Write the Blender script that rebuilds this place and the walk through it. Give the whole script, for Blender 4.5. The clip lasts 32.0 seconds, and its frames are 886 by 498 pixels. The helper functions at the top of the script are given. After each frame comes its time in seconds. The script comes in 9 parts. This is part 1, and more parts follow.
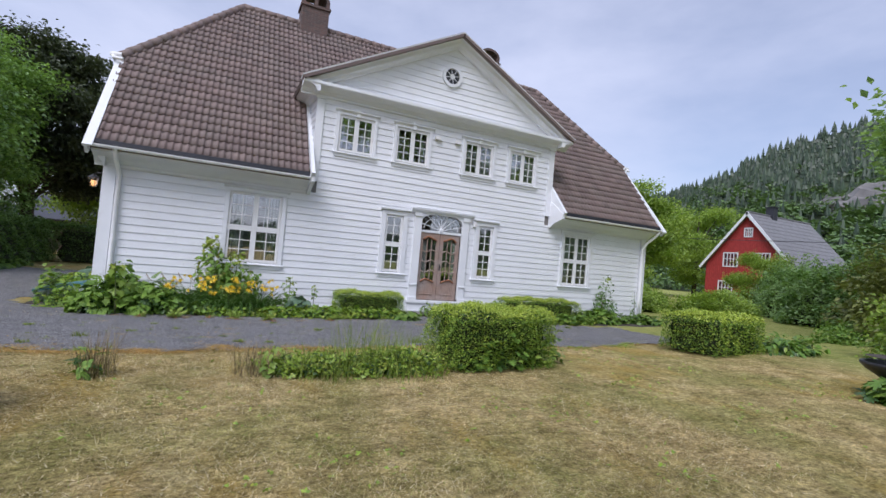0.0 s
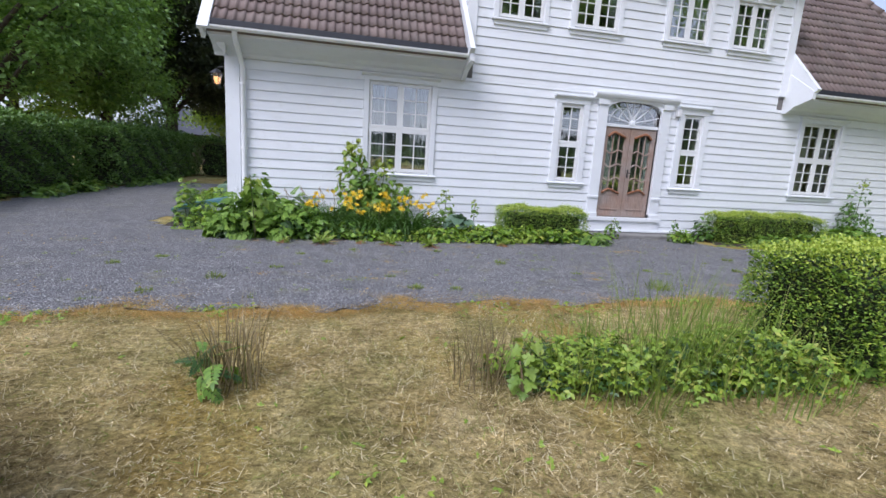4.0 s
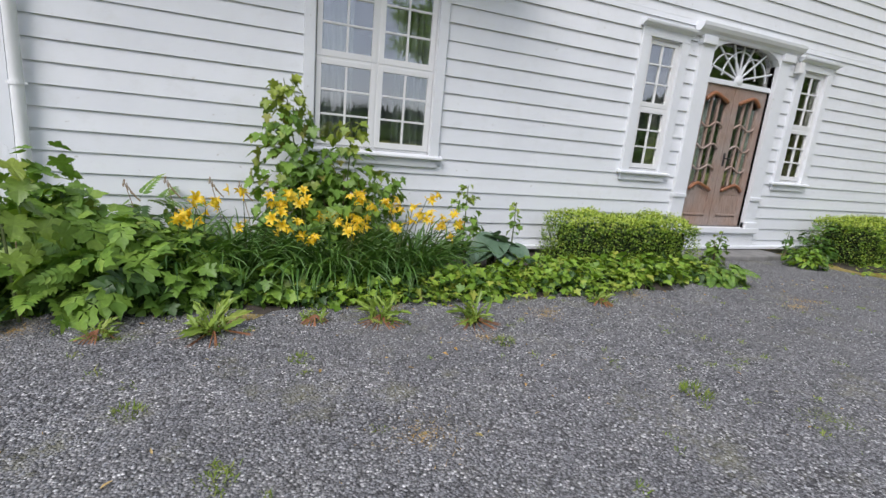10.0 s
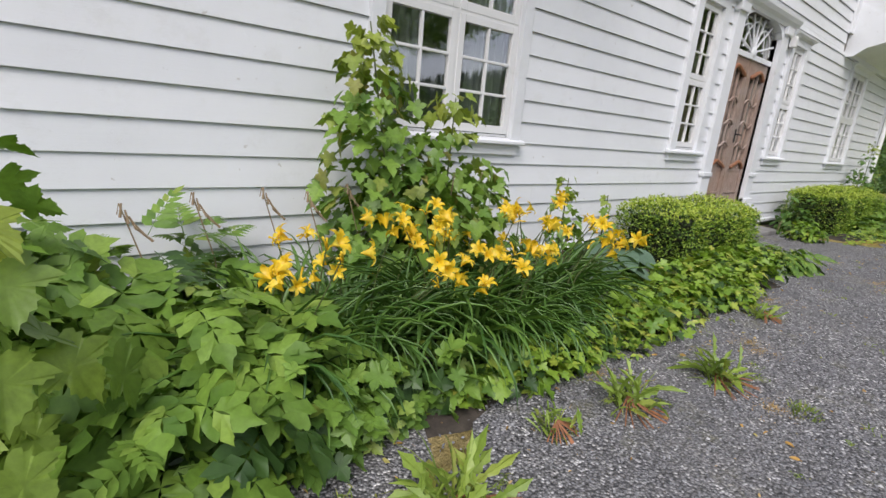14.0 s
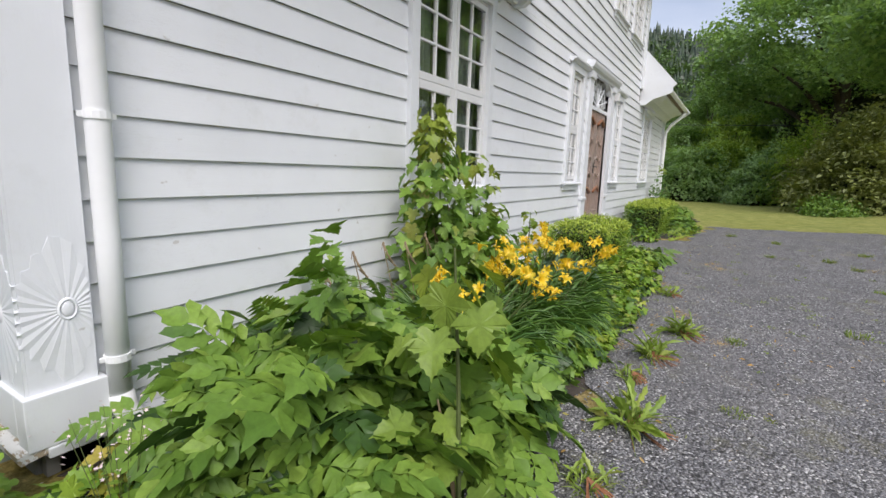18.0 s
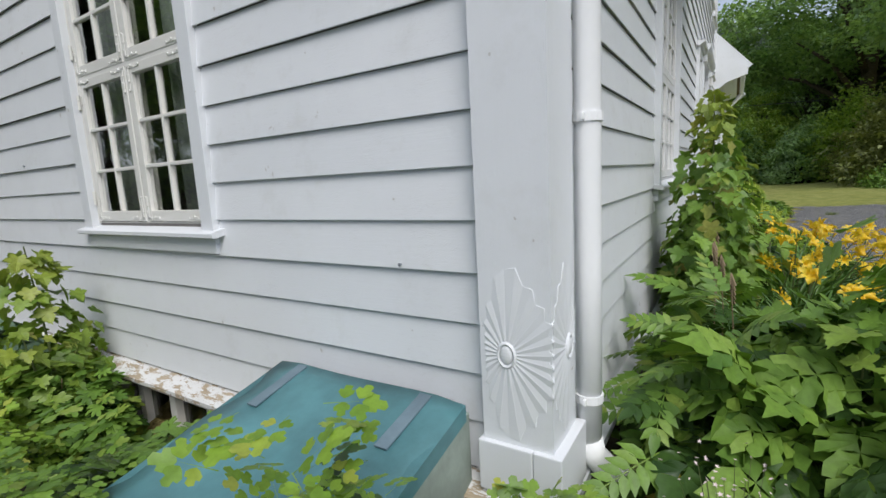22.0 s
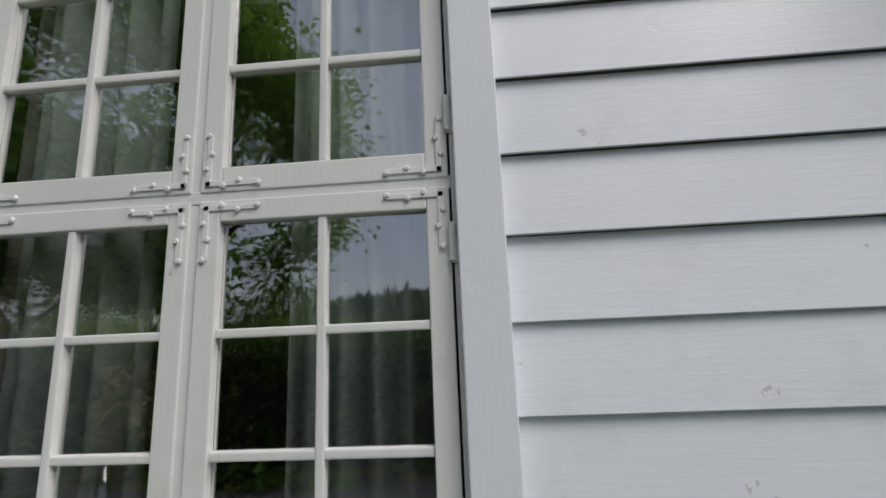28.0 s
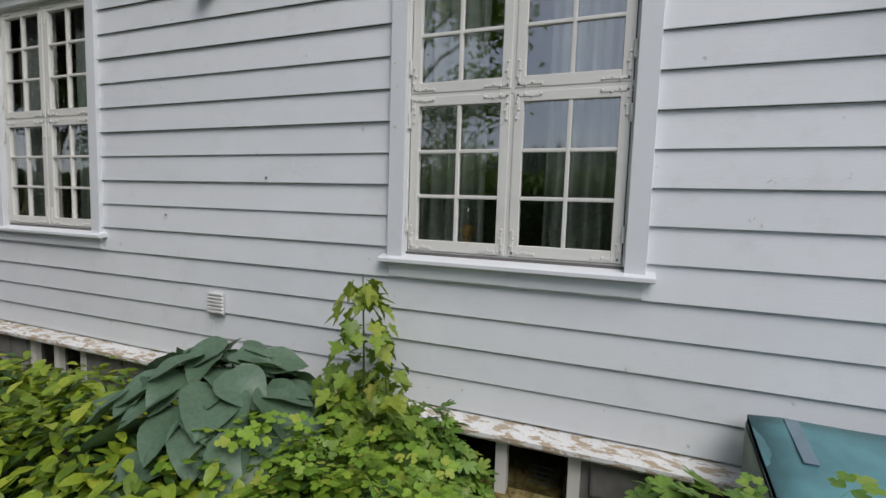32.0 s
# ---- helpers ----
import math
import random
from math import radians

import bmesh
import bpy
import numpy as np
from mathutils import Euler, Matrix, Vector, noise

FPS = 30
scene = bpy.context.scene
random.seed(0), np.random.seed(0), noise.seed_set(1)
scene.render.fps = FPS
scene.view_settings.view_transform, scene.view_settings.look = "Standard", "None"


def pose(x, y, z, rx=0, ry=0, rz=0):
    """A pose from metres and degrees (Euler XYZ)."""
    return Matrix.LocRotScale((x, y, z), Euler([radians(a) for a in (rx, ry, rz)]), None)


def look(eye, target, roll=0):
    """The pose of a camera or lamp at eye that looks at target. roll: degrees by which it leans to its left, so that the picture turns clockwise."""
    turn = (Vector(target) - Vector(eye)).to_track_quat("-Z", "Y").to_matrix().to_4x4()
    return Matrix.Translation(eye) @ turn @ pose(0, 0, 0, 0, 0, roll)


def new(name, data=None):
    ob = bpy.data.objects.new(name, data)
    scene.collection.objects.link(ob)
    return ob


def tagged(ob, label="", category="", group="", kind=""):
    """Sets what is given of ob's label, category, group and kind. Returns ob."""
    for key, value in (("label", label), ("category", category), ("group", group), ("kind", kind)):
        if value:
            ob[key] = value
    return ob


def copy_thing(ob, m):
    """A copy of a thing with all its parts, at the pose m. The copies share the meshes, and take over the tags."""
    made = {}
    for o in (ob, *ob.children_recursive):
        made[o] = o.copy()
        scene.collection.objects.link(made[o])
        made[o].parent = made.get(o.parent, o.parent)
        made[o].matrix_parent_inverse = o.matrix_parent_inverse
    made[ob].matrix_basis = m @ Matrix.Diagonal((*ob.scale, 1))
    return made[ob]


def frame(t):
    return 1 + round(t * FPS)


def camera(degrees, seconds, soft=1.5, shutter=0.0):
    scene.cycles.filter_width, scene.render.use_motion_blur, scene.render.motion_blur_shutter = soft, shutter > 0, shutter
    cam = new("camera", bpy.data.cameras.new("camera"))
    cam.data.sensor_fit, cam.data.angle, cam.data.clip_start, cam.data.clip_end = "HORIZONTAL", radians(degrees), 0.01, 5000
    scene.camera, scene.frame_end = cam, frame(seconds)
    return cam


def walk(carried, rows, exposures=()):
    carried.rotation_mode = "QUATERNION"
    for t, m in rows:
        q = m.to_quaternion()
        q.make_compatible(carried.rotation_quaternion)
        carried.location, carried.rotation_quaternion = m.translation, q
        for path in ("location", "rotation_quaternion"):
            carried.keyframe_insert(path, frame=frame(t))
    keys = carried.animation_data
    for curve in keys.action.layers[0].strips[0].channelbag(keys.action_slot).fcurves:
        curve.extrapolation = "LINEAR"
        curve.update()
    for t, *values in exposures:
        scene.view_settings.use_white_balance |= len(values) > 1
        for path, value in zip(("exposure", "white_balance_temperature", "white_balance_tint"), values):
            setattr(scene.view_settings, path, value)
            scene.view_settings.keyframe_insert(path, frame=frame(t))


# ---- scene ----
cam = camera(86.9, 32.0)
PATH = [
    (0, (0.013, -0.02, 1.65), (0.87, 1.786, 1.708), 5.0),
    (0.5, (-0.063, 0.335, 1.581), (0.795, 2.141, 1.538), 4.5),
    (1, (-0.142, 0.705, 1.667), (0.686, 2.525, 1.635), 3.0),
    (1.5, (-0.166, 1.158, 1.628), (0.549, 3.026, 1.637), 1.8),
    (2, (-0.2, 1.497, 1.628), (0.457, 3.385, 1.609), 3.7),
    (2.5, (-0.335, 1.947, 1.625), (0.257, 3.854, 1.526), 4.3),
    (3, (-0.371, 2.354, 1.611), (0.123, 4.285, 1.446), 3.3),
    (3.5, (-0.418, 2.828, 1.531), (0.017, 4.757, 1.238), 3.3),
    (5.5, (-0.524, 4.301, 1.483), (-0.006, 6.186, 1.059), 5.2),
    (6, (-0.591, 4.748, 1.451), (0.018, 6.598, 0.998), 5.6),
    (6.5, (-0.549, 5.153, 1.424), (0.092, 6.987, 0.948), 6.4),
    (7, (-0.503, 5.539, 1.417), (0.144, 7.362, 0.909), 7.4),
    (7.5, (-0.517, 5.964, 1.397), (0.199, 7.787, 0.993), 7.8),
    (8, (-0.504, 6.427, 1.324), (0.24, 8.234, 0.899), 7.3),
    (8.5, (-0.485, 6.89, 1.298), (0.284, 8.686, 0.869), 8.8),
    (9, (-0.527, 7.337, 1.301), (0.259, 9.12, 0.854), 8.1),
    (9.5, (-0.53, 7.753, 1.331), (0.264, 9.534, 0.883), 6.4),
    (10, (-0.462, 8.194, 1.335), (0.289, 9.995, 0.898), 5.2),
    (10.5, (-0.583, 8.601, 1.358), (0.192, 10.387, 0.898), 4.0),
    (11, (-0.731, 8.892, 1.374), (0.128, 10.63, 0.883), 3.8),
    (11.5, (-0.907, 9.203, 1.269), (0.038, 10.896, 0.78), 4.7),
    (12, (-1.074, 9.399, 1.343), (-0.109, 11.071, 0.817), 5.2),
    (12.5, (-1.253, 9.618, 1.34), (-0.177, 11.222, 0.821), 5.4),
    (13, (-1.395, 9.856, 1.307), (-0.293, 11.441, 0.787), 5.5),
    (13.5, (-1.506, 10.154, 1.276), (-0.344, 11.699, 0.762), 5.6),
    (15.5, (-2.097, 10.953, 1.22), (-0.488, 12.043, 0.746), 4.1),
    (16, (-2.254, 10.97, 1.253), (-0.45, 11.706, 0.8), 6.5),
    (16.5, (-2.493, 10.888, 1.294), (-0.649, 11.582, 0.953), 5.1),
    (17, (-2.766, 10.758, 1.295), (-0.906, 11.429, 0.997), 4.2),
    (17.5, (-3.04, 10.79, 1.273), (-1.276, 11.684, 0.97), 4.2),
    (18, (-3.275, 11.045, 1.339), (-1.595, 12.078, 1.006), 1.9),
    (18.5, (-3.396, 11.308, 1.287), (-1.83, 12.507, 0.958), 0.2),
    (19, (-3.425, 11.65, 1.241), (-1.955, 12.956, 0.873), 0.3),
    (19.5, (-3.429, 11.899, 1.186), (-2.032, 13.237, 0.677), 0.9),
    (20, (-3.463, 12.124, 1.192), (-1.991, 13.37, 0.663), 1.9),
    (20.5, (-3.481, 12.328, 1.15), (-1.903, 13.411, 0.568), 3.1),
    (21, (-3.57, 12.578, 1.172), (-1.938, 13.583, 0.6), 3.2),
    (21.5, (-3.799, 12.74, 1.267), (-2.115, 13.745, 0.873), 0.5),
    (22, (-4.09, 12.922, 1.333), (-2.415, 13.971, 1.03), -3.1),
    (22.5, (-4.319, 13.222, 1.371), (-2.708, 14.403, 1.289), -4.3),
    (23, (-4.462, 13.472, 1.441), (-2.905, 14.724, 1.35), -2.6),
    (23.5, (-4.586, 13.731, 1.501), (-2.928, 14.847, 1.431), -1.4),
    (24, (-4.575, 14.029, 1.504), (-2.854, 15.044, 1.588), -0.5),
    (24.5, (-4.548, 14.289, 1.577), (-2.819, 15.285, 1.726), 0.8),
    (26.5, (-4.141, 14.99, 1.567), (-2.259, 15.609, 1.839), -1.3),
    (27, (-3.944, 15.214, 1.628), (-1.993, 15.513, 1.95), -1.7),
    (27.5, (-3.795, 15.335, 1.678), (-1.833, 15.513, 2.027), -1.6),
    (28, (-3.637, 15.364, 1.724), (-1.682, 15.504, 2.123), -2.4),
    (28.5, (-3.653, 15.414, 1.74), (-1.725, 15.648, 2.217), -3.6),
    (29, (-3.728, 15.477, 1.691), (-1.909, 16.074, 2.27), -2.6),
    (29.5, (-3.863, 15.529, 1.6), (-2.068, 16.274, 2.075), -2.3),
    (30, (-4.091, 15.557, 1.506), (-2.226, 16.244, 1.728), -1.9),
    (30.5, (-4.351, 15.451, 1.418), (-2.473, 16.131, 1.514), -1.2),
    (31, (-4.64, 15.353, 1.414), (-2.759, 16.024, 1.32), -0.7),
    (31.5, (-4.935, 15.417, 1.384), (-3.058, 16.093, 1.234), 0.9),
    (32, (-5.247, 15.409, 1.429), (-3.39, 16.13, 1.253), 1.9),
]
EXPOSURE = [(0, 0.23, 5950, 18), (3, 0.45, 5850, 18), (6, 0.48, 5980, 15), (9, 0.37, 6230, 13), (13, 0.34, 6550, 14), (17, 0.46, 6560, 15),
            (20, 0.27, 6500, 10), (21.5, 0.20, 6430, 10), (23, -0.02, 6350, 10), (27, -0.14, 6450, 11), (30, -0.25, 6500, 11), (32, -0.14, 6480, 12)]
walk(cam, [(t, look(eye, target, roll)) for t, eye, target, roll in PATH], EXPOSURE)

# ---- world, sun, exposure ----
world = bpy.data.worlds.new("overcast_sky")
scene.world = world
world.use_nodes = True
wn, wl = world.node_tree.nodes, world.node_tree.links
wn.clear()
SUN_ELEV, SUN_AZ = 50.0, 226.0      # degrees; azimuth clockwise from +y
sky = wn.new("ShaderNodeTexSky")
sky.sky_type = "NISHITA"
sky.sun_disc = False
sky.sun_elevation = radians(SUN_ELEV)
sky.sun_rotation = radians(SUN_AZ)
sky.air_density, sky.dust_density, sky.ozone_density = 1.0, 1.5, 1.0
w_co = wn.new("ShaderNodeTexCoord")
w_map = wn.new("ShaderNodeMapping")
w_map.inputs["Scale"].default_value = (1.0, 1.0, 2.6)
w_noise = wn.new("ShaderNodeTexNoise")
w_noise.inputs["Scale"].default_value = 1.7
w_noise.inputs["Detail"].default_value = 7.0
w_noise.inputs["Roughness"].default_value = 0.55
w_ramp = wn.new("ShaderNodeValToRGB")
w_ramp.color_ramp.elements[0].position, w_ramp.color_ramp.elements[1].position = 0.34, 0.72
w_ramp.color_ramp.elements[0].color = (0.34, 0.34, 0.34, 1)
w_ramp.color_ramp.elements[1].color = (0.78, 0.78, 0.78, 1)
w_mix = wn.new("ShaderNodeMix")
w_mix.data_type = "RGBA"
w_mix.inputs["B"].default_value = (6.5, 6.8, 7.7, 1)
w_bg = wn.new("ShaderNodeBackground")
w_bg.inputs["Strength"].default_value = 0.110
w_out = wn.new("ShaderNodeOutputWorld")
wl.new(w_co.outputs["Generated"], w_map.inputs["Vector"])
wl.new(w_map.outputs["Vector"], w_noise.inputs["Vector"])
wl.new(w_noise.outputs["Fac"], w_ramp.inputs["Fac"])
wl.new(w_ramp.outputs["Color"], w_mix.inputs["Factor"])
wl.new(sky.outputs["Color"], w_mix.inputs["A"])
wl.new(w_mix.outputs["Result"], w_bg.inputs["Color"])
wl.new(w_bg.outputs["Background"], w_out.inputs["Surface"])

sun_data = bpy.data.lights.new("sun", "SUN")
sun_data.energy, sun_data.angle, sun_data.color = 2.2, radians(36), (1.0, 0.965, 0.93)
sun = new("sun", sun_data)
sun_dir = Vector((math.sin(radians(SUN_AZ)) * math.cos(radians(SUN_ELEV)),
                  math.cos(radians(SUN_AZ)) * math.cos(radians(SUN_ELEV)), math.sin(radians(SUN_ELEV))))
sun.matrix_world = look(sun_dir * 60, (0, 0, 0))


# ---- materials ----
class Nodes:
    """A node material under construction."""

    def __init__(self, name):
        self.mat = bpy.data.materials.new(name)
        self.mat.use_nodes = True
        self.tree = self.mat.node_tree
        self.tree.nodes.clear()
        self.out = self.add("ShaderNodeOutputMaterial")
        self.bsdf = self.add("ShaderNodeBsdfPrincipled")
        self.link(self.bsdf.outputs[0], self.out.inputs["Surface"])
        self.geo = self.add("ShaderNodeNewGeometry")
        self.coord = self.add("ShaderNodeTexCoord")

    def add(self, kind):
        return self.tree.nodes.new(kind)

    def link(self, a, b):
        self.tree.links.new(a, b)

    def noise(self, scale, detail=4.0, rough=0.55, vector=None, stretch=None):
        n = self.add("ShaderNodeTexNoise")
        n.inputs["Scale"].default_value = scale
        n.inputs["Detail"].default_value = detail
        n.inputs["Roughness"].default_value = rough
        src = vector or self.geo.outputs["Position"]
        if stretch:
            m = self.add("ShaderNodeMapping")
            m.inputs["Scale"].default_value = stretch
            self.link(src, m.inputs["Vector"])
            src = m.outputs["Vector"]
        self.link(src, n.inputs["Vector"])
        return n.outputs["Fac"]

    def ramp(self, fac, stops):
        r = self.add("ShaderNodeValToRGB")
        e = r.color_ramp.elements
        while len(e) < len(stops):
            e.new(0.5)
        for el, (p, c) in zip(e, stops):
            el.position = p
            el.color = (*c, 1) if len(c) == 3 else c
        self.link(fac, r.inputs["Fac"])
        return r.outputs["Color"]

    def mix(self, fac, a, b, blend="MIX"):
        m = self.add("ShaderNodeMix")
        m.data_type = "RGBA"
        m.blend_type = blend
        for key, v in (("Factor", fac), ("A", a), ("B", b)):
            socket = m.inputs[key]
            if isinstance(v, (int, float)):
                socket.default_value = v
            elif isinstance(v, tuple):
                socket.default_value = (*v, 1) if len(v) == 3 else v
            else:
                self.link(v, socket)
        return m.outputs["Result"]

    def math(self, op, a, b=0.5):
        m = self.add("ShaderNodeMath")
        m.operation = op
        for i, v in enumerate((a, b)):
            if isinstance(v, (int, float)):
                m.inputs[i].default_value = v
            else:
                self.link(v, m.inputs[i])
        return m.outputs[0]

    def rnd(self):
        """0..1 by object."""
        return self.add("ShaderNodeObjectInfo").outputs["Random"]

    def island(self):
        """0..1 by loose piece."""
        return self.geo.outputs["Random Per Island"]

    def bump(self, height, strength=0.3, distance=0.01, normal=None):
        b = self.add("ShaderNodeBump")
        b.inputs["Strength"].default_value = strength
        b.inputs["Distance"].default_value = distance
        self.link(height, b.inputs["Height"])
        if normal:
            self.link(normal, b.inputs["Normal"])
        return b.outputs["Normal"]

    def done(self, color=None, rough=0.6, normal=None, metal=0.0, spec=0.5):
        p = self.bsdf.inputs
        if isinstance(color, tuple):
            p["Base Color"].default_value = (*color, 1)
        elif color is not None:
            self.link(color, p["Base Color"])
        if isinstance(rough, (int, float)):
            p["Roughness"].default_value = rough
        else:
            self.link(rough, p["Roughness"])
        p["Metallic"].default_value = metal
        p["Specular IOR Level"].default_value = spec
        if normal:
            self.link(normal, p["Normal"])
        return self.mat


def white_paint(name, base=(0.80, 0.82, 0.84), along="x", rough=0.45, peel=0.62, dirt=0.35):
    """Brushed oil paint on wood: streaks along the grain, faint grime, a few chips."""
    n = Nodes(name)
    st = {"x": (2.0, 40, 40), "y": (40, 2.0, 40), "z": (40, 40, 2.0)}[along]
    grain = n.noise(3.0, 5, 0.6, stretch=st)
    blotch = n.noise(1.3, 4, 0.6)
    fine = n.noise(55, 3, 0.5)
    c = n.mix(n.ramp(blotch, [(0.3, (0, 0, 0)), (0.75, (1, 1, 1))]), tuple(v * 0.93 for v in base), base)
    grime = n.ramp(n.noise(4.0, 8, 0.7), [(0.55, (0, 0, 0)), (0.8, (dirt, dirt, dirt))])
    c = n.mix(grime, c, (0.52, 0.52, 0.47))
    tint = n.ramp(n.rnd(), [(0, (0.95, 0.955, 0.96)), (1, (1.0, 1.0, 1.0))])
    c = n.mix(1.0, c, tint, "MULTIPLY")
    chip = n.ramp(n.noise(9, 10, 0.75, stretch=st), [(peel + 0.10, (0, 0, 0)), (peel + 0.115, (1, 1, 1))])
    c = n.mix(chip, c, (0.42, 0.36, 0.28))
    h = n.math("ADD", n.math("MULTIPLY", grain, 0.7), n.math("MULTIPLY", fine, 0.3))
    h = n.math("SUBTRACT", h, n.math("MULTIPLY", chip, 0.6))
    dent = n.ramp(n.noise(7, 5, 0.6), [(0.66, (0, 0, 0)), (0.72, (1, 1, 1))])
    h = n.math("SUBTRACT", h, n.math("MULTIPLY", dent, 0.5))
    where = n.ramp(n.noise(2.7, 4, 0.6), [(0.52, (0, 0, 0)), (0.60, (1, 1, 1))])
    line = n.ramp(n.noise(4.2, 4, 0.55, stretch=st), [(0.488, (0, 0, 0)), (0.5, (1, 1, 1)), (0.512, (0, 0, 0))])
    crack = n.math("MULTIPLY", where, line)
    c = n.mix(n.math("MULTIPLY", crack, 0.35), c, (0.45, 0.44, 0.42))
    h = n.math("SUBTRACT", h, n.math("MULTIPLY", crack, 0.7))
    knock = n.ramp(n.noise(16, 3, 0.5), [(0.735, (0, 0, 0)), (0.75, (1, 1, 1))])
    c = n.mix(n.math("MULTIPLY", knock, 0.5), c, (0.40, 0.37, 0.33))
    h = n.math("SUBTRACT", h, n.math("MULTIPLY", knock, 0.9))
    return n.done(c, n.ramp(blotch, [(0.2, (rough + .1,) * 3), (0.8, (rough - .08,) * 3)]), n.bump(h, 0.20, 0.004))


def leaf_material(name, dark, light, odd=None, rough=0.45, shine=0.5, thin=0.22, mass=2.2):
    """Leaf: colour by piece, veins of tone, light coming through."""
    n = Nodes(name)
    c = n.ramp(n.island(), [(0.0, dark), (0.8, light)] + ([(0.97, odd)] if odd else []))
    patch = n.noise(mass, 3, 0.6)
    c = n.mix(n.math("MULTIPLY", n.ramp(patch, [(0.35, (0, 0, 0)), (0.7, (1, 1, 1))]), 0.55), c, light)
    mott = n.ramp(n.noise(45, 3, 0.6), [(0.3, (0.82, 0.82, 0.82)), (0.7, (1.1, 1.1, 1.1))])
    c = n.mix(1.0, c, mott, "MULTIPLY")
    n.done(c, rough, n.bump(n.noise(60, 3), 0.25, 0.004), spec=shine)
    tr = n.add("ShaderNodeBsdfTranslucent")
    n.link(n.mix(1.0, c, (1.25, 1.3, 0.55), "MULTIPLY"), tr.inputs["Color"])
    mx = n.add("ShaderNodeMixShader")
    mx.inputs["Fac"].default_value = thin
    n.link(n.bsdf.outputs[0], mx.inputs[1])
    n.link(tr.outputs[0], mx.inputs[2])
    n.link(mx.outputs[0], n.out.inputs["Surface"])
    return n.mat


def plain(name, color, rough=0.6, metal=0.0, vary=0.12, scale=8.0, bump=0.15, spec=0.5):
    n = Nodes(name)
    f = n.noise(scale, 6, 0.6)
    lo, hi = tuple(v * (1 - vary) for v in color), tuple(min(1, v * (1 + vary)) for v in color)
    c = n.ramp(f, [(0.3, lo), (0.7, hi)])
    return n.done(c, rough, n.bump(n.noise(scale * 6, 4), bump, 0.004), metal, spec)


M = {}
M["board"] = white_paint("white_clapboard_paint", along="x")
M["board_side"] = white_paint("white_clapboard_paint_side", along="y", peel=0.585)
M["trim"] = white_paint("white_trim_paint", along="z", peel=0.66, dirt=0.25)
M["cornice"] = white_paint("white_cornice_paint", along="x", peel=0.68, dirt=0.2)
M["frame"] = white_paint("cream_window_paint", base=(0.80, 0.79, 0.742), along="z", rough=0.35, peel=0.60, dirt=0.45)
M["frame_front"] = white_paint("white_window_paint", base=(0.80, 0.805, 0.80), along="z", rough=0.35, peel=0.64, dirt=0.3)
M["sheath"] = plain("dark_sheathing", (0.16, 0.15, 0.14), 0.9)


def peeling():
    n = Nodes("peeling_white_paint")
    bare = n.ramp(n.noise(7, 9, 0.68, stretch=(4, 1.2, 4)), [(0.515, (0, 0, 0)), (0.53, (1, 1, 1))])
    wood = n.ramp(n.noise(5, 5, 0.6, stretch=(30, 2, 30)), [(0.3, (0.34, 0.27, 0.18)), (0.7, (0.52, 0.43, 0.31))])
    paint = n.ramp(n.noise(3, 5, 0.6), [(0.3, (0.68, 0.68, 0.66)), (0.7, (0.80, 0.80, 0.79))])
    cracks = n.ramp(n.noise(60, 8, 0.7), [(0.60, (0, 0, 0)), (0.63, (0.8, 0.8, 0.8))])
    c = n.mix(bare, n.mix(cracks, paint, (0.34, 0.30, 0.25)), wood)
    return n.done(c, 0.6, n.bump(n.math("ADD", n.math("MULTIPLY", bare, -1.0), n.noise(40, 4)), 0.5, 0.004))


M["peel"] = peeling()


def roof_tile_material():
    n = Nodes("brown_roof_tile")
    r = n.math("ADD", n.math("MULTIPLY", n.rnd(), 0.5), n.math("MULTIPLY", n.island(), 0.5))
    c = n.ramp(r, [(0.0, (0.110, 0.082, 0.076)), (0.5, (0.172, 0.127, 0.115)), (1.0, (0.24, 0.178, 0.158))])
    c = n.mix(n.ramp(n.noise(1.1, 6, 0.7), [(0.42, (0, 0, 0)), (0.72, (0.6, 0.6, 0.6))]), c, (0.17, 0.15, 0.13))
    c = n.mix(n.ramp(n.noise(22, 6, 0.7), [(0.62, (0, 0, 0)), (0.72, (0.7, 0.7, 0.7))]), c, (0.27, 0.25, 0.21))
    return n.done(c, 0.62, n.bump(n.noise(80, 4), 0.3, 0.004), spec=0.35)


M["tile"] = roof_tile_material()


M["mortar"] = plain("mortar", (0.22, 0.20, 0.18), 0.9)


def glass_material(name="window_glass", tint=(0.96, 0.98, 0.97)):
    n = Nodes(name)
    n.done(tint, 0.0, n.bump(n.noise(2.5, 2, 0.4), 0.06, 0.02))
    n.bsdf.inputs["Transmission Weight"].default_value = 1.0
    n.bsdf.inputs["IOR"].default_value = 2.6
    return n.mat


M["glass"] = glass_material()


def oak_door(name="weathered_oak_door", lift=1.0):
    n = Nodes(name)
    grain = n.noise(4, 7, 0.62, stretch=(26, 26, 1.6))
    c = n.ramp(grain, [(0.25, (0.16, 0.10, 0.072)), (0.5, (0.32, 0.215, 0.165)), (0.75, (0.43, 0.315, 0.25))])
    grey = n.ramp(n.noise(1.6, 5, 0.6), [(0.35, (0, 0, 0)), (0.65, (0.85, 0.85, 0.85))])
    c = n.mix(grey, c, n.ramp(grain, [(0.3, (0.20 * lift, 0.165 * lift, 0.145 * lift)), (0.7, (0.42 * lift, 0.36 * lift, 0.32 * lift))]))
    return n.done(c, 0.6, n.bump(grain, 0.4, 0.004))


M["oak_grey"] = oak_door("bleached_oak_bar", 1.4)
M["oak"] = oak_door()
M["oak_red"] = plain("varnished_oak_moulding", (0.27, 0.115, 0.055), 0.4, vary=0.3, scale=14)


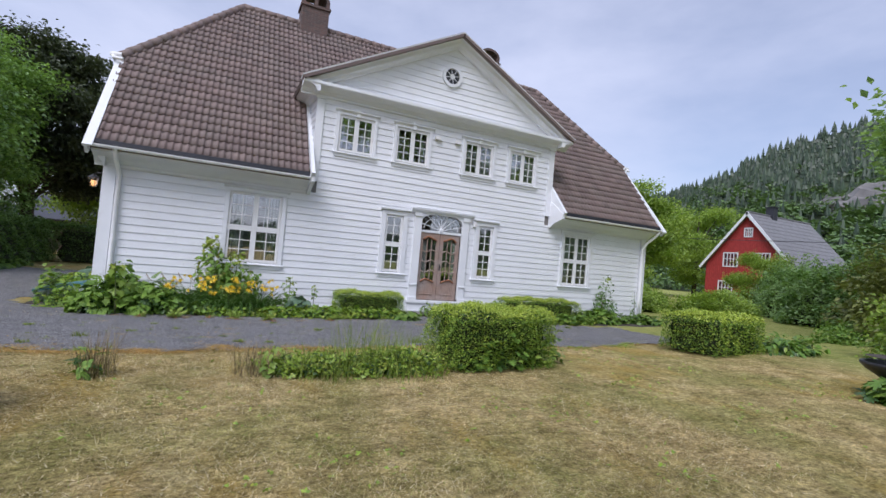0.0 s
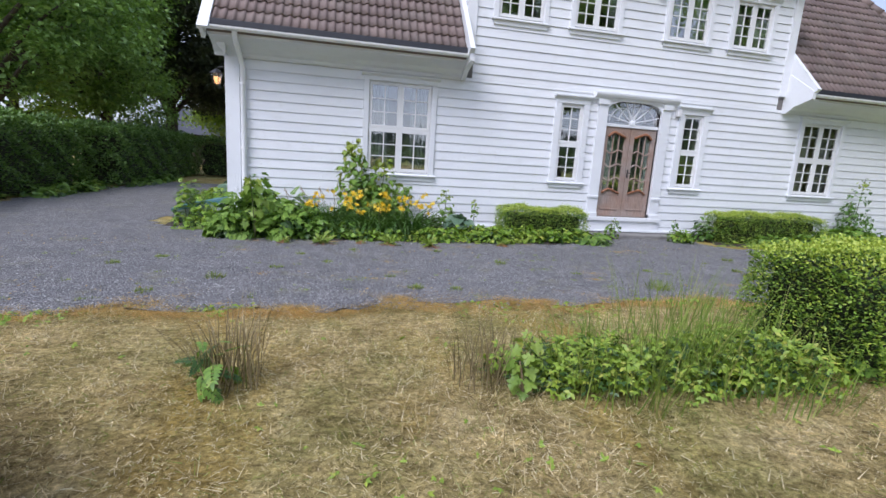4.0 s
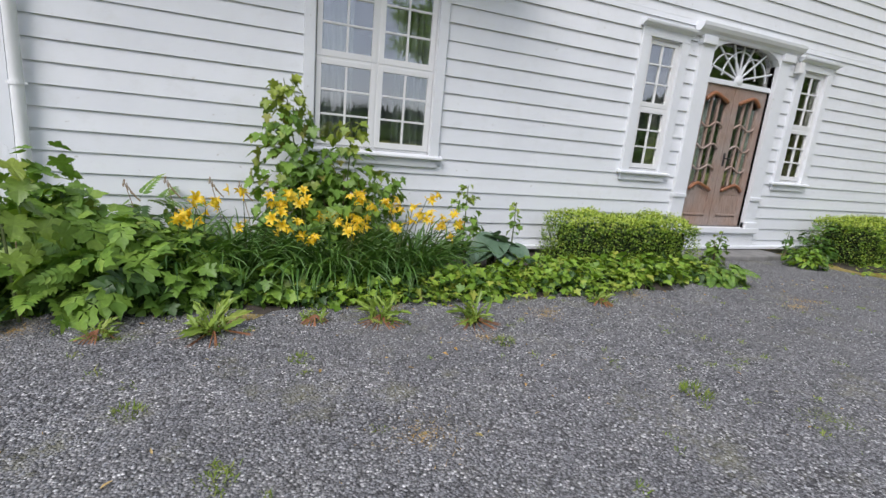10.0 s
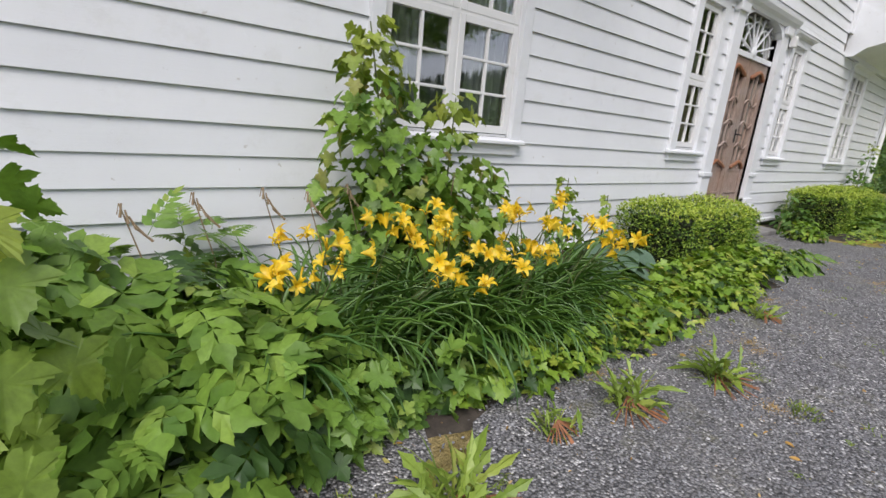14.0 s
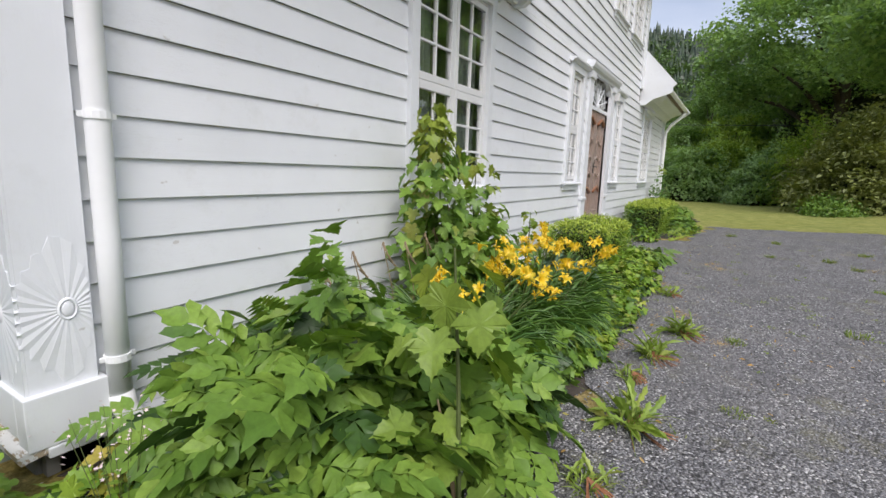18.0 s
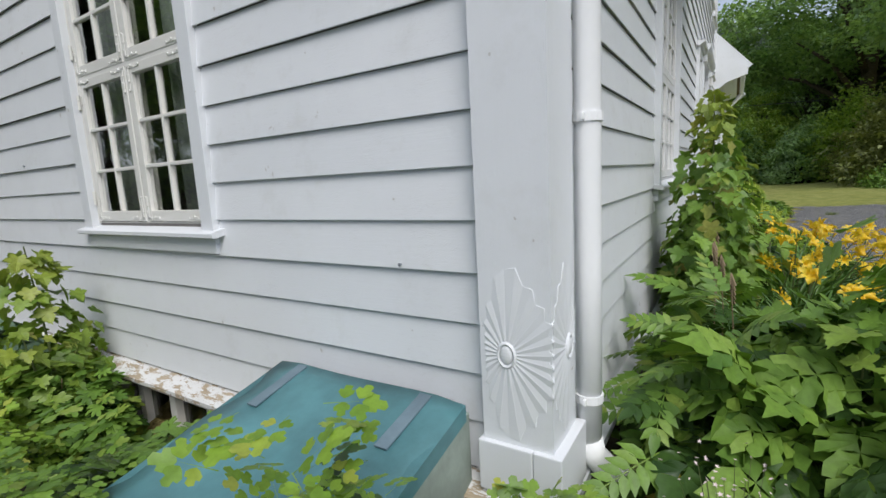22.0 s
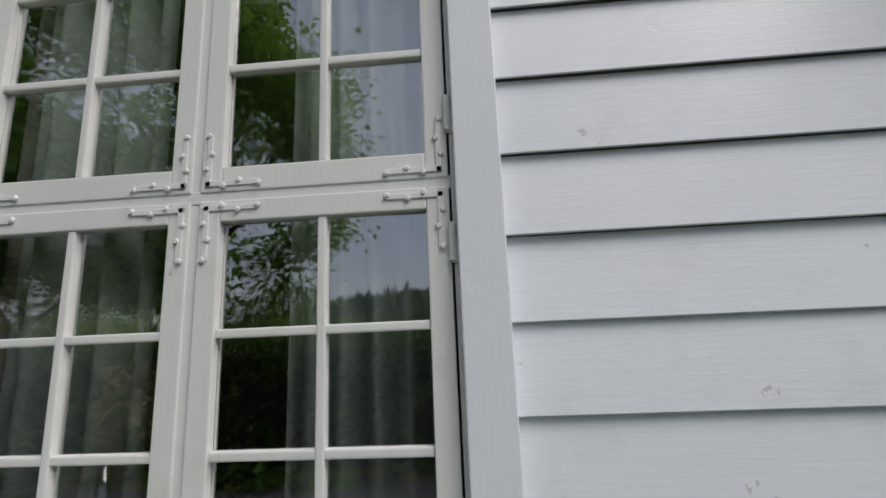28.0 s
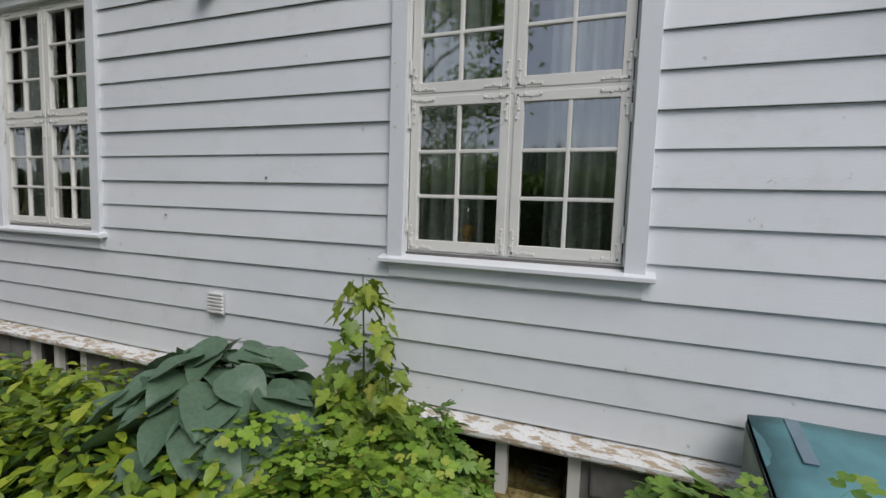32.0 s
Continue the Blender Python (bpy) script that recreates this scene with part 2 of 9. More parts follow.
def gravel_material():
    n = Nodes("grey_gravel")
    v = n.add("ShaderNodeTexVoronoi")
    v.inputs["Scale"].default_value = 78
    n.link(n.geo.outputs["Position"], v.inputs["Vector"])
    sep = n.add("ShaderNodeSeparateColor")
    n.link(v.outputs["Color"], sep.inputs[0])
    c = n.ramp(sep.outputs[0], [(0.0, (0.074, 0.073, 0.074)), (0.45, (0.208, 0.206, 0.207)), (0.8, (0.385, 0.38, 0.38)), (1.0, (0.84, 0.83, 0.82))])
    v2 = n.add("ShaderNodeTexVoronoi")
    v2.inputs["Scale"].default_value = 140
    n.link(n.geo.outputs["Position"], v2.inputs["Vector"])
    sep2 = n.add("ShaderNodeSeparateColor")
    n.link(v2.outputs["Color"], sep2.inputs[0])
    c2 = n.ramp(sep2.outputs[0], [(0.0, (0.085, 0.084, 0.086)), (1.0, (0.45, 0.45, 0.46))])
    c = n.mix(n.ramp(n.noise(14, 4), [(0.45, (0, 0, 0)), (0.6, (1, 1, 1))]), c, c2)
    # colour darkened towards each stone's edge, as shade in the gaps
    gap_shade = n.ramp(v.outputs["Distance"], [(0.35, (1, 1, 1)), (0.75, (0.35, 0.35, 0.35))])
    c = n.mix(1.0, c, gap_shade, "MULTIPLY")
    worn = n.ramp(n.noise(0.7, 6, 0.65), [(0.45, (0, 0, 0)), (0.75, (0.55, 0.55, 0.55))])
    c = n.mix(worn, c, (0.17, 0.168, 0.165))
    drift = n.ramp(n.noise(2.3, 7, 0.7), [(0.38, (0.92, 0.92, 0.93)), (0.5, (1.06, 1.06, 1.06)), (0.62, (1.20, 1.19, 1.17))])
    c = n.mix(1.0, c, drift, "MULTIPLY")
    moss = n.ramp(n.noise(1.5, 8, 0.78), [(0.55, (0, 0, 0)), (0.70, (0.6, 0.6, 0.6))])
    c = n.mix(moss, c, (0.248, 0.240, 0.132))
    h = n.math("SUBTRACT", 1.0, v.outputs["Distance"])
    h = n.math("ADD", h, n.math("MULTIPLY", sep.outputs[1], 0.8))
    return n.done(c, 0.85, n.bump(h, 1.0, 0.014), spec=0.3)


M["gravel"] = gravel_material()


def pebble_material():
    n = Nodes("loose_grey_pebble")
    c = n.ramp(n.island(), [(0.0, (0.10, 0.103, 0.11)), (0.5, (0.22, 0.225, 0.235)), (0.9, (0.34, 0.345, 0.35)), (1.0, (0.6, 0.6, 0.6))])
    return n.done(c, 0.8, n.bump(n.noise(150, 3), 0.4, 0.003))


M["pebble"] = pebble_material()


def lawn_material():
    n = Nodes("dry_mown_lawn")
    a = n.noise(0.55, 5, 0.6)
    b = n.noise(3.1, 8, 0.7)
    fine = n.noise(28, 8, 0.75, stretch=(1, 1, 1))
    c = n.ramp(b, [(0.30, (0.225, 0.185, 0.075)), (0.5, (0.40, 0.315, 0.145)), (0.7, (0.55, 0.45, 0.245))])
    green = n.ramp(a, [(0.38, (1, 1, 1)), (0.56, (0, 0, 0))])
    c = n.mix(n.math("MULTIPLY", green, 0.72), c, n.ramp(b, [(0.3, (0.155, 0.175, 0.042)), (0.7, (0.31, 0.29, 0.105))]))
    tone = n.ramp(n.noise(2.6, 7, 0.72), [(0.36, (0.84, 0.82, 0.74)), (0.5, (1.14, 1.13, 1.1)), (0.66, (1.34, 1.33, 1.30))])
    c = n.mix(1.0, c, tone, "MULTIPLY")
    tuft = n.ramp(n.noise(9.0, 5, 0.7, stretch=(0.7, 1.5, 1)), [(0.34, (0.70, 0.68, 0.64)), (0.5, (1.0, 1.0, 1.0)), (0.64, (1.22, 1.21, 1.18))])
    c = n.mix(1.0, c, tuft, "MULTIPLY")
    moss = n.ramp(n.noise(0.9, 6, 0.6, stretch=(1.2, 0.5, 1)), [(0.52, (0, 0, 0)), (0.66, (0.75, 0.75, 0.75))])
    c = n.mix(moss, c, (0.43, 0.30, 0.075))
    c = n.mix(1.0, c, n.ramp(fine, [(0.34, (0.36, 0.34, 0.30)), (0.5, (0.92, 0.92, 0.9)), (0.64, (1.5, 1.5, 1.48))]), "MULTIPLY")
    sep = n.add("ShaderNodeSeparateXYZ")
    n.link(n.geo.outputs["Position"], sep.inputs[0])
    lush = n.ramp(n.math("DIVIDE", sep.outputs["X"], 20.0), [(0.50, (0, 0, 0)), (0.62, (0.8, 0.8, 0.8))])
    c = n.mix(lush, c, n.ramp(b, [(0.3, (0.16, 0.22, 0.045)), (0.7, (0.36, 0.38, 0.12))]))
    return n.done(c, 0.95, n.bump(fine, 1.0, 0.04), spec=0.1)


M["lawn"] = lawn_material()


def blade_material(name, stops, patch=0.3):
    n = Nodes(name)
    c = n.ramp(n.island(), stops)
    g = n.ramp(n.noise(0.55, 5, 0.6), [(0.40, (1, 1, 1)), (0.56, (0, 0, 0))])
    c = n.mix(n.math("MULTIPLY", g, patch), c, (0.14, 0.165, 0.035))
    tone = n.ramp(n.noise(2.6, 7, 0.72), [(0.36, (0.82, 0.80, 0.72)), (0.5, (1.02, 1.02, 1.0)), (0.66, (1.22, 1.21, 1.18))])
    c = n.mix(1.0, c, tone, "MULTIPLY")
    tuft = n.ramp(n.noise(9.0, 5, 0.7, stretch=(0.7, 1.5, 1)), [(0.34, (0.70, 0.68, 0.64)), (0.5, (1.0, 1.0, 1.0)), (0.64, (1.22, 1.21, 1.18))])
    c = n.mix(1.0, c, tuft, "MULTIPLY")
    n.done(c, 0.7, spec=0.25)
    tr = n.add("ShaderNodeBsdfTranslucent")
    n.link(c, tr.inputs["Color"])
    mx = n.add("ShaderNodeMixShader")
    mx.inputs["Fac"].default_value = 0.3
    n.link(n.bsdf.outputs[0], mx.inputs[1])
    n.link(tr.outputs[0], mx.inputs[2])
    n.link(mx.outputs[0], n.out.inputs["Surface"])
    return n.mat


M["straw"] = blade_material("dry_grass_blade", [(0.0, (0.17, 0.13, 0.05)), (0.3, (0.42, 0.33, 0.14)), (0.7, (0.72, 0.60, 0.34)), (0.86, (0.88, 0.78, 0.55)), (0.93, (0.30, 0.33, 0.07)), (1.0, (0.20, 0.26, 0.05))])
M["soil"] = plain("dark_bed_soil", (0.055, 0.045, 0.035), 0.95, vary=0.4, scale=20, bump=0.6)
M["green"] = leaf_material("bed_leaf_green", (0.075, 0.165, 0.026), (0.190, 0.330, 0.050), (0.280, 0.360, 0.066))
M["hogweed"] = leaf_material("deep_lobed_leaf", (0.072, 0.160, 0.024), (0.195, 0.325, 0.046), (0.25, 0.37, 0.065), rough=0.55, shine=0.35, thin=0.18)
M["dark_leaf"] = leaf_material("dark_bed_leaf", (0.045, 0.115, 0.021), (0.115, 0.225, 0.036))
# leaf green darkened to stand for the shade deep between the leaves
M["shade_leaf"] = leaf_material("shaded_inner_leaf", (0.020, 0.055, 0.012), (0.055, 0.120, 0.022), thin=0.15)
M["lime"] = leaf_material("lime_leaf", (0.110, 0.230, 0.022), (0.260, 0.410, 0.045), (0.42, 0.43, 0.075))
M["maple"] = leaf_material("maple_sapling_leaf", (0.090, 0.195, 0.030), (0.220, 0.360, 0.056), (0.34, 0.30, 0.08))
M["maple_young"] = leaf_material("young_maple_leaf", (0.100, 0.190, 0.028), (0.235, 0.340, 0.052))
M["maple_tip"] = leaf_material("young_maple_tip", (0.16, 0.25, 0.034), (0.32, 0.39, 0.06), (0.36, 0.32, 0.08))
M["box_leaf"] = leaf_material("box_hedge_leaf", (0.090, 0.190, 0.022), (0.260, 0.400, 0.048), (0.36, 0.47, 0.074))
M["box_tip"] = leaf_material("box_hedge_fresh_tip", (0.260, 0.380, 0.038), (0.490, 0.580, 0.085), (0.55, 0.60, 0.12))
# the hedge leaf again, darkened for the shade inside the hedge
M["box_dark"] = leaf_material("box_hedge_shade_dark_leaf", (0.032, 0.080, 0.016), (0.072, 0.152, 0.024))
M["lily_blade"] = leaf_material("daylily_blade", (0.034, 0.105, 0.020), (0.120, 0.235, 0.042), rough=0.4, thin=0.15)
M["lily"] = leaf_material("yellow_lily_petal", (0.84, 0.51, 0.02), (0.92, 0.66, 0.035), (0.92, 0.72, 0.10), rough=0.4, thin=0.3)
M["hosta"] = leaf_material("blue_green_hosta_leaf", (0.050, 0.108, 0.068), (0.130, 0.210, 0.132), rough=0.42, thin=0.15)
M["tree_leaf"] = leaf_material("tree_leaf", (0.100, 0.190, 0.085), (0.310, 0.460, 0.180), thin=0.45, mass=0.45)
M["ash_leaf"] = leaf_material("ash_leaf", (0.080, 0.165, 0.052), (0.245, 0.395, 0.105), thin=0.35, mass=0.7)
M["tree_light"] = leaf_material("light_tree_leaf", (0.120, 0.225, 0.040), (0.350, 0.470, 0.085), thin=0.40, mass=0.8)
M["olive_leaf"] = leaf_material("olive_shrub_leaf", (0.120, 0.150, 0.045), (0.270, 0.300, 0.090), thin=0.3)
M["weed"] = leaf_material("bright_weed_leaf", (0.130, 0.235, 0.026), (0.310, 0.430, 0.050), (0.44, 0.43, 0.08))
M["tree_dark"] = leaf_material("copper_tree_leaf", (0.030, 0.046, 0.026), (0.075, 0.095, 0.046))
M["hedge_far"] = leaf_material("tall_hedge_leaf", (0.050, 0.110, 0.028), (0.150, 0.260, 0.055))
M["conifer"] = leaf_material("conifer_needles", (0.024, 0.046, 0.028), (0.062, 0.100, 0.050), thin=0.1, mass=0.05)
M["bark"] = plain("tree_bark", (0.075, 0.06, 0.045), 0.9, vary=0.4, scale=9, bump=0.8)
M["stem"] = plain("green_stem", (0.10, 0.13, 0.04), 0.6)
M["dry_stem"] = plain("dry_stem", (0.27, 0.20, 0.12), 0.8)
M["gutter"] = plain("white_gutter_enamel", (0.85, 0.86, 0.86), 0.6, vary=0.04, scale=3, spec=0.2)
M["flash"] = plain("dark_eaves_flashing", (0.03, 0.032, 0.04), 0.5)
M["hatch"] = plain("teal_painted_hatch", (0.085, 0.215, 0.235), 0.40, vary=0.34, scale=3.0, bump=0.2)
M["strap"] = plain("grey_blue_painted_iron", (0.15, 0.215, 0.255), 0.45, vary=0.2)
M["concrete"] = plain("mossy_concrete", (0.27, 0.32, 0.28), 0.9, vary=0.25, scale=5, bump=0.5)
M["stone"] = plain("grey_stone", (0.20, 0.195, 0.185), 0.9, vary=0.3, scale=4, bump=0.7)
M["iron"] = plain("grey_iron", (0.27, 0.30, 0.33), 0.5, metal=0.5)
# also blackens the sheets that stand for darkness in the cellar
M["black"] = plain("black_metal_and_cellar_dark", (0.02, 0.02, 0.022), 0.45)
M["black_plastic"] = plain("black_plastic", (0.03, 0.033, 0.04), 0.5)
M["orange"] = plain("faded_orange_panel", (0.52, 0.165, 0.045), 0.55, vary=0.1, scale=3)
M["white_plain"] = plain("white_plastic", (0.75, 0.75, 0.74), 0.5, vary=0.04)
# white cloth given a dark colour for the shade indoors
M["curtain"] = plain("sheer_curtain_shade_tone", (0.20, 0.235, 0.22), 0.9, vary=0.06, scale=4)
# dark wall colour puts the rooms' dimness behind the panes
M["room_wall"] = plain("room_wall_dark_tone", (0.20, 0.20, 0.17), 0.9)
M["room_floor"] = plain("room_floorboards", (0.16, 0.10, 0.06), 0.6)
M["red_wood"] = plain("falu_red_boards", (0.35, 0.038, 0.034), 0.75, vary=0.2, scale=4)
M["slate"] = plain("grey_slate_roof", (0.20, 0.20, 0.205), 0.6, vary=0.2, scale=3)
M["dark_roof"] = plain("dark_roof", (0.055, 0.06, 0.075), 0.6)
M["rock"] = plain("cliff_rock", (0.17, 0.165, 0.16), 0.9, vary=0.4, scale=0.15, bump=0.8)
M["bark_chip"] = plain("bark_litter", (0.075, 0.05, 0.038), 0.95, vary=0.5, scale=30, bump=0.8)


# ---- building blocks ----
def add_box(bm, x0, x1, y0, y1, z0, z1, bevel=0.0):
    m = Matrix.Translation(((x0 + x1) / 2, (y0 + y1) / 2, (z0 + z1) / 2)) @ Matrix.Diagonal((abs(x1 - x0), abs(y1 - y0), abs(z1 - z0), 1))
    made = bmesh.ops.create_cube(bm, size=1.0, matrix=m)
    if bevel:
        edges = {e for v in made["verts"] for e in v.link_edges}
        bmesh.ops.bevel(bm, geom=list(edges), offset=bevel, segments=2, profile=0.6, affect="EDGES")
    return made


def box_bm(*a, bevel=0.0):
    bm = bmesh.new()
    add_box(bm, *a, bevel=bevel)
    return bm


def finish(name, bm, material, smooth=False):
    me = bpy.data.meshes.new(name)
    bm.normal_update()
    bm.to_mesh(me)
    bm.free()
    if material:
        me.materials.append(material)
    if smooth:
        me.polygons.foreach_set("use_smooth", [True] * len(me.polygons))
    return me


def part(name, bm, material, parent, label="", smooth=False, kind=""):
    """One mesh under a thing or a part, with coordinates in the thing's space."""
    ob = new(name, finish(name, bm, material, smooth) if isinstance(bm, bmesh.types.BMesh) else bm)
    if parent:
        ob.parent = parent
    return tagged(ob, label, kind=kind)


def thing(name, label, category, at=(0, 0, 0), rz=0.0, group="", kind=""):
    ob = new(name)
    ob.empty_display_size = 0.1
    ob.matrix_world = pose(*at, 0, 0, rz)
    return tagged(ob, label, category, group, kind)


def mesh_from(name, verts, faces, material, smooth=False):
    """A mesh out of arrays of verts (n,3) and equal-sized faces (m,k)."""
    verts, faces = np.asarray(verts, np.float32), np.asarray(faces, np.int32)
    me = bpy.data.meshes.new(name)
    me.vertices.add(len(verts))
    me.vertices.foreach_set("co", verts.ravel())
    k = faces.shape[1]
    me.loops.add(faces.size)
    me.loops.foreach_set("vertex_index", faces.ravel())
    me.polygons.add(len(faces))
    me.polygons.foreach_set("loop_start", np.arange(0, faces.size, k, dtype=np.int32))
    me.polygons.foreach_set("loop_total", np.full(len(faces), k, np.int32))
    me.polygons.foreach_set("use_smooth", np.full(len(faces), smooth, bool))
    me.update(calc_edges=True)
    me.validate()
    if material:
        me.materials.append(material)
    return me


def rotations(yaw, pitch, roll):
    """Stacked matrices Rz(yaw) Rx(pitch) Ry(roll)."""
    cy, sy, cp, sp, cr, sr = np.cos(yaw), np.sin(yaw), np.cos(pitch), np.sin(pitch), np.cos(roll), np.sin(roll)
    o, z = np.ones_like(cy), np.zeros_like(cy)
    rz = np.stack([np.stack([cy, -sy, z], -1), np.stack([sy, cy, z], -1), np.stack([z, z, o], -1)], -2)
    rx = np.stack([np.stack([o, z, z], -1), np.stack([z, cp, -sp], -1), np.stack([z, sp, cp], -1)], -2)
    ry = np.stack([np.stack([cr, z, sr], -1), np.stack([z, o, z], -1), np.stack([-sr, z, cr], -1)], -2)
    return rz @ rx @ ry


def scatter(name, template, places, turns, sizes, material, smooth=False):
    """One mesh of many copies of a template (verts, faces) at places, with turns (n,3,3) and sizes."""
    tv, tf = np.asarray(template[0], float), np.asarray(template[1], int)
    n = len(places)
    sizes = np.asarray(sizes, float)
    if sizes.ndim == 1:
        sizes = np.repeat(sizes[:, None], 3, 1)
    v = np.einsum("nij,nkj->nki", turns, tv[None] * sizes[:, None, :]) + np.asarray(places)[:, None]
    f = tf[None] + (np.arange(n) * len(tv))[:, None, None]
    return mesh_from(name, v.reshape(-1, 3), f.reshape(-1, tf.shape[1]), material, smooth)


def tube(bm, points, r, sides=8, r_end=None):
    """A round bar along points."""
    pts = [Vector(p) for p in points]
    rings = []
    for i, p in enumerate(pts):
        d = (pts[min(i + 1, len(pts) - 1)] - pts[max(i - 1, 0)]).normalized()
        q = d.to_track_quat("Z", "Y") if i == 0 else last.rotation_difference(d) @ q
        last = d
        rad = r if r_end is None else r + (r_end - r) * i / (len(pts) - 1)
        rings.append([bm.verts.new(p + q @ Vector((math.cos(a) * rad, math.sin(a) * rad, 0))) for a in [2 * math.pi * k / sides for k in range(sides)]])
    for a, b in zip(rings, rings[1:]):
        for k in range(sides):
            bm.faces.new((a[k], a[(k + 1) % sides], b[(k + 1) % sides], b[k]))
    bm.faces.new(rings[0][::-1])
    bm.faces.new(rings[-1])
    return bm


def sweep(bm, profile, a, b):
    """A moulding: profile is a closed list of (out, up); a and b are end frames (origin, out, up)."""
    va = [bm.verts.new(Vector(a[0]) + Vector(a[1]) * o + Vector(a[2]) * u) for o, u in profile]
    vb = [bm.verts.new(Vector(b[0]) + Vector(b[1]) * o + Vector(b[2]) * u) for o, u in profile]
    n = len(profile)
    for k in range(n):
        bm.faces.new((va[k], va[(k + 1) % n], vb[(k + 1) % n], vb[k]))
    bm.faces.new(va[::-1])
    bm.faces.new(vb)
    bmesh.ops.recalc_face_normals(bm, faces=bm.faces[-(n + 2):])
    return bm


# ---- plan of the house ----
FY = 13.47            # front wall
SX = -2.58            # west gable wall
EX, BY = 15.30, 22.83  # east and north walls
EAVE_Z = 3.66
RIDGE_Y, RIDGE_Z = 18.1, 10.05
EAVE_Y = 12.88
SLOPE = (RIDGE_Z - EAVE_Z) / (RIDGE_Y - EAVE_Y)
VERGE_W, VERGE_E = -2.86, 15.52
RIDGE_W, RIDGE_E = 0.0, 12.7
KINK_Y = 15.12
KINK_Z = EAVE_Z + SLOPE * (KINK_Y - EAVE_Y)
DX, D_HALF, P_HALF = 6.30, 4.20, 4.66      # front gable: centre, half width of wall, half width of pediment
P_Z, APEX_Z = 6.36, 8.84
BOARD = 0.1975
BOARD_0 = 1.565 - 7 * BOARD   # lowest board edge on the gable wall
FRONT_BOARD = 0.1885
FRONT_0 = 1.345 - 6 * FRONT_BOARD   # lowest board edge on the front wall


def smooth(a, b, x):
    t = np.clip((x - a) / (b - a), 0, 1)
    return t * t * (3 - 2 * t)


def ground_z(x, y):
    """Height of the ground: the lawn lies a little above the drive, which falls gently to the house."""
    x, y = np.asarray(x, float), np.asarray(y, float)
    z = 0.19 - 0.21 * smooth(4.5, 10.8, y) + 0.012 * np.clip(x - 2, 0, 8) * smooth(12.5, 8, y)
    z = z - 0.05 * smooth(-0.5, -4.0, x) * smooth(9.0, 12.0, y)
    well = smooth(-3.45, -3.2, x) * smooth(-2.3, -2.5, x) * smooth(15.1, 15.4, y) * smooth(22.0, 21.6, y)
    z = z - 0.30 * well
    z = z + 0.03 * np.sin(x * 0.9 + 1.3) * np.sin(y * 0.7) * smooth(9, 6, y)
    return z


def gz(x, y):
    return float(ground_z(x, y))


# ---- ground ----
def edge_south(x):
    """The lawn's edge along the drive."""
    return 7.55 + 0.16 * math.sin(x * 0.8 + 0.6) + 0.10 * math.sin(x * 2.3) + 0.06 * math.sin(x * 5.1 + 1) - 0.05 * max(0, -x - 3)


xs = np.unique(np.concatenate([np.array([-2500, -900, -400, -200, -120, -80, -60, -40, -30, -24, -20]), np.arange(-18, 26.1, 0.4), np.array([30, 36, 45, 60, 90, 150, 300, 700, 2500])]))
ys = np.unique(np.concatenate([np.array([-2500, -900, -300, -120, -60, -40, -30, -20, -14, -10]), np.arange(-8, 34.1, 0.4), np.array([38, 45, 60, 90, 150, 300, 700, 2500])]))
gx, gy = np.meshgrid(xs, ys)
verts = np.stack([gx, gy, ground_z(gx, gy)], -1).reshape(-1, 3)
nx = len(xs)
ii = np.arange((len(ys) - 1) * nx).reshape(-1, nx)[:, :-1].ravel()
tagged(new("ground", mesh_from("ground", verts, np.stack([ii, ii + 1, ii + nx + 1, ii + nx], -1), M["lawn"], True)),
       "dry yellowish mown lawn, mossy and patchy", "lawn", kind="structure")


def gravel_sheet():
    """The drive: in front of the house, round its west corner and off to the west."""
    def inside(x, y):
        wob = 0.12 * math.sin(x * 1.7 + y) + 0.10 * math.sin(3.1 * y - x) + 0.05 * math.sin(7 * x + 5 * y)
        if y < edge_south(x) + 0.5 * wob or y > 30.5 + wob or x < -8.2 + 2 * wob - 0.06 * max(0, 20 - y):
            return False
        if 5.25 < x < 7.85 and y < 13.2:
            return True
        if x > -2.45:
            return y < 12.0 + 0.10 * math.sin(x * 2) - 0.35 * max(0, min(1, (x - 7.5) / 1.5)) + wob and x < 11.6 + 0.25 * wob + 0.15 * (y - 9) or (y > 23.3 and x < 6)
        if x > -4.15 + 0.6 * wob and 13.15 + wob < y < 21.2 + wob:
            return False
        return True
    step = 0.2
    cells, index, vs = [], {}, []

    def vert(i, j):
        if (i, j) not in index:
            x, y = i * step, j * step
            jit = 0.07
            x += jit * math.sin(i * 12.9 + j * 78.2)
            y += jit * math.sin(i * 39.3 + j * 11.1)
            index[(i, j)] = len(vs)
            vs.append((x, y, gz(x, y) + 0.012))
        return index[(i, j)]
    for i in range(-85, 64):
        for j in range(30, 126):
            if inside((i + 0.5) * step, (j + 0.5) * step):
                if j < 46 and not inside((i + 0.5) * step, (j - 0.5) * step):
                    for k in (vert(i, j), vert(i + 1, j)):
                        vs[k] = (vs[k][0], edge_south(vs[k][0]) + 0.05 * math.sin(k * 7.7), vs[k][2])
                cells.append((vert(i, j), vert(i + 1, j), vert(i + 1, j + 1), vert(i, j + 1)))
    return mesh_from("gravel_drive", vs, cells, M["gravel"], True)


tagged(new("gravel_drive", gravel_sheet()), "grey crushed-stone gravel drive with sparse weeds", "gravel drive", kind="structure")


